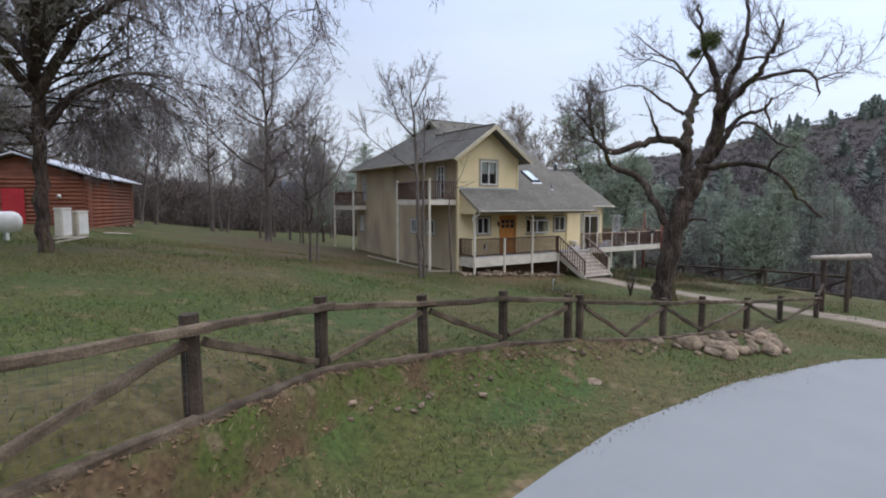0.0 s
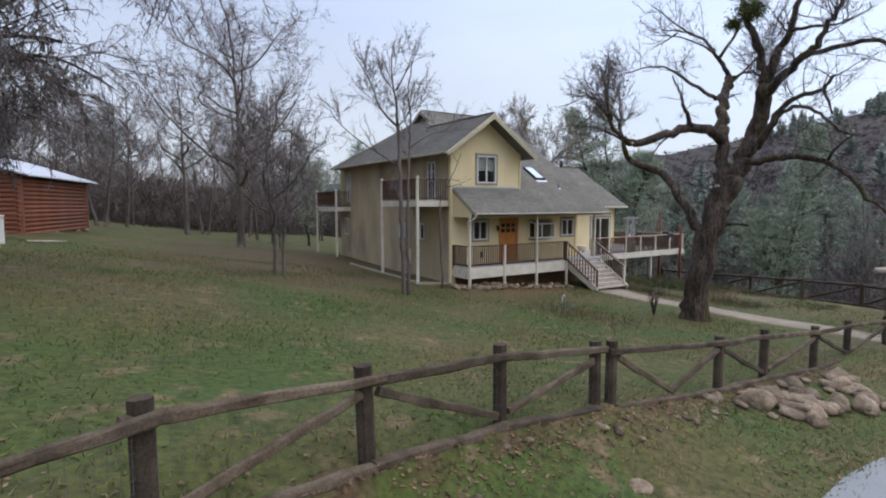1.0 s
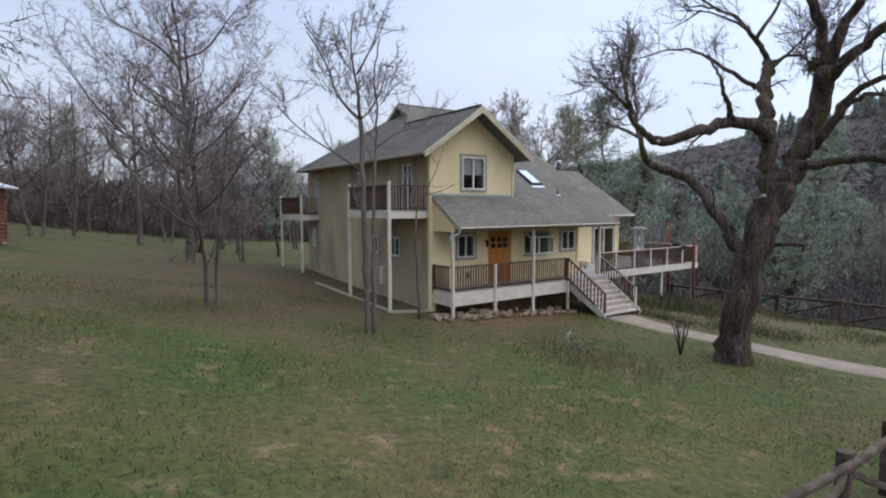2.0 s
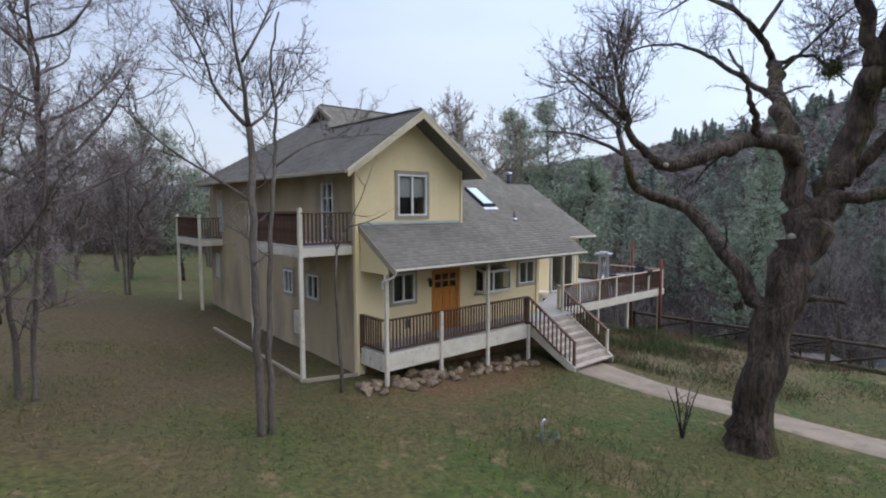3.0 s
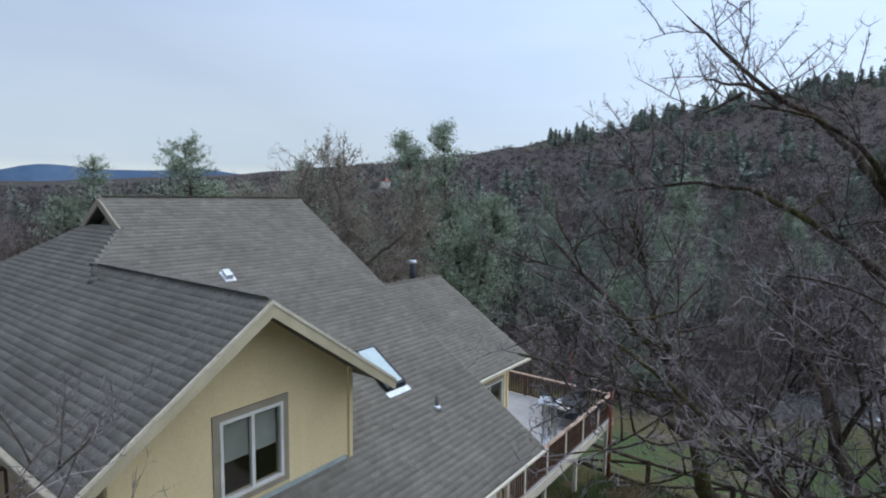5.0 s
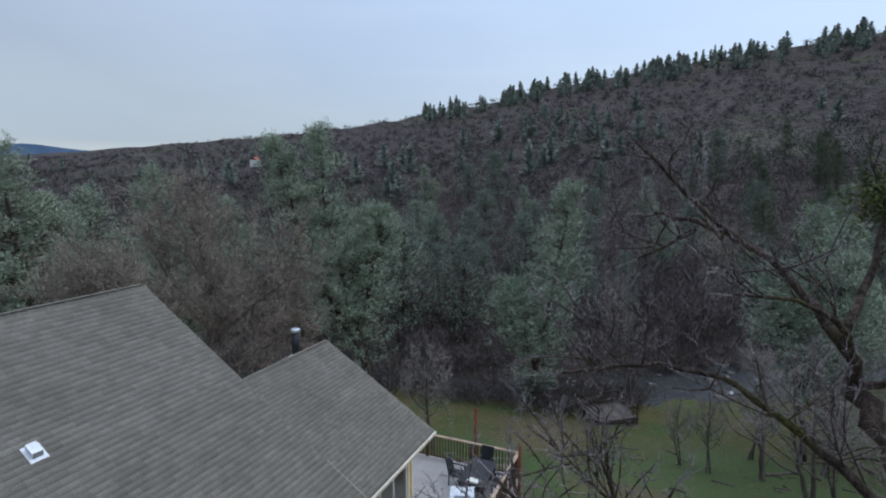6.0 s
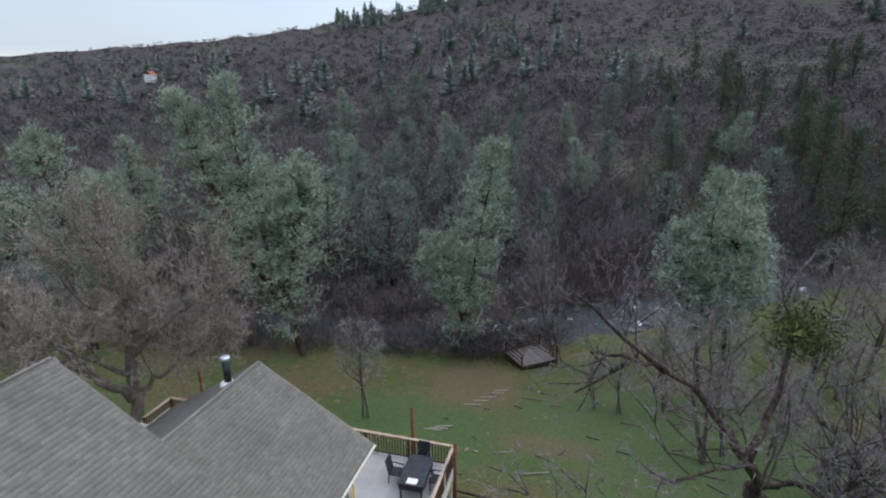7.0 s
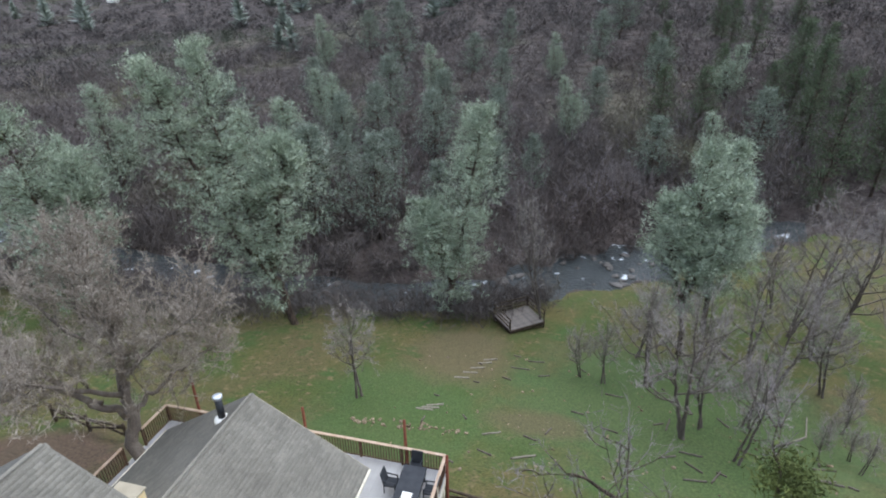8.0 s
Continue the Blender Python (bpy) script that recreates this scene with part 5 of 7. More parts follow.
thin = bare_tree("leafless_tree", "thin leafless tree across the river", (66, -6, gh(66, -6)), auto_limbs(52, 9.0, 0.14, 3.4, 0.25, 1, 7), 71, branches=4, blen=1.5, depth=1, levels=2, kids=4, tw=0.035, bark=M_BARKG, group="leafless trees")


def put_tree(proto, x, y, s=1.0, turn=0.0, tilt=(0, 0)):
    ob = copy_thing(proto, pose(x, y, gh(x, y) - 0.05, tilt[0], tilt[1], turn))
    ob.scale = (s, s, s)
    return ob


protos[1].matrix_basis = pose(-13.5, 27, gh(-13.5, 27) - 0.05, 0, 0, 35)
protos[0].matrix_basis = pose(-20, 46, gh(-20, 46) - 0.05, 0, 0, 10)
M_BROWNT = mat("brown_twigs", (0.125, 0.096, 0.084), (0.2, 0.155, 0.138), 1.0, 0.95, 0, 10, 0.15, island=0.25)
brown = bare_tree("lawn_tree", "tall leafless lawn tree with a dense brown crown", (-6.5, 15.1, gh(-6.5, 15.1) - 0.05), auto_limbs(40, 15.5, 0.26, 5.6, 0.24, 1, 13), 60, branches=9, blen=2.4, depth=1, levels=3, kids=4, tw=0.018, bark=M_BARKG, twig_mat=M_BROWNT)
brown.scale = (1.1, 1.1, 0.92)
protos[2].matrix_basis = pose(-1.2, 26.8, gh(-1.2, 26.8) - 0.05, 0, 0, 80)
protos[3].matrix_basis = pose(-7.4, 29, gh(-7.4, 29) - 0.05, 0, 0, 200)
for q in protos[:4]:
    q.scale = (0.78, 0.78, 0.78)
rt = np.random.default_rng(5)
for x, y, k, s in ((-12, 33, 0, 0.9), (-15.5, 41, 3, 0.9), (-3.5, 24, 2, 1.0), (-1, 31, 0, 0.85), (-10, 46, 3, 0.8), (-19, 37, 1, 1.1), (-22, 30, 3, 0.9), (-5, 41, 1, 1.1), (1, 43, 3, 0.9), (-26, 40, 0, 0.9),
                   (-14, 52, 0, 1.0), (-7, 56, 2, 1.2), (4, 52, 3, 0.8), (-30, 28, 3, 1.0), (-24, 52, 1, 1.2), (-34, 44, 0, 1.0), (7, 34, 1, 0.9), (9, 47, 0, 0.8), (-38, 32, 1, 1.2), (-18, 62, 3, 0.9), (0, 64, 3, 0.9), (12, 60, 0, 0.9),
                   (-44, 22, 3, 1.0), (-40, 12, 0, 1.0), (-30, 58, 0, 1.1)):
    put_tree(protos[k], x + rt.uniform(-1, 1), y + rt.uniform(-1, 1), 0.78 * s * rt.uniform(0.9, 1.1), rt.uniform(0, 360))
# trees in the lower meadow
for x, y, k, s in ((34.8, -9.8, 5, 0.85), (36.4, -18.0, 5, 1.0), (47.4, -22.6, 5, 1.1), (43.7, -23.3, 4, 1.1), (48.5, -26.7, 5, 1.2), (53, -23, 4, 1.2),
                   (34.9, -5.0, 4, 0.7), (34.3, -6.6, 4, 0.75), (40, -9.5, 4, 0.9), (39, -13.5, 4, 0.95), (31, -15, 4, 0.9), (57, -28, 5, 1.1), (41, -29, 5, 1.0), (26.8, -13.4, 4, 0.95), (30, -12.2, 4, 0.9), (37, -21.5, 4, 1.1),
                   (30.2, -19.2, 4, 0.4), (28.6, -19.6, 4, 0.42), (27.6, -17.6, 4, 0.36), (31.8, -20.6, 4, 0.45), (26.4, -19.0, 4, 0.4), (33.4, -21.6, 4, 0.5), (41.5, -18.2, 5, 0.9)):
    put_tree(protos[k], x, y, s * rt.uniform(0.92, 1.08), rt.uniform(0, 360))
slender = put_tree(protos[4], 43.96, -1.6, 1.0, 40, (-4, 3))
slender.scale = (1.15, 1.15, 1.85)

weeping = bare_tree("weeping_tree", "large dark evergreen with long drooping bare branches beside the cabin", (-18.2, -2.4, gh(-18.2, -2.4)), [
    ([(0, 0, -0.4), (0, 0, 1), (0.05, 0.1, 3), (0.0, 0, 6)], 0.22, 0.17, 0),
    ([(0, 0, 4.5), (1.2, -0.8, 6.8), (3.0, -2.0, 8.0), (5.2, -3.6, 8.4), (7.2, -5.0, 7.8)], 0.18, 0.03, 1.8),
    ([(0, 0, 5.5), (1.0, 0.6, 7.8), (2.6, 1.0, 9.2), (4.6, 1.0, 9.6), (6.4, 0.6, 9.0)], 0.17, 0.03, 1.8),
    ([(0, 0, 5.0), (0.2, -1.6, 7.0), (0.8, -3.4, 8.2), (2.0, -5.2, 8.3), (3.0, -6.8, 7.6)], 0.16, 0.03, 1.8)] + [
    ([(0, 0, 6.5), (1.6, -1.6, 9.0), (4.0, -3.8, 10.6), (6.4, -6.4, 10.8), (8.6, -8.6, 9.8)], 0.17, 0.03, 1.9),
    ([(0, 0, 6.2), (1.8, -0.4, 9.2), (4.2, -1.4, 11.0), (6.8, -2.6, 11.2), (9.2, -4.0, 10.2)], 0.16, 0.03, 1.9),
    ([(0, 0, 7), (1.2, -2.6, 9.6), (2.6, -5.4, 11.0), (4.2, -8.0, 10.8), (5.4, -10.0, 9.8)], 0.15, 0.03, 1.9),
    ([(0, 0, 7.5), (1.0, 1.2, 10.0), (2.8, 2.6, 11.4), (5.2, 3.4, 11.6)], 0.15, 0.03, 1.9)] + [
    ([(0, 0, 6), (-0.4, 0.2, 8.4), (-0.2, 0.2, 11), (0, 0, 13)], 0.24, 0.04, 2.0),
    ([(0, 0, 5.6), (-1.4, 1, 7.6), (-3, 2, 8.6), (-4.4, 2.6, 8.6)], 0.15, 0.03, 1.8),
    ([(0, 0, 4.6), (-1.2, -1.2, 6.4), (-2.8, -2.4, 7.2), (-4.2, -3.6, 6.8)], 0.15, 0.03, 1.8),
    ([(0, 0, 3.6), (0.9, 0.8, 5.0), (2.0, 1.8, 5.8), (3.2, 2.6, 5.6)], 0.11, 0.03, 1.6)] + [
    ([(0, 0, 3.4), (1.0, -0.6, 4.8), (2.2, -1.4, 5.4), (3.4, -2.2, 5.2)], 0.09, 0.03, 1.6),
    ([(0, 0, 3.2), (-1.0, 0.4, 4.4), (-2.2, 0.6, 4.6), (-3.4, 0.8, 4.0)], 0.08, 0.03, 1.8),
    ([(0, 0, 3.6), (0.6, 1.2, 4.8), (1.2, 2.6, 5.0), (1.6, 3.8, 4.4)], 0.08, 0.03, 1.8),
    ([(0, 0, 3.8), (1.4, 0.8, 5.2), (3.2, 1.8, 5.8), (4.6, 2.8, 5.2)], 0.08, 0.03, 1.8),
], 21, branches=6, blen=2.0, depth=1, levels=3, kids=3, tw=0.024, droop=0.45, up=0.1)

bx, by = 15.65, 14.3
spreading = bare_tree("spreading_tree", "wide leafless tree with pale lichened twigs growing through the deck", (bx, by, gh(bx, by)), [
    ([(0, 0, -0.4), (0.03, 0.02, 1.0), (-0.03, 0.02, 2.4), (0, 0, 3.9)], 0.31, 0.24, 0),
    ([(0, 0, 3.6), (-0.5, 0.42, 4.6), (-1.05, 0.85, 5.4), (-1.6, 1.3, 6.6), (-2.5, 2.3, 7.4), (-3.2, 3.4, 7.8)], 0.18, 0.03, 1.9),
    ([(0.05, 0, 3.7), (0.6, -0.45, 4.1), (1.1, -0.9, 4.45), (2.1, -1.7, 5.0), (3.1, -2.8, 5.7)], 0.14, 0.03, 1.5),
    ([(0, 0, 3.8), (0.2, -0.1, 4.8), (0.36, -0.28, 5.8), (0.43, -0.34, 6.8), (0.3, 0.1, 8.4), (0.2, 0.3, 10.2)], 0.2, 0.03, 2.0)] + [
    ([(0.3, -0.2, 5.4), (0.9, -1.3, 6.4), (1.2, -2.6, 7.4), (1.3, -4.0, 8.0)], 0.11, 0.03, 1.5),
    ([(0.1, 0, 4.6), (-1.4, -0.3, 6.0), (-2.8, -0.6, 7.2), (-3.8, -0.8, 8.2)], 0.12, 0.03, 1.5),
    ([(0.1, 0, 4.4), (1.4, 1.1, 6.0), (2.4, 2.0, 7.6), (3.2, 2.8, 8.8)], 0.13, 0.03, 1.6),
    ([(-0.5, 0.42, 4.6), (-0.8, 1.8, 5.2), (-1.4, 3.4, 5.6), (-1.8, 5.2, 5.8)], 0.11, 0.03, 1.5),
    ([(0.4, -0.3, 6.2), (-0.5, 0.8, 7.6), (-0.9, 1.6, 9.0), (-1.0, 2.2, 10.2)], 0.09, 0.02, 1.1),
], 22, branches=8, blen=1.8, depth=1, levels=3, kids=4, tw=0.025, twig_mat=M_LICHEN, bark=M_SLIM, wig=0.12)
spreading.scale = (1.05, 1.05, 1.14)


def needle_plumes(rng, p, d, length, per, needle, width):
    """Plumes of needles along short shoots that start at p and run along d."""
    n = len(p) * per
    t = rng.uniform(0.0, 1.0, n)
    dd = np.repeat(d, per, 0)
    ln = np.repeat(length, per)
    c = np.repeat(p, per, 0) + dd * (t * ln)[:, None] + rng.normal(size=(n, 3)) * (0.13 * ln)[:, None]
    e = unit(dd * 0.7 + rng.normal(size=(n, 3)) * 0.75 + np.array((0, 0, 0.25)))
    return slivers(rng, c, e, needle * rng.uniform(0.5, 1.4, n), width * rng.uniform(0.6, 1.3, n))


def grey_pine(label, foot, stems, seed, branches=300, r=0.3, group="grey pines", per=10, crown_from=0.2, wide=3.2, material=None, shoots=9, size=1.35, host=None):
    """An open, feathery pine: stems as lists of points from the foot, branches all round that bend upwards, needles in plumes along them."""
    rng = np.random.default_rng(seed)
    ob = host or thing("pine_tree", label, "tree", foot, group)
    g, ps, ds, ls = G(), [], [], []
    for pts in stems:
        q, d = limb(g, rng, pts, r, 0.035, 8, 0.12)
        for k in range(branches // len(stems)):
            s = rng.uniform(0, 1) ** 0.9
            t = crown_from + (1 - crown_from) * s
            f = t * (len(q) - 1)
            i = min(len(q) - 2, int(f))
            p0 = q[i] + (q[i + 1] - q[i]) * (f - i)
            reach = wide * (0.16 + 0.9 * (1 - s) ** 0.75 * min(1.0, 0.35 + s * 3.0)) * rng.uniform(0.45, 1.12)
            a = rng.uniform(0, 6.28)
            out = np.array((math.cos(a), math.sin(a), 0))
            e = p0 + out * reach + np.array((0, 0, reach * rng.uniform(0.1, 0.75)))
            m = p0 + (e - p0) * 0.5 - np.array((0, 0, 0.1 * reach))
            g.tube([p0, m, e], [0.045, 0.03, 0.01], 3, False)
            for j in range(shoots):
                u = rng.uniform(0.3, 1.0)
                c = p0 * (1 - u) ** 2 + m * 2 * u * (1 - u) + e * u * u
                ps.append(c + rng.normal(size=3) * 0.1 * reach * np.array((1, 1, 0.5)))
                ds.append(out * 0.5 + rng.normal(size=3) * 0.6 + np.array((0, 0, 0.55)))
                ls.append(rng.uniform(0.4, 0.95))
    part("bough" if host else "trunk", g, M_BARK, ob, smooth=True)
    tri = needle_plumes(rng, np.array(ps), unit(np.array(ds)), np.array(ls), per, 0.3, 0.036 * size)
    part("crown", soup("crown", tri, 3, material or M_PINE), None, ob)
    return ob


grey_pine("tall leaning grey-green pine with several tops on the river bank", (37.6, 19.0, -8.8), [
    [(0, 0, 0), (0.2, 1.6, 6), (0.6, 3.8, 13), (1.0, 5.6, 19), (1.2, 6.2, 25)],
    [(0.2, 1.4, 5.5), (-0.6, 4.6, 11), (-1.4, 7.2, 18), (-1.6, 8.6, 24)],
    [(0.3, 2.0, 7), (0.8, 1.2, 11), (1.2, 0.6, 15), (1.2, 0.4, 18)]], 31, 620, 0.38, wide=4.8, crown_from=0.14)
grey_pine("grey-green pine leaning over the river bank", (43.8, 7.4, -9.2), [
    [(0, 0, 0), (0.1, -0.8, 5), (0.3, -1.8, 11), (0.5, -2.7, 16), (0.6, -3.2, 20.2)],
    [(0.1, -0.7, 4.5), (0.0, 0.8, 8.5), (0.1, 1.9, 12.0)]], 32, 400, 0.3, wide=4.2, crown_from=0.08)
p3 = grey_pine("broad grey-green pine at the meadow's edge", (41.6, -12.9, gh(41.6, -12.9)), [
    [(0, 0, 0), (0.1, 0.6, 5), (-0.1, 0.6, 11), (-0.3, 0.4, 17.4)],
    [(0.1, 0.6, 5), (0.5, -1.0, 9), (0.8, -2.0, 14.5)],
    [(0.1, 0.6, 5), (-0.4, 2.0, 9), (-0.5, 2.6, 13.5)]], 33, 420, 0.25, wide=3.3, crown_from=0.28)
M_PINEB = mat("blue_grey_pine_needles", (0.16, 0.19, 0.145), (0.235, 0.265, 0.205), 0.35, 0.8, 0, 3, 0.2, island=0.3)
p4 = grey_pine("slim blue-green pine across the river", (60.5, 20, gh(60.5, 20)), [[(0, 0, 0), (0.2, 0.4, 4), (0.6, 0.3, 9), (0.4, 0.2, 13)]], 34, 220, 0.2, wide=4.8, crown_from=0.15, material=M_PINEB, per=5, shoots=7, size=2.0)
p5 = grey_pine("bushy green pine with a rounded top", (32, 36, gh(32, 36)), [[(0, 0, 0), (0.2, 0.4, 6), (0, 1, 12), (-0.2, 1.2, 18)], [(0, 0, 3), (1.4, -1, 8), (2.2, -1.8, 14)]], 35, 420, 0.3, wide=5.0, crown_from=0.1)
p6 = grey_pine("bushy grey-green pine on the far slope", (58, 34, gh(58, 34)), [[(0, 0, 0), (0.2, 0.4, 6), (0, 1, 11), (-0.2, 1.2, 16)], [(0, 0, 3), (1.0, -1, 7), (1.6, -1.6, 12)]], 37, 300, 0.24, wide=4.6, crown_from=0.12, per=8, shoots=7, size=1.5)
for q, x, y, s in ((p5, 26, 44, 0.95), (p5, 40, 44, 1.1), (p6, 36, 52, 1.1), (p6, 20, 56, 1.0), (p3, 47, -15.8, 0.85), (p4, 71, 28, 1.05), (p4, 75, 22.5, 0.95), (p4, 64, 13, 0.8), (p4, 72, 7, 1.0), (p4, 80, 2.5, 0.9), (p4, 56, 27, 1.0), (p6, 66, 33, 0.9),
                   (p4, 86, -14, 1.0), (p6, 83, -22, 0.8), (p4, 95, 10, 1.0), (p4, 66, 25, 0.8), (p4, 60, 40, 1.1), (p6, 50, 56, 1.0), (p6, 62, 60, 1.1), (p4, 90, 30, 1.1), (p4, 78, 40, 1.0), (p6, 8, 66, 1.0), (p6, -12, 70, 1.0),
                   (p4, 68, -22, 0.8), (p4, 92, -30, 1.0), (p4, 110, -5, 1.0)) + ((p4, 104, 22, 1.1), (p6, 100, 45, 1.0), (p6, -30, 66, 1.1), (p6, -42, 54, 1.2), (p6, -48, 40, 1.1), (p6, -36, 20, 0.9), (p6, -27, 24, 0.8), (p6, 76, 12, 0.8), (p4, 88, 20, 1.0), (p6, 98, -2, 0.9), (p4, 84, 34, 1.1), (p6, 92, 40, 0.9), (p4, 106, 34, 1.0), (p4, 120, 14, 1.1), (p6, 124, 30, 0.9), (p4, 112, 52, 1.1), (p6, 134, 4, 0.8), (p4, 140, 24, 1.1), (p4, 128, -18, 1.0), (p6, 118, -30, 0.9), (p4, 146, -6, 1.1), (p4, 150, 44, 1.2), (p4, 160, 18, 1.1), (p6, 70, 44, 0.9), (p4, 82, 54, 1.1), (p4, 172, -12, 1.1), (p4, 165, 60, 1.2), (p6, 145, 66, 1.0)):
    o = copy_thing(q, pose(x, y, gh(x, y) - 0.1, rt.uniform(-5, 5), rt.uniform(-5, 5), rt.uniform(0, 360)))
    s = s * rt.uniform(0.75, 1.15)
    o.scale = (s * rt.uniform(0.85, 1.3), s * rt.uniform(0.85, 1.3), s)
o = copy_thing(p6, pose(1.6, 25.5, gh(1.6, 25.5) - 0.1, 0, 0, 70))
o.scale = (0.5, 0.5, 0.6)
M_FIR = mat("deep_green_fir_needles", (0.07, 0.095, 0.05), (0.115, 0.145, 0.08), 0.3, 0.85, 0, 3, 0.2, island=0.25)
fir = grey_pine("tall dark green fir on the far slope", (80, -35.5, gh(80, -35.5)), [[(0, 0, 0), (0.1, 0.1, 6), (0.0, 0.1, 12), (0.0, 0.0, 19)]], 39, 260, 0.22, wide=4.2, crown_from=0.08, material=M_FIR, group="dark firs", per=4, shoots=7, size=2.2)
for x, y, s in ((86, -44, 1.1), (95, -37, 0.95), (104, -52, 1.1)):
    o = copy_thing(fir, pose(x, y, gh(x, y) - 0.1, 0, 0, 90 * s))
    o.scale = (s, s, s)
rw = np.random.default_rng(6)
for i in range(46):
    a, r = radians(rw.uniform(-40, -6)), rw.uniform(95, 215)
    x, y = 5 + r * math.cos(a), r * math.sin(a)
    o = copy_thing(fir, pose(x, y, gh(x, y) - 0.2, 0, 0, rw.uniform(0, 360)))
    w = rw.uniform(0.45, 0.85)
    o.scale = (w * 1.3, w * 1.3, w * rw.uniform(0.7, 1.0))
M_CEDAR = mat("dark_evergreen_needles", (0.15, 0.138, 0.112), (0.22, 0.2, 0.17), 0.35, 0.85, 0, 3, 0.2, island=0.3)
cedar = grey_pine("dark shaggy evergreen behind the cabin", (-24.5, 13, gh(-24.5, 13)), [[(0, 0, 0), (0.1, 0.2, 5), (0.3, 0.2, 11), (0.2, 0.4, 17)]], 36, 200, 0.3, wide=4.6, crown_from=0.08, material=M_CEDAR, group="dark evergreens")
grey_pine("", None, [[(0, 0, 0.5), (0.0, 0.1, 5), (-0.2, 0.2, 9), (-0.1, 0.2, 15)]], 38, 100, 0.12, wide=4.6, crown_from=0.14, material=M_CEDAR, host=weeping)
for x, y, s in ((-21, 20.5, 0.8), (-29, 18, 1.0)):
    o = copy_thing(cedar, pose(x, y, gh(x, y) - 0.1, 0, 0, rt.uniform(0, 360)))
    o.scale = (s, s, s)


# ---- woods on the hills ----
def scatter(rng, n, keep):
    """Random places over the hills, thinner with distance, where keep() is true."""
    r = np.exp(np.log(62) + np.log(860 / 62) * rng.uniform(0, 1, n * 3) ** 0.8)
    a = rng.uniform(-np.pi, np.pi, n * 3)
    x, y = 5 + r * np.cos(a), r * np.sin(a)
    ok = keep(x, y, r, np.degrees(a))
    return x[ok][:n], y[ok][:n], r[ok][:n]


def past_river(x, y, r, az):
    beyond = x - river_mid(y) > 6.5
    left = (az > 62) & (r > 66)
    behind = ((az < -75) | (az > 150)) & (r > 90)
    d, _ = crest(az)
    return (beyond | left | behind) & (r < d + 30)


def brush(n, seed, per, hmin, hmax, width, material, name, label, keep, lean=0.55, flat=1.0):
    rng = np.random.default_rng(seed)
    x, y, r = scatter(rng, n, keep)
    h = rng.uniform(hmin, hmax, len(x))
    base = np.stack([x, y, gz(x, y) - 0.2], 1)
    k = per
    b = np.repeat(base, k, 0)
    hh = np.repeat(h, k)
    t = rng.uniform(0, 0.65, len(b))
    p = b + np.stack([rng.normal(size=len(b)) * hh * 0.2 * flat, rng.normal(size=len(b)) * hh * 0.2 * flat, t * hh], 1)
    d = unit(np.stack([rng.normal(size=len(b)) * lean, rng.normal(size=len(b)) * lean, rng.uniform(0.35, 1.2, len(b))], 1))
    w = width * (0.6 + np.repeat(r, k) / 260)
    tri = slivers(rng, p, d, hh * rng.uniform(0.2, 0.5, len(b)), w * rng.uniform(0.5, 1.3, len(b)))
    return tagged(new(name, soup(name, tri, 3, material)), label, "woodland", kind="stuff")


def near_hills(x, y, r, az):
    return past_river(x, y, r, az) & (r < 200)


def far_hills(x, y, r, az):
    return past_river(x, y, r, az) & (r > 175)


brush(5200, 71, 44, 3.5, 7.5, 0.135, M_BRUSH, "hillside_brush", "dense leafless grey-brown woodland on the lower hills", near_hills)
brush(4200, 72, 36, 1.2, 3.6, 0.15, M_BRUSH, "undergrowth", "low leafless scrub under the hillside trees", near_hills, 0.9, 1.6)
brush(22000, 76, 27, 2.0, 5.5, 0.14, M_BRUSHFAR, "far_brush", "dark brown leafless woodland covering the far hills", far_hills, 0.8, 1.5)


def far_conifers(n, seed):
    """Conical trees over the slope, and a ragged low row along the crest."""
    rng = np.random.default_rng(seed)
    x, y, r = scatter(rng, n, lambda x, y, r, az: past_river(x, y, r, az) & (r > 190) & (r < crest(az)[0] * 0.84) & (np.sin(x * 0.02 + 1.7) + np.sin(y * 0.027) + rng.normal(size=len(x)) * 0.7 > 0.45))
    az = rng.uniform(-32, 26, 800)
    az = az[np.sin(az * 0.9) + np.sin(az * 2.3 + 1) + rng.normal(size=800) * 1.0 > 0.1]
    d = crest(az)[0] * rng.uniform(0.86, 0.985, len(az))
    x, y = np.concatenate([x, 5 + d * np.cos(np.radians(az))]), np.concatenate([y, d * np.sin(np.radians(az))])
    h = rng.uniform(8, 17, len(x)) * np.where(np.arange(len(x)) < n, 1.0, 0.11 + 0.24 * rng.uniform(0, 1, len(x)) ** 2.2)
    k = 130
    b, hh = np.repeat(np.stack([x, y, gz(x, y) - 0.12 * h], 1), k, 0), np.repeat(h, k)
    wide = np.repeat(rng.uniform(0.32, 0.48, len(x)), k)
    t = rng.uniform(0.05, 0.98, len(b)) ** 1.15
    a = rng.uniform(0, 6.28, len(b))
    out = np.stack([np.cos(a), np.sin(a), np.zeros(len(b))], 1)
    reach = hh * wide * (1.05 - t) ** 0.8 * rng.uniform(0.6, 1.15, len(b))
    p = b + np.stack([np.zeros(len(b)), np.zeros(len(b)), t * hh], 1)
    d = unit(out + np.array((0, 0, 0.35)) + rng.normal(size=(len(b), 3)) * 0.3)
    tri = slivers(rng, p, d, reach + 0.3, hh * 0.09)
    return tagged(new("conifer_wood", soup("conifer_wood", tri, 3, M_PINED)), "scattered grey-green conifers over the hillside and its crest", "woodland", kind="stuff")


far_conifers(700, 73)


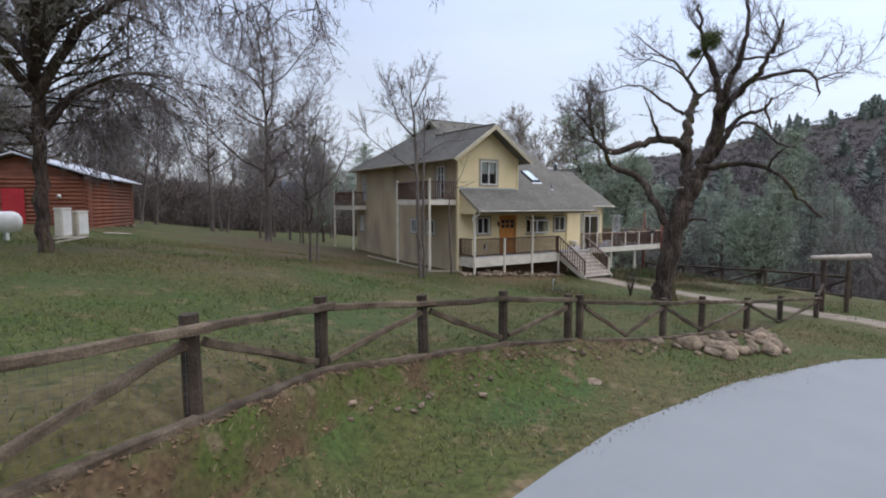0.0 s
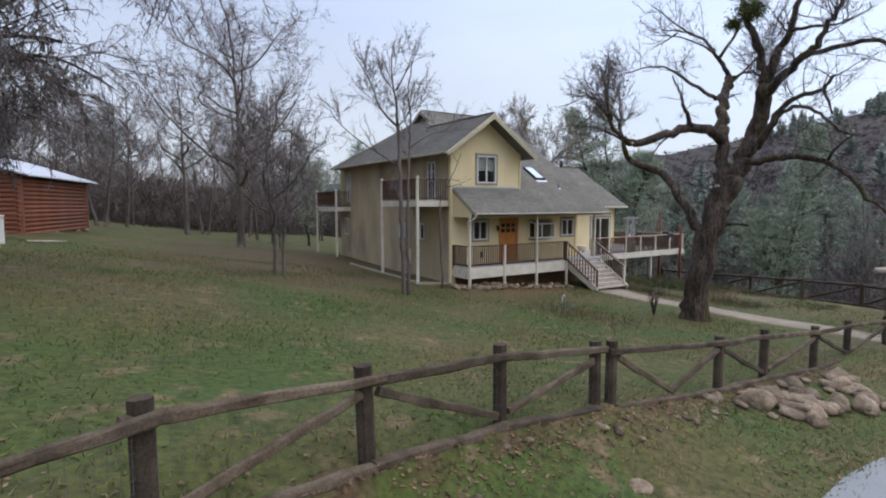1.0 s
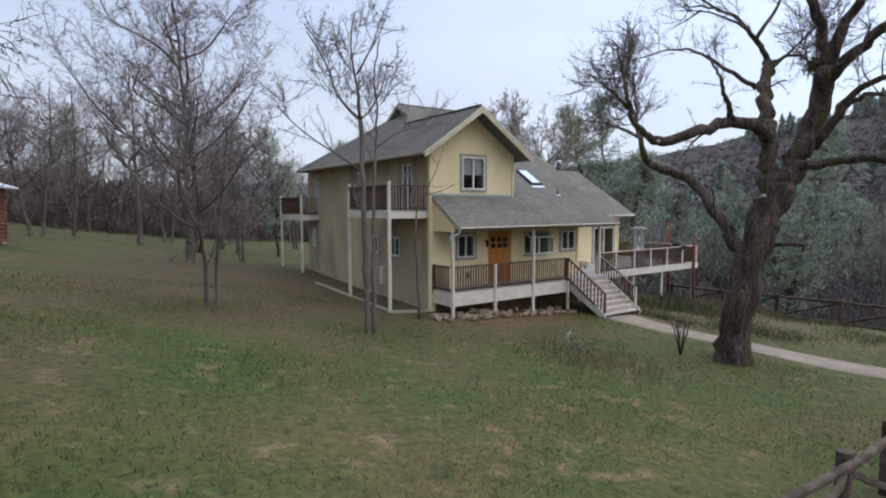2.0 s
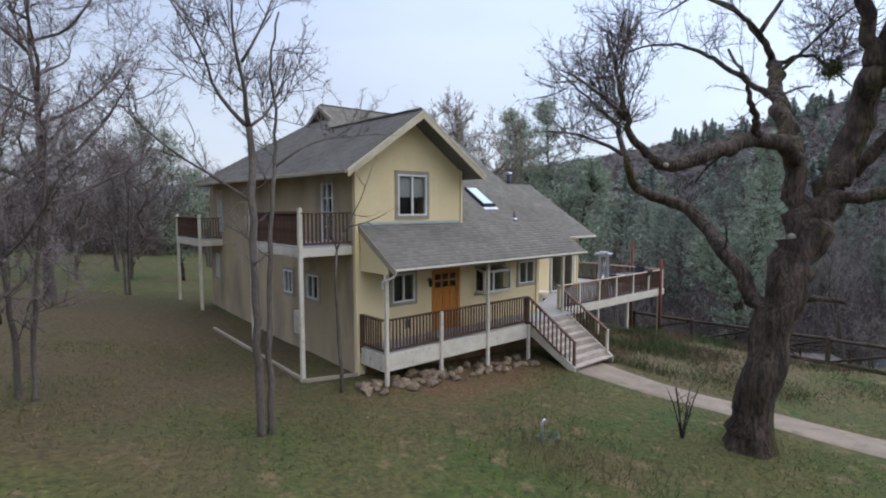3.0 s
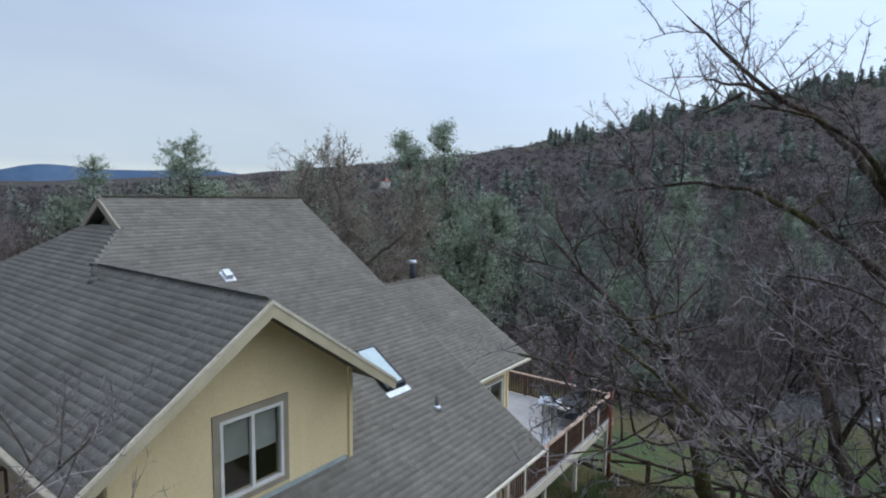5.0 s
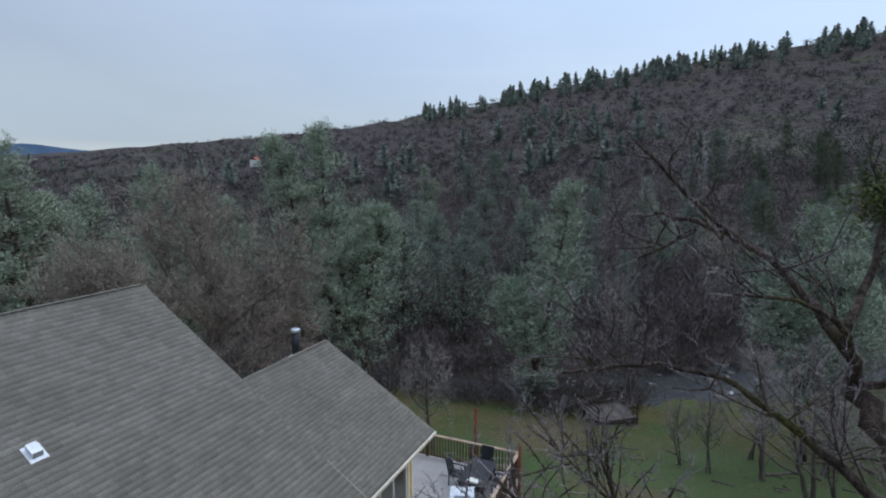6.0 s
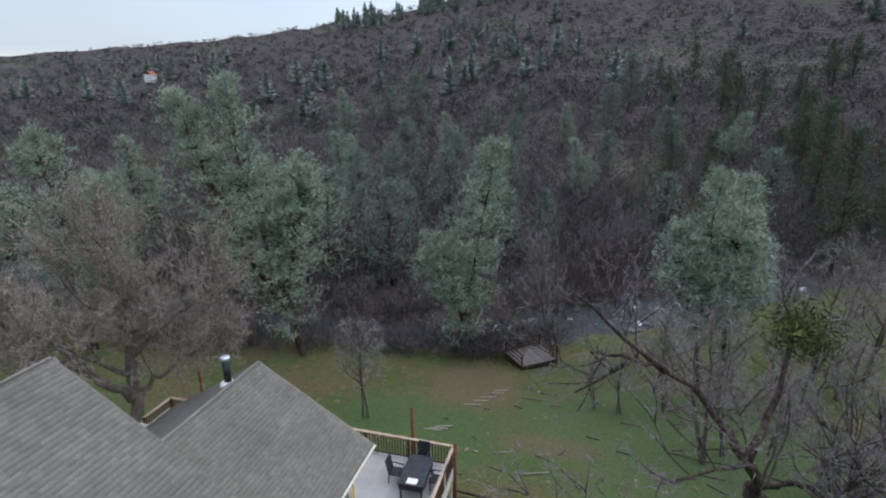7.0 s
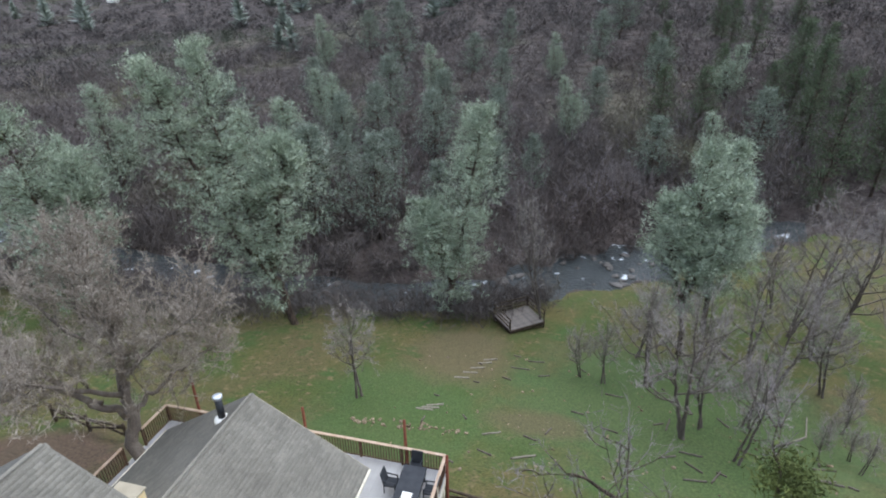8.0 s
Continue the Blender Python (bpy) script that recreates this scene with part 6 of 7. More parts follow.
def lawn_wood(seed):
    """Dense brown leafless wood closing the lawn, and low scrub at its foot."""
    rng = np.random.default_rng(seed)
    n = 1150
    y = 47 + 46 * rng.uniform(0, 1, n) ** 0.8
    x = rng.uniform(-62, 26, n)
    h = rng.uniform(2.5, 9.5, n)
    k = 170
    b, hh = np.repeat(np.stack([x, y, gz(x, y) - 0.2], 1), k, 0), np.repeat(h, k)
    p = b + rng.normal(size=b.shape) * (hh * 0.2)[:, None] * np.array((1, 1, 0)) + np.array((0, 0, 1)) * (rng.uniform(0, 0.7, len(b)) * hh)[:, None]
    d = unit(rng.normal(size=b.shape) * 0.55 + np.array((0, 0, 0.8)))
    tri = slivers(rng, p, d, hh * rng.uniform(0.15, 0.4, len(b)), rng.uniform(0.03, 0.09, len(b)))
    tagged(new("lawn_wood", soup("lawn_wood", tri, 3, M_WOODB)), "dense brown leafless wood at the far edge of the lawn", "woodland", kind="stuff")


lawn_wood(77)


def far_bank(seed):
    """Thickets and thin leafless trees close behind the river."""
    rng = np.random.default_rng(seed)
    n = 1500
    y = rng.uniform(-60, 75, n)
    x = river_mid(y) + 3.6 + rng.uniform(0, 1, n) ** 1.4 * 48
    h = rng.uniform(1.2, 6.5, n)
    k = 80
    b, hh = np.repeat(np.stack([x, y, gz(x, y) - 0.2], 1), k, 0), np.repeat(h, k)
    p = b + rng.normal(size=b.shape) * (hh * 0.16)[:, None] * np.array((1, 1, 0)) + np.array((0, 0, 1)) * (rng.uniform(0, 0.7, len(b)) * hh)[:, None]
    d = unit(rng.normal(size=b.shape) * 0.5 + np.array((0, 0, 0.8)))
    tri = slivers(rng, p, d, hh * rng.uniform(0.15, 0.45, len(b)), rng.uniform(0.03, 0.1, len(b)))
    tagged(new("river_thicket", soup("river_thicket", tri, 3, M_BRUSH)), "grey-brown leafless thicket behind the river", "thicket", kind="stuff")


far_bank(75)
for i in range(46):
    y = rt.uniform(-45, 60)
    x = float(river_mid(y)) + rt.uniform(6, 55)
    put_tree(thin, x, y, rt.uniform(0.7, 1.15), rt.uniform(0, 360))


def near_bank(seed):
    """Dark shrubs along the near bank."""
    rng = np.random.default_rng(seed)
    y = rng.uniform(-1.5, 60, 420)
    x = river_mid(y) - rng.uniform(3.0, 8.0, 420) - np.where(y > 22, rng.uniform(0, 6, 420), 0)
    h = rng.uniform(1.6, 4.6, 420)
    k = 60
    b, hh = np.repeat(np.stack([x, y, gz(x, y) - 0.2], 1), k, 0), np.repeat(h, k)
    p = b + rng.normal(size=b.shape) * (hh * 0.25)[:, None] * np.array((1, 1, 0)) + np.array((0, 0, 1)) * (rng.uniform(0, 0.6, len(b)) * hh)[:, None]
    d = unit(rng.normal(size=b.shape) * 0.6 + np.array((0, 0, 0.8)))
    tri = slivers(rng, p, d, hh * rng.uniform(0.2, 0.55, len(b)), rng.uniform(0.02, 0.06, len(b)))
    tagged(new("bank_shrubs", soup("bank_shrubs", tri, 3, M_BRUSH)), "dark leafless shrubs along the river bank", "shrubs", kind="stuff")


near_bank(74)


def mountains():
    g = G()
    n = 60
    vs, fs = [], []
    for i in range(n):
        az = radians(50 + 60 * i / (n - 1))
        e = 1.95 - 0.85 * min(1.0, max(0.0, (math.degrees(az) - 74) / 6)) + 0.55 * math.exp(-((math.degrees(az) - 61.5) / 2.4) ** 2) + 0.35 * math.exp(-((math.degrees(az) - 72) / 4) ** 2) + 0.25 * math.sin(i * 0.9) * 0.3 + 0.9 * math.exp(-((math.degrees(az) - 85) / 2.5) ** 2)
        d = 3900
        for dist, z in ((d, -300), (d, 10 + d * math.tan(radians(e))), (d + 300, 10 + d * math.tan(radians(e)) - 60)):
            vs.append((dist * math.cos(az), dist * math.sin(az), z))
    for i in range(n - 1):
        for j in range(2):
            o = i * 3 + j
            fs.append((o, o + 3, o + 4, o + 1))
    single("mountain_backdrop", g.add(vs, fs), M_MOUNT, "mountains far off beyond the valley, haze painted in blue", "mountains", "structure", True)


mountains()
# ---- fence, gate, rocks ----
FPOST = [(-20.3, -19.9), (-18.3, -18.25), (-16.31, -16.65), (-14.27, -15.05), (-12.05, -14.42), (-9.87, -14.09), (-7.75, -13.95), (-7.35, -13.93), (-3.77, -13.77), (-1.6, -13.62), (1.4, -13.46), (4.54, -13.1), (7.62, -13.1)]
FTOP = [2.98, 2.84, 2.62, 2.39, 2.12, 1.96, 1.68, 1.62, 1.17, 1.0, 0.66, 0.38, 0.14]
fence = thing("rail_fence", "weathered dark log fence with diagonal braces and a ground log", "fence")
rf = np.random.default_rng(8)


def log(p, q, r, mat_=None, n=7, bow=0.009):
    p, q = np.array(p, float), np.array(q, float)
    t = np.linspace(0, 1, 6)[:, None]
    pts = p + (q - p) * t
    pts[1:-1] += rf.normal(size=(4, 3)) * bow
    return G().tube(pts, r * (1 + rf.normal(size=6) * 0.04) * np.linspace(1.06, 0.94, 6), n)


def hewn(p, q, w, h):
    """A rough-hewn rail: squarish section, uneven along its length."""
    p, q = np.array(p, float), np.array(q, float)
    d = unit(q - p)
    r = unit(np.cross(d, (0, 0, 1)))
    u = np.cross(r, d)
    vs, m = [], 7
    for i in range(m):
        c = p + (q - p) * i / (m - 1) + rf.normal(size=3) * 0.008
        k = 1 + rf.normal() * 0.05
        for a, b in ((-0.36, -0.5), (0.36, -0.5), (0.5, -0.3), (0.5, 0.32), (0.36, 0.5), (-0.36, 0.5), (-0.5, 0.32), (-0.5, -0.3)):
            vs.append(c + r * a * w * k + u * b * h * k + rf.normal(size=3) * 0.004)
    fs = [(i * 8 + j, i * 8 + (j + 1) % 8, i * 8 + 8 + (j + 1) % 8, i * 8 + 8 + j) for i in range(m - 1) for j in range(8)]
    return G().add(vs, fs + [tuple(range(7, -1, -1)), tuple(range((m - 1) * 8, m * 8))])


for i, ((x, y), zt) in enumerate(zip(FPOST, FTOP)):
    part("post", G().beam((x, y, min(gh(x, y), zt - 1.15) - 0.2), (x + rf.normal() * 0.02, y, zt), 0.19, 0.17, ch=0.3), M_FENCE, fence)
for i in range(len(FPOST) - 1):
    if i == 6:
        continue
    (x0, y0), (x1, y1), a, b = FPOST[i], FPOST[i + 1], FTOP[i], FTOP[i + 1]
    part("top_rail", hewn((x0 - 0.15, y0 - 0.1, a - 0.15), (x1 + 0.15, y1 - 0.1, b - 0.15), 0.085, 0.1), M_HEWN, fence)
    part("ground_log", hewn((x0, y0 - 0.14, a - 1.12), (x1, y1 - 0.14, b - 1.12), 0.13, 0.12), M_HEWN, fence)
    if i == 7:
        xm, ym, zm = (x0 + x1) / 2, (y0 + y1) / 2, (a + b) / 2
        part("brace", hewn((x0 + 0.1, y0 - 0.05, a - 0.28), (xm, ym - 0.05, zm - 1.0), 0.07, 0.1), M_HEWN, fence)
        part("brace", hewn((xm, ym - 0.05, zm - 1.0), (x1 - 0.1, y1 - 0.05, b - 0.25), 0.07, 0.1), M_HEWN, fence)
    elif i % 2 == 1:
        part("brace", hewn((x0 + 0.1, y0 - 0.05, a - 0.98), (x1 - 0.1, y1 - 0.05, b - 0.3), 0.07, 0.1), M_HEWN, fence)
    else:
        part("brace", hewn((x0 + 0.1, y0 - 0.05, a - 0.3), (x1 - 0.1, y1 - 0.05, b - 0.98), 0.07, 0.1), M_HEWN, fence)
M_WIRE = mat("galvanised_wire", (0.12, 0.12, 0.12), (0.18, 0.18, 0.18), 5, 0.6, 0, 10, 0.1, metal=0.5)
wire = []
for i in range(len(FPOST) - 1):
    (x0, y0), (x1, y1), a, b = FPOST[i], FPOST[i + 1], FTOP[i], FTOP[i + 1]
    n = max(2, int(math.hypot(x1 - x0, y1 - y0) / 0.1))
    for k in range(n):
        t = k / n
        x, y, z = x0 + (x1 - x0) * t, y0 + (y1 - y0) * t - 0.02, a + (b - a) * t
        wire.append([(x - 0.0015, y, z - 1.05), (x + 0.0015, y, z - 1.05), (x + 0.0015, y, z - 0.2), (x - 0.0015, y, z - 0.2)])
    for k in range(9):
        z = 0.2 + k * 0.105
        wire.append([(x0, y0 - 0.022, a - z - 0.0015), (x1, y1 - 0.022, b - z - 0.0015), (x1, y1 - 0.022, b - z + 0.0015), (x0, y0 - 0.022, a - z + 0.0015)])
tagged(part("wire_mesh", soup("wire_mesh", np.array(wire), 4, M_WIRE), None, fence, "thin wire mesh"), kind="stuff")

gate = thing("gate_arbor", "rough timber gateway of two posts under a pale beam", "gate")
ga, gb = (10.3, -13.2), (9.4, -12.6)
for x, y in (ga, gb):
    part("post", G().beam((x, y, gh(x, y) - 0.2), (x, y, 1.4), 0.18, 0.18, ch=0.3), M_FENCE, gate)
part("beam", log((ga[0] + 0.75, ga[1] - 0.49, 1.57), (gb[0] - 0.45, gb[1] + 0.3, 1.5), 0.11), M_STEP, gate, "bleached pole", smooth=True)
part("rail", log((7.62, -13.1, 0.0), (9.4, -12.6, 0.35), 0.07), M_FENCE, gate, smooth=True)
part("rail", log((10.3, -13.2, 0.3), (14.6, -11.8, -0.3), 0.07), M_FENCE, gate, smooth=True)
part("rail", log((10.3, -13.2, 0.1), (14.6, -11.8, -1.2), 0.06), M_FENCE, gate, smooth=True)
part("post", G().beam((14.6, -11.8, gh(14.6, -11.8) - 0.2), (14.6, -11.8, -0.1), 0.18, 0.18, ch=0.3), M_FENCE, gate)

LOWF = [(14.6, -11.8), (16.6, -9.4), (17.3, -6.5), (17.7, -3.6), (18.1, -0.6), (18.6, 2.8)]
low = thing("lower_fence", "weathered log fence with braces on the slope below the house", "fence")
for x, y in LOWF:
    part("post", G().beam((x, y, gh(x, y) - 0.2), (x, y, gh(x, y) + 1.15), 0.17, 0.17, ch=0.3), M_FENCE, low)
for (x0, y0), (x1, y1) in zip(LOWF, LOWF[1:]):
    part("top_rail", log((x0, y0, gh(x0, y0) + 1.05), (x1, y1, gh(x1, y1) + 1.05), 0.07), M_FENCE, low, smooth=True)
    part("brace", log((x0, y0, gh(x0, y0) + 1.0), (x1, y1, gh(x1, y1) + 0.1), 0.055), M_FENCE, low, smooth=True)
    part("ground_log", log((x0, y0, gh(x0, y0) + 0.08), (x1, y1, gh(x1, y1) + 0.08), 0.08), M_FENCE, low, smooth=True)


def rock_mesh(seed):
    rng = np.random.default_rng(seed)
    bm = bmesh.new()
    bmesh.ops.create_icosphere(bm, subdivisions=2, radius=0.5)
    ax = rng.uniform(0.55, 1.15, 3)
    o = rng.uniform(0, 50, 3)
    for v in bm.verts:
        n = noise.noise(v.co * 2.2 + Vector(o)) * 0.5 + noise.noise(v.co * 4 + Vector(o)) * 0.22
        v.co = Vector((v.co.x * ax[0], v.co.y * ax[1], v.co.z * ax[2] * 0.75)) * (1 + n)
    me = bpy.data.meshes.new("stone")
    bm.to_mesh(me)
    bm.free()
    me.shade_smooth()
    me.materials.append(M_ROCK)
    return me


ROCKS = [rock_mesh(100 + i) for i in range(7)]
WETROCKS = [rock_mesh(120 + i) for i in range(7)]
for me in WETROCKS:
    me.materials[0] = M_WETROCK


def stone(x, y, s, label="rounded tan field stone lying on the ground", group="field stones", sink=0.12, flat=1.0):
    o = tagged(new("stone", ROCKS[rf.integers(7)]), label, "stone", group)
    o.matrix_basis = Matrix.Translation((x, y, gh(x, y) + s * (0.28 - sink) * flat)) @ Euler((rf.uniform(-0.2, 0.2), rf.uniform(-0.2, 0.2), rf.uniform(0, 6.28))).to_matrix().to_4x4() @ Matrix.Diagonal((s, s, s * flat, 1))
    return o


for i in range(46):
    t = rf.uniform(0, 1)
    stone(-4.2 + 5.0 * t + rf.normal() * 0.3, -14.0 - rf.uniform(0.15, 1.9) * (0.35 + 0.65 * math.sin(math.pi * min(1, t * 1.1))), rf.uniform(0.2, 0.62), "rounded tan boulder in the heap below the fence", "boulders below the fence")
stone(-8.55, -15.4, 0.34, "flat pale stone sunk in the grass", flat=0.3)
for i in range(30):
    t = rf.uniform(0, 1)
    stone(-15 + 11 * t, -14.3 - 0.9 * (1 - t) * (t < 0.4) - rf.uniform(0.05, 0.5), rf.uniform(0.08, 0.2), "small stone along the foot of the fence", "stones along the fence")
for i in range(90):
    x = -0.9 + 7.1 * rf.uniform(0, 1) ** 1.4
    stone(x, rf.uniform(-0.6, 0.5), rf.uniform(0.18, 0.44), "rounded tan stone under the porch edge", "stones under the porch")
for i in range(60):
    a = rf.uniform(0, 1)
    stone(24.6 + rf.normal() * 0.25 + a * 0.7, 8.5 - 7 * a, rf.uniform(0.1, 0.28), "stone in the loose row across the meadow", "stone row")
for i in range(110):
    stone(rf.uniform(20.5, 37), rf.uniform(-19, 7), rf.uniform(0.07, 0.24), "scattered stone in the meadow grass", "meadow stones")
for i in range(60):
    y = rf.uniform(-14, 30)
    x = float(river_mid(y)) + rf.normal() * 3.0
    o = tagged(new("river_boulder", WETROCKS[rf.integers(7)]), "wet boulder standing in the river", "boulder", "river boulders")
    s = rf.uniform(0.4, 1.6)
    o.matrix_basis = Matrix.Translation((x, y, WATER + 0.02 * s)) @ Euler((0, 0, rf.uniform(0, 6.28))).to_matrix().to_4x4() @ Matrix.Diagonal((s, s, s * 0.6, 1))

# ---- cabin and what stands by it ----
cab = thing("log_cabin", "low red-brown log cabin with a pale metal roof and red door", "cabin", (-16.84, 10.3, 2.5), turn=math.degrees(math.atan2(8.36, 2.44)))
CL, CD, CH = 8.7, 6.0, 2.6
n_log = 13
lm = G().tube([(-0.1, 0, 0), (CL + 0.1, 0, 0)], [0.11, 0.11], 8).mesh("wall_log", M_LOG, True)
ls = G().tube([(0, -0.1, 0), (0, CD + 0.1, 0)], [0.11, 0.11], 8).mesh("wall_log", M_LOG, True)
for i in range(n_log):
    z = 0.1 + i * 0.2
    for me, loc in ((lm, (0, 0, z)), (lm, (0, CD, z)), (ls, (0, 0, z + 0.1)), (ls, (CL, 0, z + 0.1))):
        o = new("wall_log", me)
        o.parent, o.location = cab, loc
part("wall_core", G().box(0.02, CL - 0.02, 0.02, CD - 0.02, -0.3, CH), M_LOG, cab)
for s in (0, 1):
    y0, y1 = (-0.55, CD / 2) if s == 0 else (CD + 0.55, CD / 2)
    part("roof", G().prism([(-0.5, y0, CH + 0.05), (CL + 0.5, y0, CH + 0.05), (CL + 0.5, y1, CH + 1.2), (-0.5, y1, CH + 1.2)], (0, 0, 0.07)), M_TIN, cab, "pale metal roof")
for x in (0.02, CL - 0.1):
    part("gable", G().prism([(x, 0, CH), (x, CD, CH), (x, CD / 2, CH + 1.13)], (0.08, 0, 0)), M_LOG, cab)
part("door", G().beam((-0.15, 3.2, 0.05), (-0.15, 3.2, 2.1), 0.06, 0.95, (0, 1, 0)), M_RED, cab, "red painted door")
part("door_frame", G().beam((-0.13, 3.2, 2.15), (-0.13, 3.2, 2.25), 0.08, 1.1, (0, 1, 0)), M_LOG, cab)
for i in range(6):
    part("foundation_stone", G().add(*(lambda me: ([tuple(Vector((0.7 + i * 1.5, -0.05, -0.05)) + v.co * 0.4) for v in me.vertices], [tuple(p.vertices) for p in me.polygons]))(ROCKS[i])), M_ROCK, cab)
tank = thing("propane_tank", "white horizontal propane tank on short legs", "tank", (-20.1, 2.3, gh(-20.1, 2.3) - 0.12), turn=15)
part("vessel", G().tube([(-1.1, 0, 0.75), (-1.08, 0, 0.75), (-1.0, 0, 0.75), (-0.85, 0, 0.75), (0.85, 0, 0.75), (1.0, 0, 0.75), (1.08, 0, 0.75), (1.1, 0, 0.75)], [0.02, 0.18, 0.32, 0.4, 0.4, 0.32, 0.18, 0.02], 20), M_WHITE, tank, smooth=True)
part("dome", G().tube([(0, 0, 1.1), (0, 0, 1.22), (0, 0, 1.3)], [0.2, 0.19, 0.08], 12), M_WHITE, tank, smooth=True)
for x in (-0.6, 0.6):
    part("leg", G().box(x - 0.05, x + 0.05, -0.25, 0.25, -0.1, 0.4), M_WHITE, tank)
for x, y, w, h in ((-17.85, 4.75, 0.55, 1.15), (-17.3, 5.3, 0.62, 1.0)):
    b = thing("utility_cabinet", "pale metal utility cabinet by the cabin corner", "cabinet", (x, y, gh(x, y) - 0.02), group="utility cabinets", turn=48)
    part("body", G().beam((0, 0, 0), (0, 0, h), w, w * 0.7), M_CREAM, b)
    part("lid", G().beam((0, 0, h), (0, 0, h + 0.05), w + 0.05, w * 0.7 + 0.05), M_WHITE, b)
    part("door", G().box(-w * 0.4, w * 0.4, -w * 0.37, -w * 0.35, 0.08, h - 0.08), M_WHITE, b)
for p, q, r in (((-18.0, 0.8), (-17.1, 3.9), 0.045), ((-18.2, 3.2), (-17.0, 4.3), 0.04), ((-16.4, 6.4), (-15.2, 8.2), 0.05)):
    single("pale_pole", G().tube([(*p, gh(*p) + r), (*q, gh(*q) + r)], [r, r * 0.8], 8), M_STEP, "bleached pole lying in the grass by the cabin", "pole", group="poles by the cabin", smooth=True)
part("wall_lamp", G().tube([(-0.14, 1.2, 1.75), (-0.3, 1.2, 1.72), (-0.34, 1.2, 1.66)], [0.05, 0.1, 0.11], 10), M_WHITE, cab, "white flood lamp", smooth=True)

# ---- things on the deck ----
table = thing("patio_table", "rectangular dark patio table covered with black cloth", "table", (16.4, 2.0, FLOOR), turn=2)
part("tabletop", G().beam((-0.85, 0, 0.73), (0.85, 0, 0.73), 1.0, 0.05, ch=0.3), M_BLACK, table)
part("apron", G().box(-0.8, 0.8, -0.46, 0.46, 0.45, 0.705), M_BLACK, table)
for sx_ in (-0.75, 0.75):
    for sy_ in (-0.4, 0.4):
        part("leg", G().beam((sx_, sy_, 0), (sx_, sy_, 0.5), 0.06, 0.06), M_BLACK, table)


def patio_chair(x, y, turn):
    c = thing("patio_chair", "black patio chair with sloping back", "chair", (x, y, FLOOR), "chairs round the patio table", turn=turn)
    part("seat", G().beam((-0.24, 0, 0.42), (0.24, 0, 0.42), 0.5, 0.05, ch=0.3), M_BLACK, c)
    part("backrest", G().beam((0, 0.24, 0.44), (0, 0.36, 1.02), 0.5, 0.045, (0, 1, 0), ch=0.3), M_BLACK, c)
    for s in (-0.22, 0.22):
        part("leg", G().beam((s, -0.22, 0), (s, -0.22, 0.62), 0.035, 0.035), M_BLACK, c)
        part("leg", G().beam((s, 0.26, 0), (s, 0.24, 0.44), 0.035, 0.035), M_BLACK, c)
        part("armrest", G().beam((s, -0.24, 0.63), (s, 0.28, 0.66), 0.05, 0.03), M_BLACK, c)


patio_chair(16.5, 2.85, 0)
patio_chair(16.5, 1.2, 180)
patio_chair(17.45, 2.1, -90)
box = thing("tray", "small bright tray lying on the patio table", "tray", (15.75, 1.95, FLOOR + 0.757))
part("base", G().box(-0.16, 0.16, -0.2, 0.2, 0, 0.02), M_WHITE, box)
part("rim", G().box(-0.16, -0.14, -0.2, 0.2, 0.02, 0.06), M_WHITE, box)
heater = thing("patio_heater", "tall steel patio heater with slatted sides and a flat square hood", "heater", (13.0, 1.25, FLOOR), turn=20)
part("base", G().prism([(-0.25, -0.25, 0.02), (0.25, -0.25, 0.02), (0.25, 0.25, 0.02), (-0.25, 0.25, 0.02)], (0, 0, 0.62)), M_STEEL, heater)
for x, y in ((-1, -1), (1, -1), (1, 1), (-1, 1)):
    part("corner_post", G().beam((0.23 * x, 0.23 * y, 0), (0.17 * x, 0.17 * y, 2.02), 0.045, 0.045), M_STEEL, heater)
for k in range(4):
    c, d = Vector((math.cos(k * math.pi / 2), math.sin(k * math.pi / 2), 0)), Vector((-math.sin(k * math.pi / 2), math.cos(k * math.pi / 2), 0))
    for j in (-0.6, -0.2, 0.2, 0.6):
        part("guard_bar", G().beam(c * 0.21 + d * 0.21 * j + Vector((0, 0, 0.66)), c * 0.17 + d * 0.17 * j + Vector((0, 0, 1.98)), 0.018, 0.018), M_STEEL, heater)
    part("guard_rail", G().beam(c * 0.175 - d * 0.175 + Vector((0, 0, 1.95)), c * 0.175 + d * 0.175 + Vector((0, 0, 1.95)), 0.03, 0.06), M_STEEL, heater)
part("flame_tube", G().tube([(0, 0, 0.6), (0, 0, 1.95)], [0.07, 0.07], 12), M_GLASS, heater, smooth=True)
part("hood", G().prism([(-0.36, -0.36, 2.02), (0.36, -0.36, 2.02), (0.36, 0.36, 2.02), (-0.36, 0.36, 2.02)], (0, 0, 0.05)), M_STEEL, heater)
part("hood_cap", G().prism([(-0.2, -0.2, 2.07), (0.2, -0.2, 2.07), (0.2, 0.2, 2.07), (-0.2, 0.2, 2.07)], (0, 0, 0.06)), M_STEEL, heater)
tub = thing("washtub", "small galvanised tub on the porch by the wall", "tub", (10.4, 2.7, FLOOR))
part("body", G().tube([(0, 0, 0.12), (0, 0, 0.14), (0, 0, 0.4), (0, 0, 0.41)], [0.2, 0.24, 0.32, 0.3], 16), M_CREAM, tub, smooth=True)
for a in range(3):
    part("leg", G().beam((0.18 * math.cos(a * 2.1), 0.18 * math.sin(a * 2.1), 0), (0.16 * math.cos(a * 2.1), 0.16 * math.sin(a * 2.1), 0.15), 0.04, 0.04), M_DARKMETAL, tub)
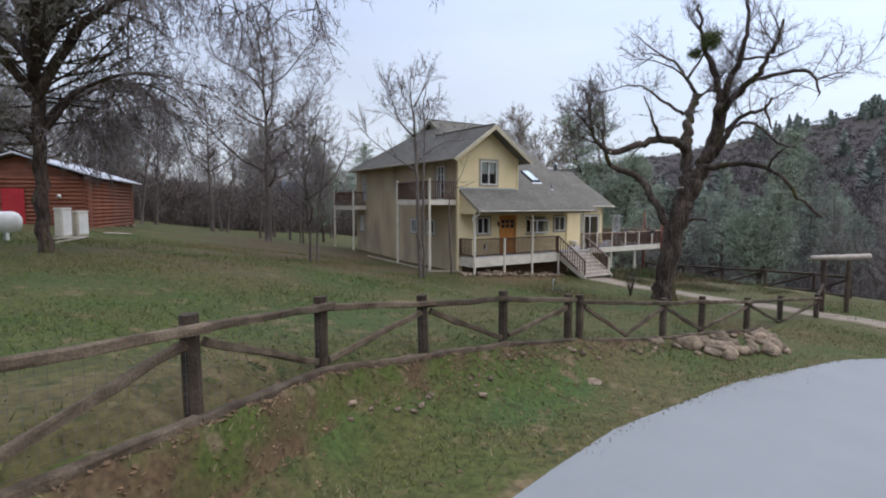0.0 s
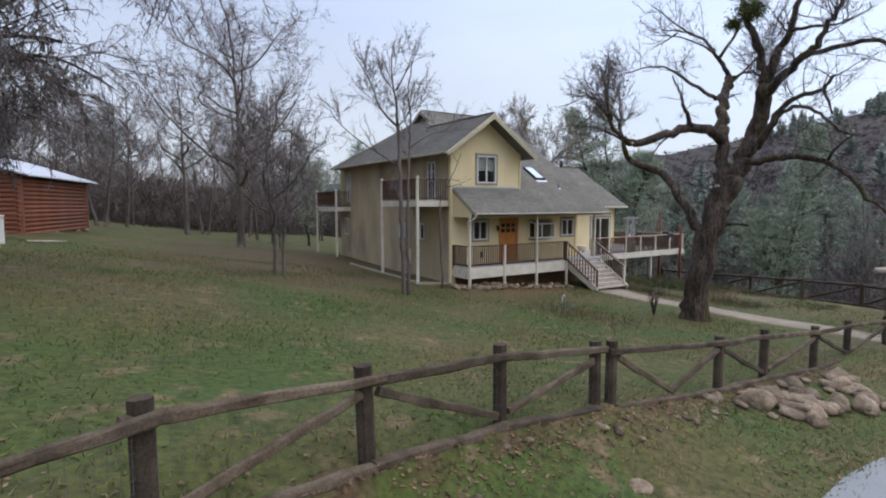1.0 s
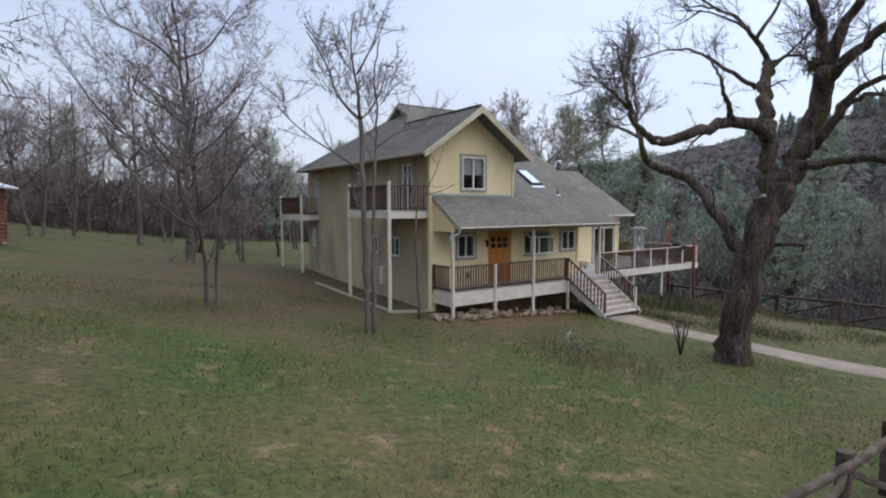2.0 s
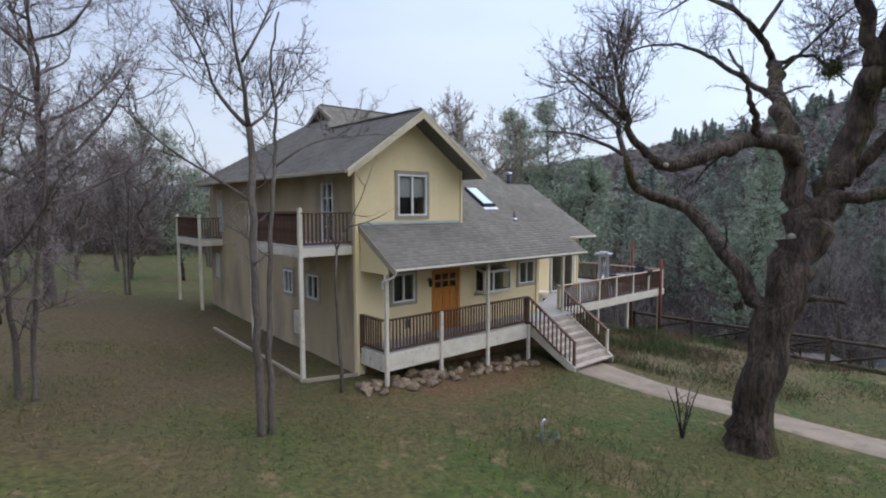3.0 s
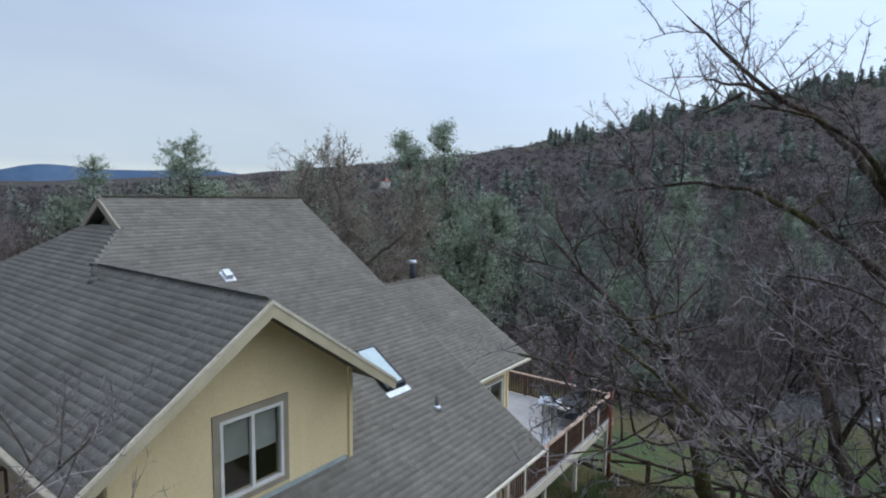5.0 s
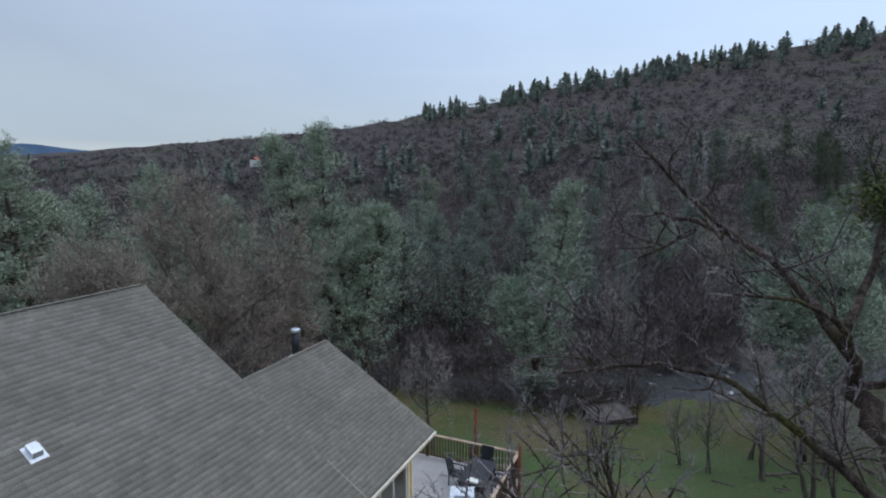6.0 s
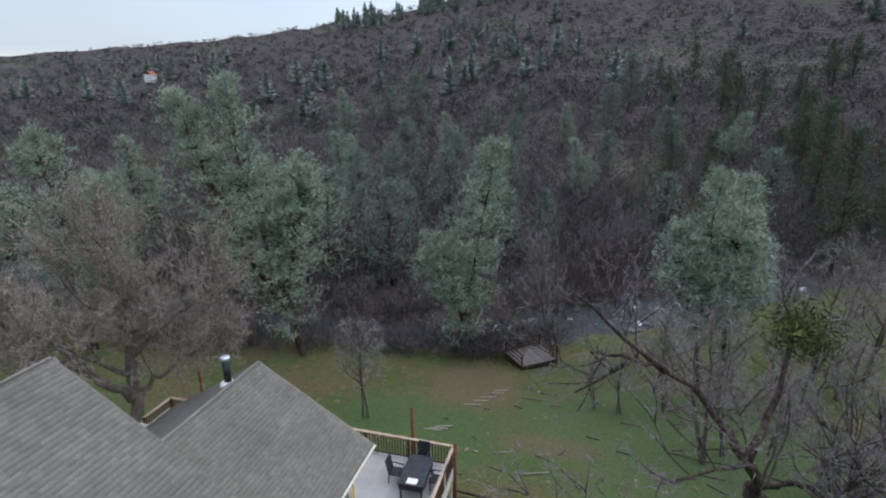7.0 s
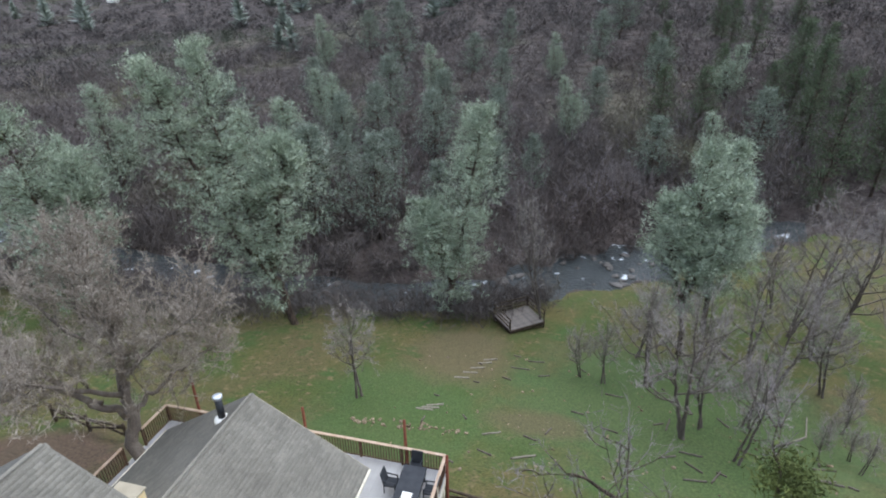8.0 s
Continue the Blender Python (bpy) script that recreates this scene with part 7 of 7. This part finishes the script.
for x, y, top in ((DX + 0.12, 2.7, 3.35), (DX + 0.12, 7.4, 3.1), (DX + 0.12, 12.9, 3.8), (DX - 0.6, 0.7, 2.55)):
    tp = thing("tall_pole", "tall rust-red wooden pole standing at the deck edge", "pole", (x, y, gh(x, y)), "poles round the deck")
    part("shaft", G().tube([(0, 0, -0.3), (0, 0, 1.5), (0.01, 0, top - gh(x, y))], [0.085, 0.075, 0.06], 8), M_POLE, tp, smooth=True)

# ---- garden and meadow ----
yard = thing("rail_fence", "old dark rail fence with crossed braces behind the deck", "fence")
for (x, y), (u, v) in (((18.3, 18.2), (18.5, 20.8)), ((18.5, 20.8), (18.8, 23.5))):
    za, zb = gh(x, y), gh(u, v)
    for p, q in ((0.95, 0.9), (0.35, 0.9), (0.9, 0.3)):
        part("rail", log((x, y, za + p), (u, v, zb + q), 0.06), M_FENCE, yard, smooth=True)
for x, y in ((18.3, 18.2), (18.5, 20.8), (18.8, 23.5)):
    part("post", log((x, y, gh(x, y) - 0.3), (x + 0.02, y, gh(x, y) + 1.15), 0.09), M_FENCE, yard, smooth=True)
M_BOARDG = mat("grey_weathered_board", (0.10, 0.085, 0.075), (0.17, 0.145, 0.125), 3, 0.85, 0.2, 40, 0.2, rand=0.15)
pen = thing("river_platform", "small grey timber platform with a low railing by the river", "platform", (43.6, 0.45, gh(43.2, 0.45) + 0.2), turn=-52)
pen.scale = (1.12, 1.12, 1.12)
deck_boards(pen, -1.6, 1.6, -1.3, 1.3, 0.35, board=M_BOARDG)
for s in (-1.3, 1.3):
    part("rim_board", G().beam((-1.6, s, 0.2), (1.6, s, 0.2), 0.06, 0.26), M_FENCE, pen)
for s in (-1.6, 1.6):
    part("rim_board", G().beam((s, -1.3, 0.2), (s, 1.3, 0.2), 0.06, 0.26), M_FENCE, pen)
    for t in (-1.25, 1.25):
        part("post", G().beam((s * 0.98, t, -0.9), (s * 0.98, t, 1.35), 0.1, 0.1), M_FENCE, pen)
for p, q in (((-1.57, -1.25), (-1.57, 1.25)), ((-1.57, 1.25), (1.57, 1.25)), ((1.57, 1.25), (1.57, -1.25))):
    for z in (0.6, 0.92, 1.3):
        part("rail", G().beam((*p, z), (*q, z), 0.07, 0.09), M_FENCE, pen)
M_STEPD = mat("grey_weathered_timber", (0.17, 0.145, 0.11), (0.24, 0.205, 0.16), 3, 0.85, 0.2, 40, 0.2)
hyd = thing("garden_tap", "small metal standpipe with a dull hose on the lawn", "tap", (0.8, -5.0, gh(0.8, -5.0)))
part("pipe", G().tube([(0, 0, -0.1), (0, 0, 0.55), (0.08, 0, 0.6), (0.14, 0, 0.52)], [0.025, 0.025, 0.025, 0.02], 8), M_STEEL, hyd, smooth=True)
part("handle", G().beam((-0.06, 0, 0.66), (0.06, 0, 0.66), 0.02, 0.02), M_DARKMETAL, hyd)
M_HOSE = mat("dull_green_hose", (0.05, 0.09, 0.06), (0.08, 0.12, 0.08), 3, 0.5, 0, 10, 0.1)
part("hose", G().tube([(0.35 + 0.3 * math.cos(a * 0.5), 0.1 + 0.22 * math.sin(a * 0.5), 0.03 + 0.004 * a) for a in range(26)], [0.014] * 26, 5), M_HOSE, hyd, smooth=True)
bare_tree("garden_shrub", "small leafless shrub with upright stems beside the oak", (4.3, -6.6, gh(4.3, -6.6)), [([(0, 0, -0.1), (0.1 * math.cos(a), 0.1 * math.sin(a), 0.5), (0.35 * math.cos(a), 0.35 * math.sin(a), 1.2 + 0.3 * math.sin(a * 3))], 0.03, 0.01, 1.0) for a in range(6)], 51, branches=2, blen=0.4, depth=0, levels=2, kids=2, tw=0.01)
for x, y in ((32.2, 3.3), (33.2, 2.87), (34.1, 2.49), (35.1, 2.1), (35.8, 1.78), (27.1, 4.6), (27.4, 4.3), (27.8, 4.1)):
    s = tagged(new("garden_step", G().beam((0, -0.55, 0.03), (0, 0.55, 0.03), 0.12, 0.08).mesh("garden_step", M_STEPD)), "pale timber step set in the meadow slope", "step", "meadow steps")
    s.matrix_basis = pose(x, y, gh(x, y) - 0.01, 0, 0, 12 + rf.uniform(-8, 8))
for i in range(44):
    x, y = rf.uniform(21, 38), rf.uniform(-18, 5)
    a = rf.uniform(0, 6.28)
    ln = rf.uniform(0.3, 1.5)
    o = single("fallen_branch", log((x, y, gh(x, y) + 0.05), (x + ln * math.cos(a), y + ln * math.sin(a), gh(x + ln * math.cos(a), y + ln * math.sin(a)) + 0.05), 0.05), M_BARKG, "fallen grey branch in the meadow grass", "branch", group="fallen branches", smooth=True)


for (x, y), (u, v), q in (((25.4, 0.6), (26.0, -0.4), 0.05), ((23.5, -1.3), (24.2, -2.6), 0.06), ((41.6, -16.9), (44.6, -15.8), 0.12), ((29.3, -16.5), (30.8, -18.3), 0.06), ((30.8, -18.3), (33.4, -19.3), 0.05), ((36.0, -9.6), (38.4, -12.0), 0.09)):
    single("fallen_branch", log((x, y, gh(x, y) + q * 0.7), (u, v, gh(u, v) + q * 0.7), q), M_STEPD if q < 0.07 else M_BARKG, "bleached fallen pole lying in the meadow", "branch", group="fallen branches", smooth=True)
hx, hy = 302.0, 275.8
cot = thing("far_cottage", "small white cottage with a red roof far up the valley", "house", (hx, hy, gh(hx, hy) + 2.9), turn=20)
cot.scale = (0.72, 0.72, 0.72)
part("wall", G().box(-5, 5, -3.5, 3.5, -4, 3), M_WHITE, cot)
M_REDROOF = mat("red_roof", (0.35, 0.08, 0.05), (0.42, 0.1, 0.06), 1, 0.8, 0.1, 5, 0.1)
for s in (1, -1):
    part("roof", G().prism([(-5.4, s * 4, 2.8), (5.4, s * 4, 2.8), (5.4, 0, 5.4), (-5.4, 0, 5.4)], (0, 0, 0.25)), M_REDROOF, cot)
for x in (-2.5, 0.5, 3):
    part("window", G().box(x - 0.6, x + 0.6, -3.56, -3.48, 0.4, 1.8), M_GLASS, cot)


def berm(x, y):
    """Height of the soil heaped against the ground log, over and under which the lawn passes."""
    px_, py_ = np.array([p[0] for p in FPOST]), np.array([p[1] for p in FPOST])
    c = np.interp(x, (px_[1:] + px_[:-1]) / 2, np.cos(np.arctan2(np.diff(py_), np.diff(px_))))
    q = (y - np.interp(x, px_, py_)) * c
    top = np.interp(x, px_, FTOP) - 1.145
    z = top - np.maximum(0, -0.25 - q) * 3.4 - np.maximum(0, q - 0.1) * 0.55
    g = gz(x, y)
    wave = 0.07 * np.sin(x * 3.1) + 0.05 * np.sin(x * 7.3 + 1)
    strip = (q > -0.5 + wave) & (q < -0.02 + wave)
    return np.maximum(np.minimum(z, g + 0.6) + 0.02 * np.sin(x * 9 + q * 7), np.where(strip, g + 0.018, g - 0.05))


def lawn(seed):
    """Short grass and dead leaves near the camera's way."""
    rng = np.random.default_rng(seed)
    n = 330000
    x, y = rng.uniform(-26, 14, n), rng.uniform(-17.6, 8, n)
    ok = ~((x > -2) & (y > 0.9)) & ~((abs(x - 7.4) < 0.95) & (y < -1.6)) & (rng.uniform(0, 1, n) < 0.5 + 0.5 * np.sin(x * 0.7 + 1) * np.sin(y * 0.9))
    x, y = x[ok], y[ok]
    z = gz(x, y)
    p = np.stack([x, y, z - 0.01], 1)
    d = unit(rng.normal(size=p.shape) * 0.75 + np.array((0, 0, 0.6)))
    tri = slivers(rng, p, d, rng.uniform(0.05, 0.15, len(x)), np.full(len(x), 0.015))
    tagged(new("grass", soup("grass", tri, 3, M_GRASSB)), "short damp winter grass on the lawn", "grass", kind="stuff")
    m = 14000
    x, y = rng.uniform(-17, 12, m), rng.uniform(-17.5, 9, m)
    near = rng.uniform(0, 1, m) < 0.15 + 0.6 * np.exp(-((y + 14.4 + 0.05 * x) / 0.6) ** 2)
    x, y = x[near], y[near]
    ex = rng.uniform(-18.5, 2, 2600)
    ey = np.interp(ex, [p[0] for p in FPOST], [p[1] for p in FPOST]) - np.abs(rng.normal(size=2600)) * 0.35 - 0.1
    vx, vy = rng.uniform(-16, 1, 2600), rng.uniform(-18.3, -14.4, 2600)
    on = (np.sin(vx * 1.1) + np.sin(vy * 1.7 + vx * 0.4) + rng.normal(size=2600) * 0.5) > 0.2
    x, y = np.concatenate([x, ex, vx[on]]), np.concatenate([y, ey, vy[on]])
    c = np.stack([x, y, np.maximum(gz(x, y), berm(x, y)) + 0.015], 1)
    a = rng.uniform(0, 6.28, len(x))
    s = rng.uniform(0.02, 0.05, len(x))
    u = np.stack([np.cos(a), np.sin(a), rng.normal(size=len(x)) * 0.3], 1) * s[:, None]
    v = np.stack([-np.sin(a), np.cos(a), rng.normal(size=len(x)) * 0.3], 1) * (s * 0.6)[:, None]
    quad = np.stack([c - u, c - v, c + u, c + v], 1)
    tagged(new("fallen_leaves", soup("fallen_leaves", quad, 4, M_LEAF)), "brown fallen oak leaves scattered over the grass", "leaves", kind="stuff")


lawn(81)


def bank_litter(seed):
    """Dead grass and bare soil below the fence."""
    rng = np.random.default_rng(seed)
    fx_, fy_ = [p[0] for p in FPOST], [p[1] for p in FPOST]
    xs, qs = np.meshgrid(np.linspace(-20.2, 4, 300), np.linspace(-1.5, 1.3, 29), indexing="ij")
    ys = np.interp(xs, fx_, fy_) + qs
    zs = berm(xs, ys)
    heap = G().add(zip(xs.ravel().tolist(), ys.ravel().tolist(), zs.ravel().tolist()), [(i * 29 + j, i * 29 + 29 + j, i * 29 + 30 + j, i * 29 + j + 1) for i in range(299) for j in range(28)])
    single("soil_strip", heap, M_LITTER, "red-brown bare soil along the foot of the fence", "soil", "structure", True)
    n = 16000
    x = rng.uniform(-19, 6, n)
    y = np.interp(x, fx_, fy_) - 0.3 - rng.uniform(0, 1, n) ** 1.3 * 3.6
    ok = (np.sin(x * 1.7 + y) + np.sin(y * 2.3 - x * 0.6) + rng.normal(size=n) * 0.7 > 0.3)
    x, y = x[ok], y[ok]
    p = np.stack([x, y, np.maximum(gz(x, y), berm(x, y)) - 0.01], 1)
    d = unit(rng.normal(size=p.shape) * 0.8 + np.array((0, 0, 0.7)))
    m = mat("dead_grass", (0.17, 0.135, 0.07), (0.27, 0.215, 0.125), 0.8, 0.9, 0, 5, 0.2, island=0.4)
    tri = slivers(rng, p, d, rng.uniform(0.06, 0.17, len(x)), np.full(len(x), 0.013))
    tagged(new("dead_grass", soup("dead_grass", tri, 3, m)), "tan dead grass on the bank below the fence", "grass", kind="stuff")


bank_litter(84)


def dry_weeds(seed):
    """Tangled dry grass below the deck and beside the path."""
    rng = np.random.default_rng(seed)
    n = 46000
    x, y = rng.uniform(8.5, 18, n), rng.uniform(-9.5, 1.0, n)
    ok = (np.sin(x * 1.3 + 0.5) * np.sin(y * 0.9 + 1) + rng.normal(size=n) * 0.45 + 0.12 * (y + 5) > 0.1) & (x - 8.6 > 0.08 * (-y))
    x, y = x[ok], y[ok]
    p = np.stack([x, y, gz(x, y) - 0.02], 1)
    d = unit(rng.normal(size=p.shape) * 0.55 + np.array((0, 0, 0.8)))
    tri = slivers(rng, p, d, rng.uniform(0.12, 0.6, len(x)) ** 1.2 * (0.6 + 0.5 * (y > -4)), np.full(len(x), 0.016))
    # a straggling patch round the standpipe
    ux, uy = 0.9 + rng.normal(size=1500) * 0.9, -6.0 + rng.normal(size=1500) * 1.5
    up_ = np.stack([ux, uy, gz(ux, uy) - 0.02], 1)
    tri = np.concatenate([tri, slivers(rng, up_, unit(rng.normal(size=up_.shape) * 0.5 + np.array((0, 0, 0.8))), rng.uniform(0.1, 0.5, 1500), np.full(1500, 0.01))])
    m = mat("dry_grass", (0.105, 0.078, 0.042), (0.19, 0.14, 0.078), 0.8, 0.9, 0, 5, 0.2, island=0.5, spot=(0.055, 0.078, 0.025), spot_scale=0.5, spot_cut=(0.46, 0.56), more=(((0.075, 0.045, 0.026), 0.8, 0.56, 0.64),))
    tagged(new("dry_weeds", soup("dry_weeds", tri, 3, m)), "tangled tan dry grass below the deck", "weeds", kind="stuff")


dry_weeds(83)


# ---- shingles ----
def rows_in(poly, v):
    """Stretches of u inside a polygon at height v."""
    cuts = []
    for (u0, v0), (u1, v1) in zip(poly, poly[1:] + poly[:1]):
        if (v0 <= v) != (v1 <= v):
            cuts.append(u0 + (u1 - u0) * (v - v0) / (v1 - v0))
    cuts.sort()
    return list(zip(cuts[::2], cuts[1::2]))


TAB = 0.21
TABS = [G().add([(0.003, 0, 0.0), (TAB - 0.003, 0, 0.0), (TAB - 0.003, 0, h), (0.003, 0, h), (TAB - 0.003, 0.2, 0.004), (0.003, 0.2, 0.004)], [(0, 1, 2, 3), (3, 2, 4, 5), (0, 3, 5), (1, 4, 2)]).mesh("shingle", M_SHINGLE, True) for h in (0.008, 0.012, 0.016)]
shingle_rng = np.random.default_rng(91)


def shingles(corners, near=None):
    """Courses of asphalt tabs over a roof plane given by its corners, the first two along the eave."""
    pts = [Vector(p) for p in corners]
    o, u = pts[0], (pts[1] - pts[0]).normalized()
    nrm = u.cross(pts[2] - pts[0]).normalized()
    if nrm.z < 0:
        nrm = -nrm
    v = nrm.cross(u)
    if v.z < 0:
        v, u, o = -v, -u, pts[1]
    poly = [((p - o).dot(u), (p - o).dot(v)) for p in pts]
    top = max(p[1] for p in poly)
    e, k, joined = 0.145, 0, []
    rot = Matrix((u, v, nrm)).transposed().to_4x4()
    while k * e < top:
        for a, b in rows_in(poly, min(k * e + 0.05, top - 0.001)):
            s = a - TAB * (0.5 * (k % 2) + shingle_rng.uniform(0, 0.2))
            while s < b:
                s0, s1 = max(s, a), min(s + TAB, b)
                h = 0.008 + 0.009 * shingle_rng.uniform()
                if s1 - s0 > 0.03:
                    c = o + u * s0 + v * (k * e)
                    if near and near(c) and s1 - s0 > TAB - 0.01:
                        ob = new("shingle", TABS[shingle_rng.integers(3)])
                        ob.parent = roof
                        ob.matrix_basis = Matrix.Translation(c + nrm * 0.002) @ rot
                    else:
                        w = s1 - s0 - 0.006
                        q = [c + nrm * 0.001 + u * 0.003, c + u * (w + 0.003) + nrm * 0.001]
                        t0, t1 = q[0] + nrm * h, q[1] + nrm * h
                        b0, b1 = t0 + v * 0.2 - nrm * (h - 0.004), t1 + v * 0.2 - nrm * (h - 0.004)
                        joined += [q[0], q[1], t1, t0, t0, t1, b1, b0]
                s += TAB
        k += 1
    arr = np.array([tuple(p) for p in joined], np.float32)
    return arr


def shingle_mesh(arr):
    """Tabs as one mesh; front edge and face of a tab share their corners, so that each tab is one island."""
    n = len(arr) // 8
    a = arr.reshape(n, 8, 3)
    vs = a[:, [0, 1, 2, 3, 6, 7]].reshape(-1, 3)
    i = (np.arange(n) * 6)[:, None]
    quads = np.concatenate([i + np.array((0, 1, 2, 3)), i + np.array((3, 2, 4, 5))], 1).reshape(-1)
    me = bpy.data.meshes.new("shingles")
    me.vertices.add(n * 6)
    me.vertices.foreach_set("co", vs.ravel())
    me.loops.add(len(quads))
    me.loops.foreach_set("vertex_index", quads.astype(np.int32))
    me.polygons.add(n * 2)
    me.polygons.foreach_set("loop_start", np.arange(0, n * 8, 4, dtype=np.int32))
    me.update()
    me.validate()
    me.materials.append(M_SHINGLE)
    return me


zl, zr = zleft(LX), zleft(2 * GX - 4.5)
near_gable = lambda c: c.y < 2.15
planes = [
    ([(XR, EAVE_Y, EAVE_Z), (-0.02, EAVE_Y, EAVE_Z), (-0.02, YF, zmain(YF)), (4.1, YF, zmain(YF)), (4.1, yhip(2 * GX - 4.1), zmain(yhip(2 * GX - 4.1))), (GX, yhip(GX), GZ), (XG, yhip(XG), zleft(XG)), (XG, RIDGE_Y, RIDGE_Z), (XR, RIDGE_Y, RIDGE_Z)], None),
    ([(LX, yb, zl), (LX, GY, zl), (GX, GY, GZ), (GX, yhip(GX), GZ), (XG, yhip(XG), zleft(XG)), (XG, 2 * RIDGE_Y - yhip(XG), zleft(XG))], near_gable),
    ([(4.5, GY, zr), (4.5, yhip(2 * GX - 4.5), zr), (GX, yhip(GX), GZ), (GX, GY, GZ)], near_gable),
    ([(LX, yb, zl), (XR, yb, zl), (XR, RIDGE_Y, RIDGE_Z), (XG, RIDGE_Y, RIDGE_Z), (XG, 2 * RIDGE_Y - yhip(XG), zleft(XG))], None),
    ([(8.99, WEY, WEZ), (WRX, WEY, WEZ), (WRX, WRY, WRZ), (8.99, WRY, WRZ)], None),
    ([(WRX, 2 * WRY - WEY, WEZ), (8.99, 2 * WRY - WEY, WEZ), (8.99, WRY, WRZ), (WRX, WRY, WRZ)], None),
]
rest = np.concatenate([shingles(p, f) for p, f in planes])
tagged(part("shingles", shingle_mesh(rest), None, house, "grey asphalt shingles in courses"), kind="stuff")


def ridge_caps(p, q):
    p, q = Vector(p), Vector(q)
    n = max(1, int((q - p).length / 0.2))
    d = (q - p).normalized()
    side = d.cross(Vector((0, 0, 1))).normalized()
    for i in range(n):
        c = p.lerp(q, i / n)
        e = p.lerp(q, (i + 1.25) / n)
        o = part("ridge_cap", G().add([c + side * 0.13 - Vector((0, 0, 0.075)), c + Vector((0, 0, 0.032)), c - side * 0.13 - Vector((0, 0, 0.075)), e + side * 0.13 - Vector((0, 0, 0.088)), e + Vector((0, 0, 0.018)), e - side * 0.13 - Vector((0, 0, 0.088))], [(0, 1, 4, 3), (1, 2, 5, 4), (0, 2, 1)]), M_SHINGLE, roof)


ridge_caps((GX, GY, GZ), (GX, yhip(GX), GZ))
ridge_caps((XG, RIDGE_Y, RIDGE_Z), (XR, RIDGE_Y, RIDGE_Z))
ridge_caps((9.0, WRY, WRZ), (WRX, WRY, WRZ))
ridge_caps((GX, yhip(GX), GZ), (XG, yhip(XG), zleft(XG)))
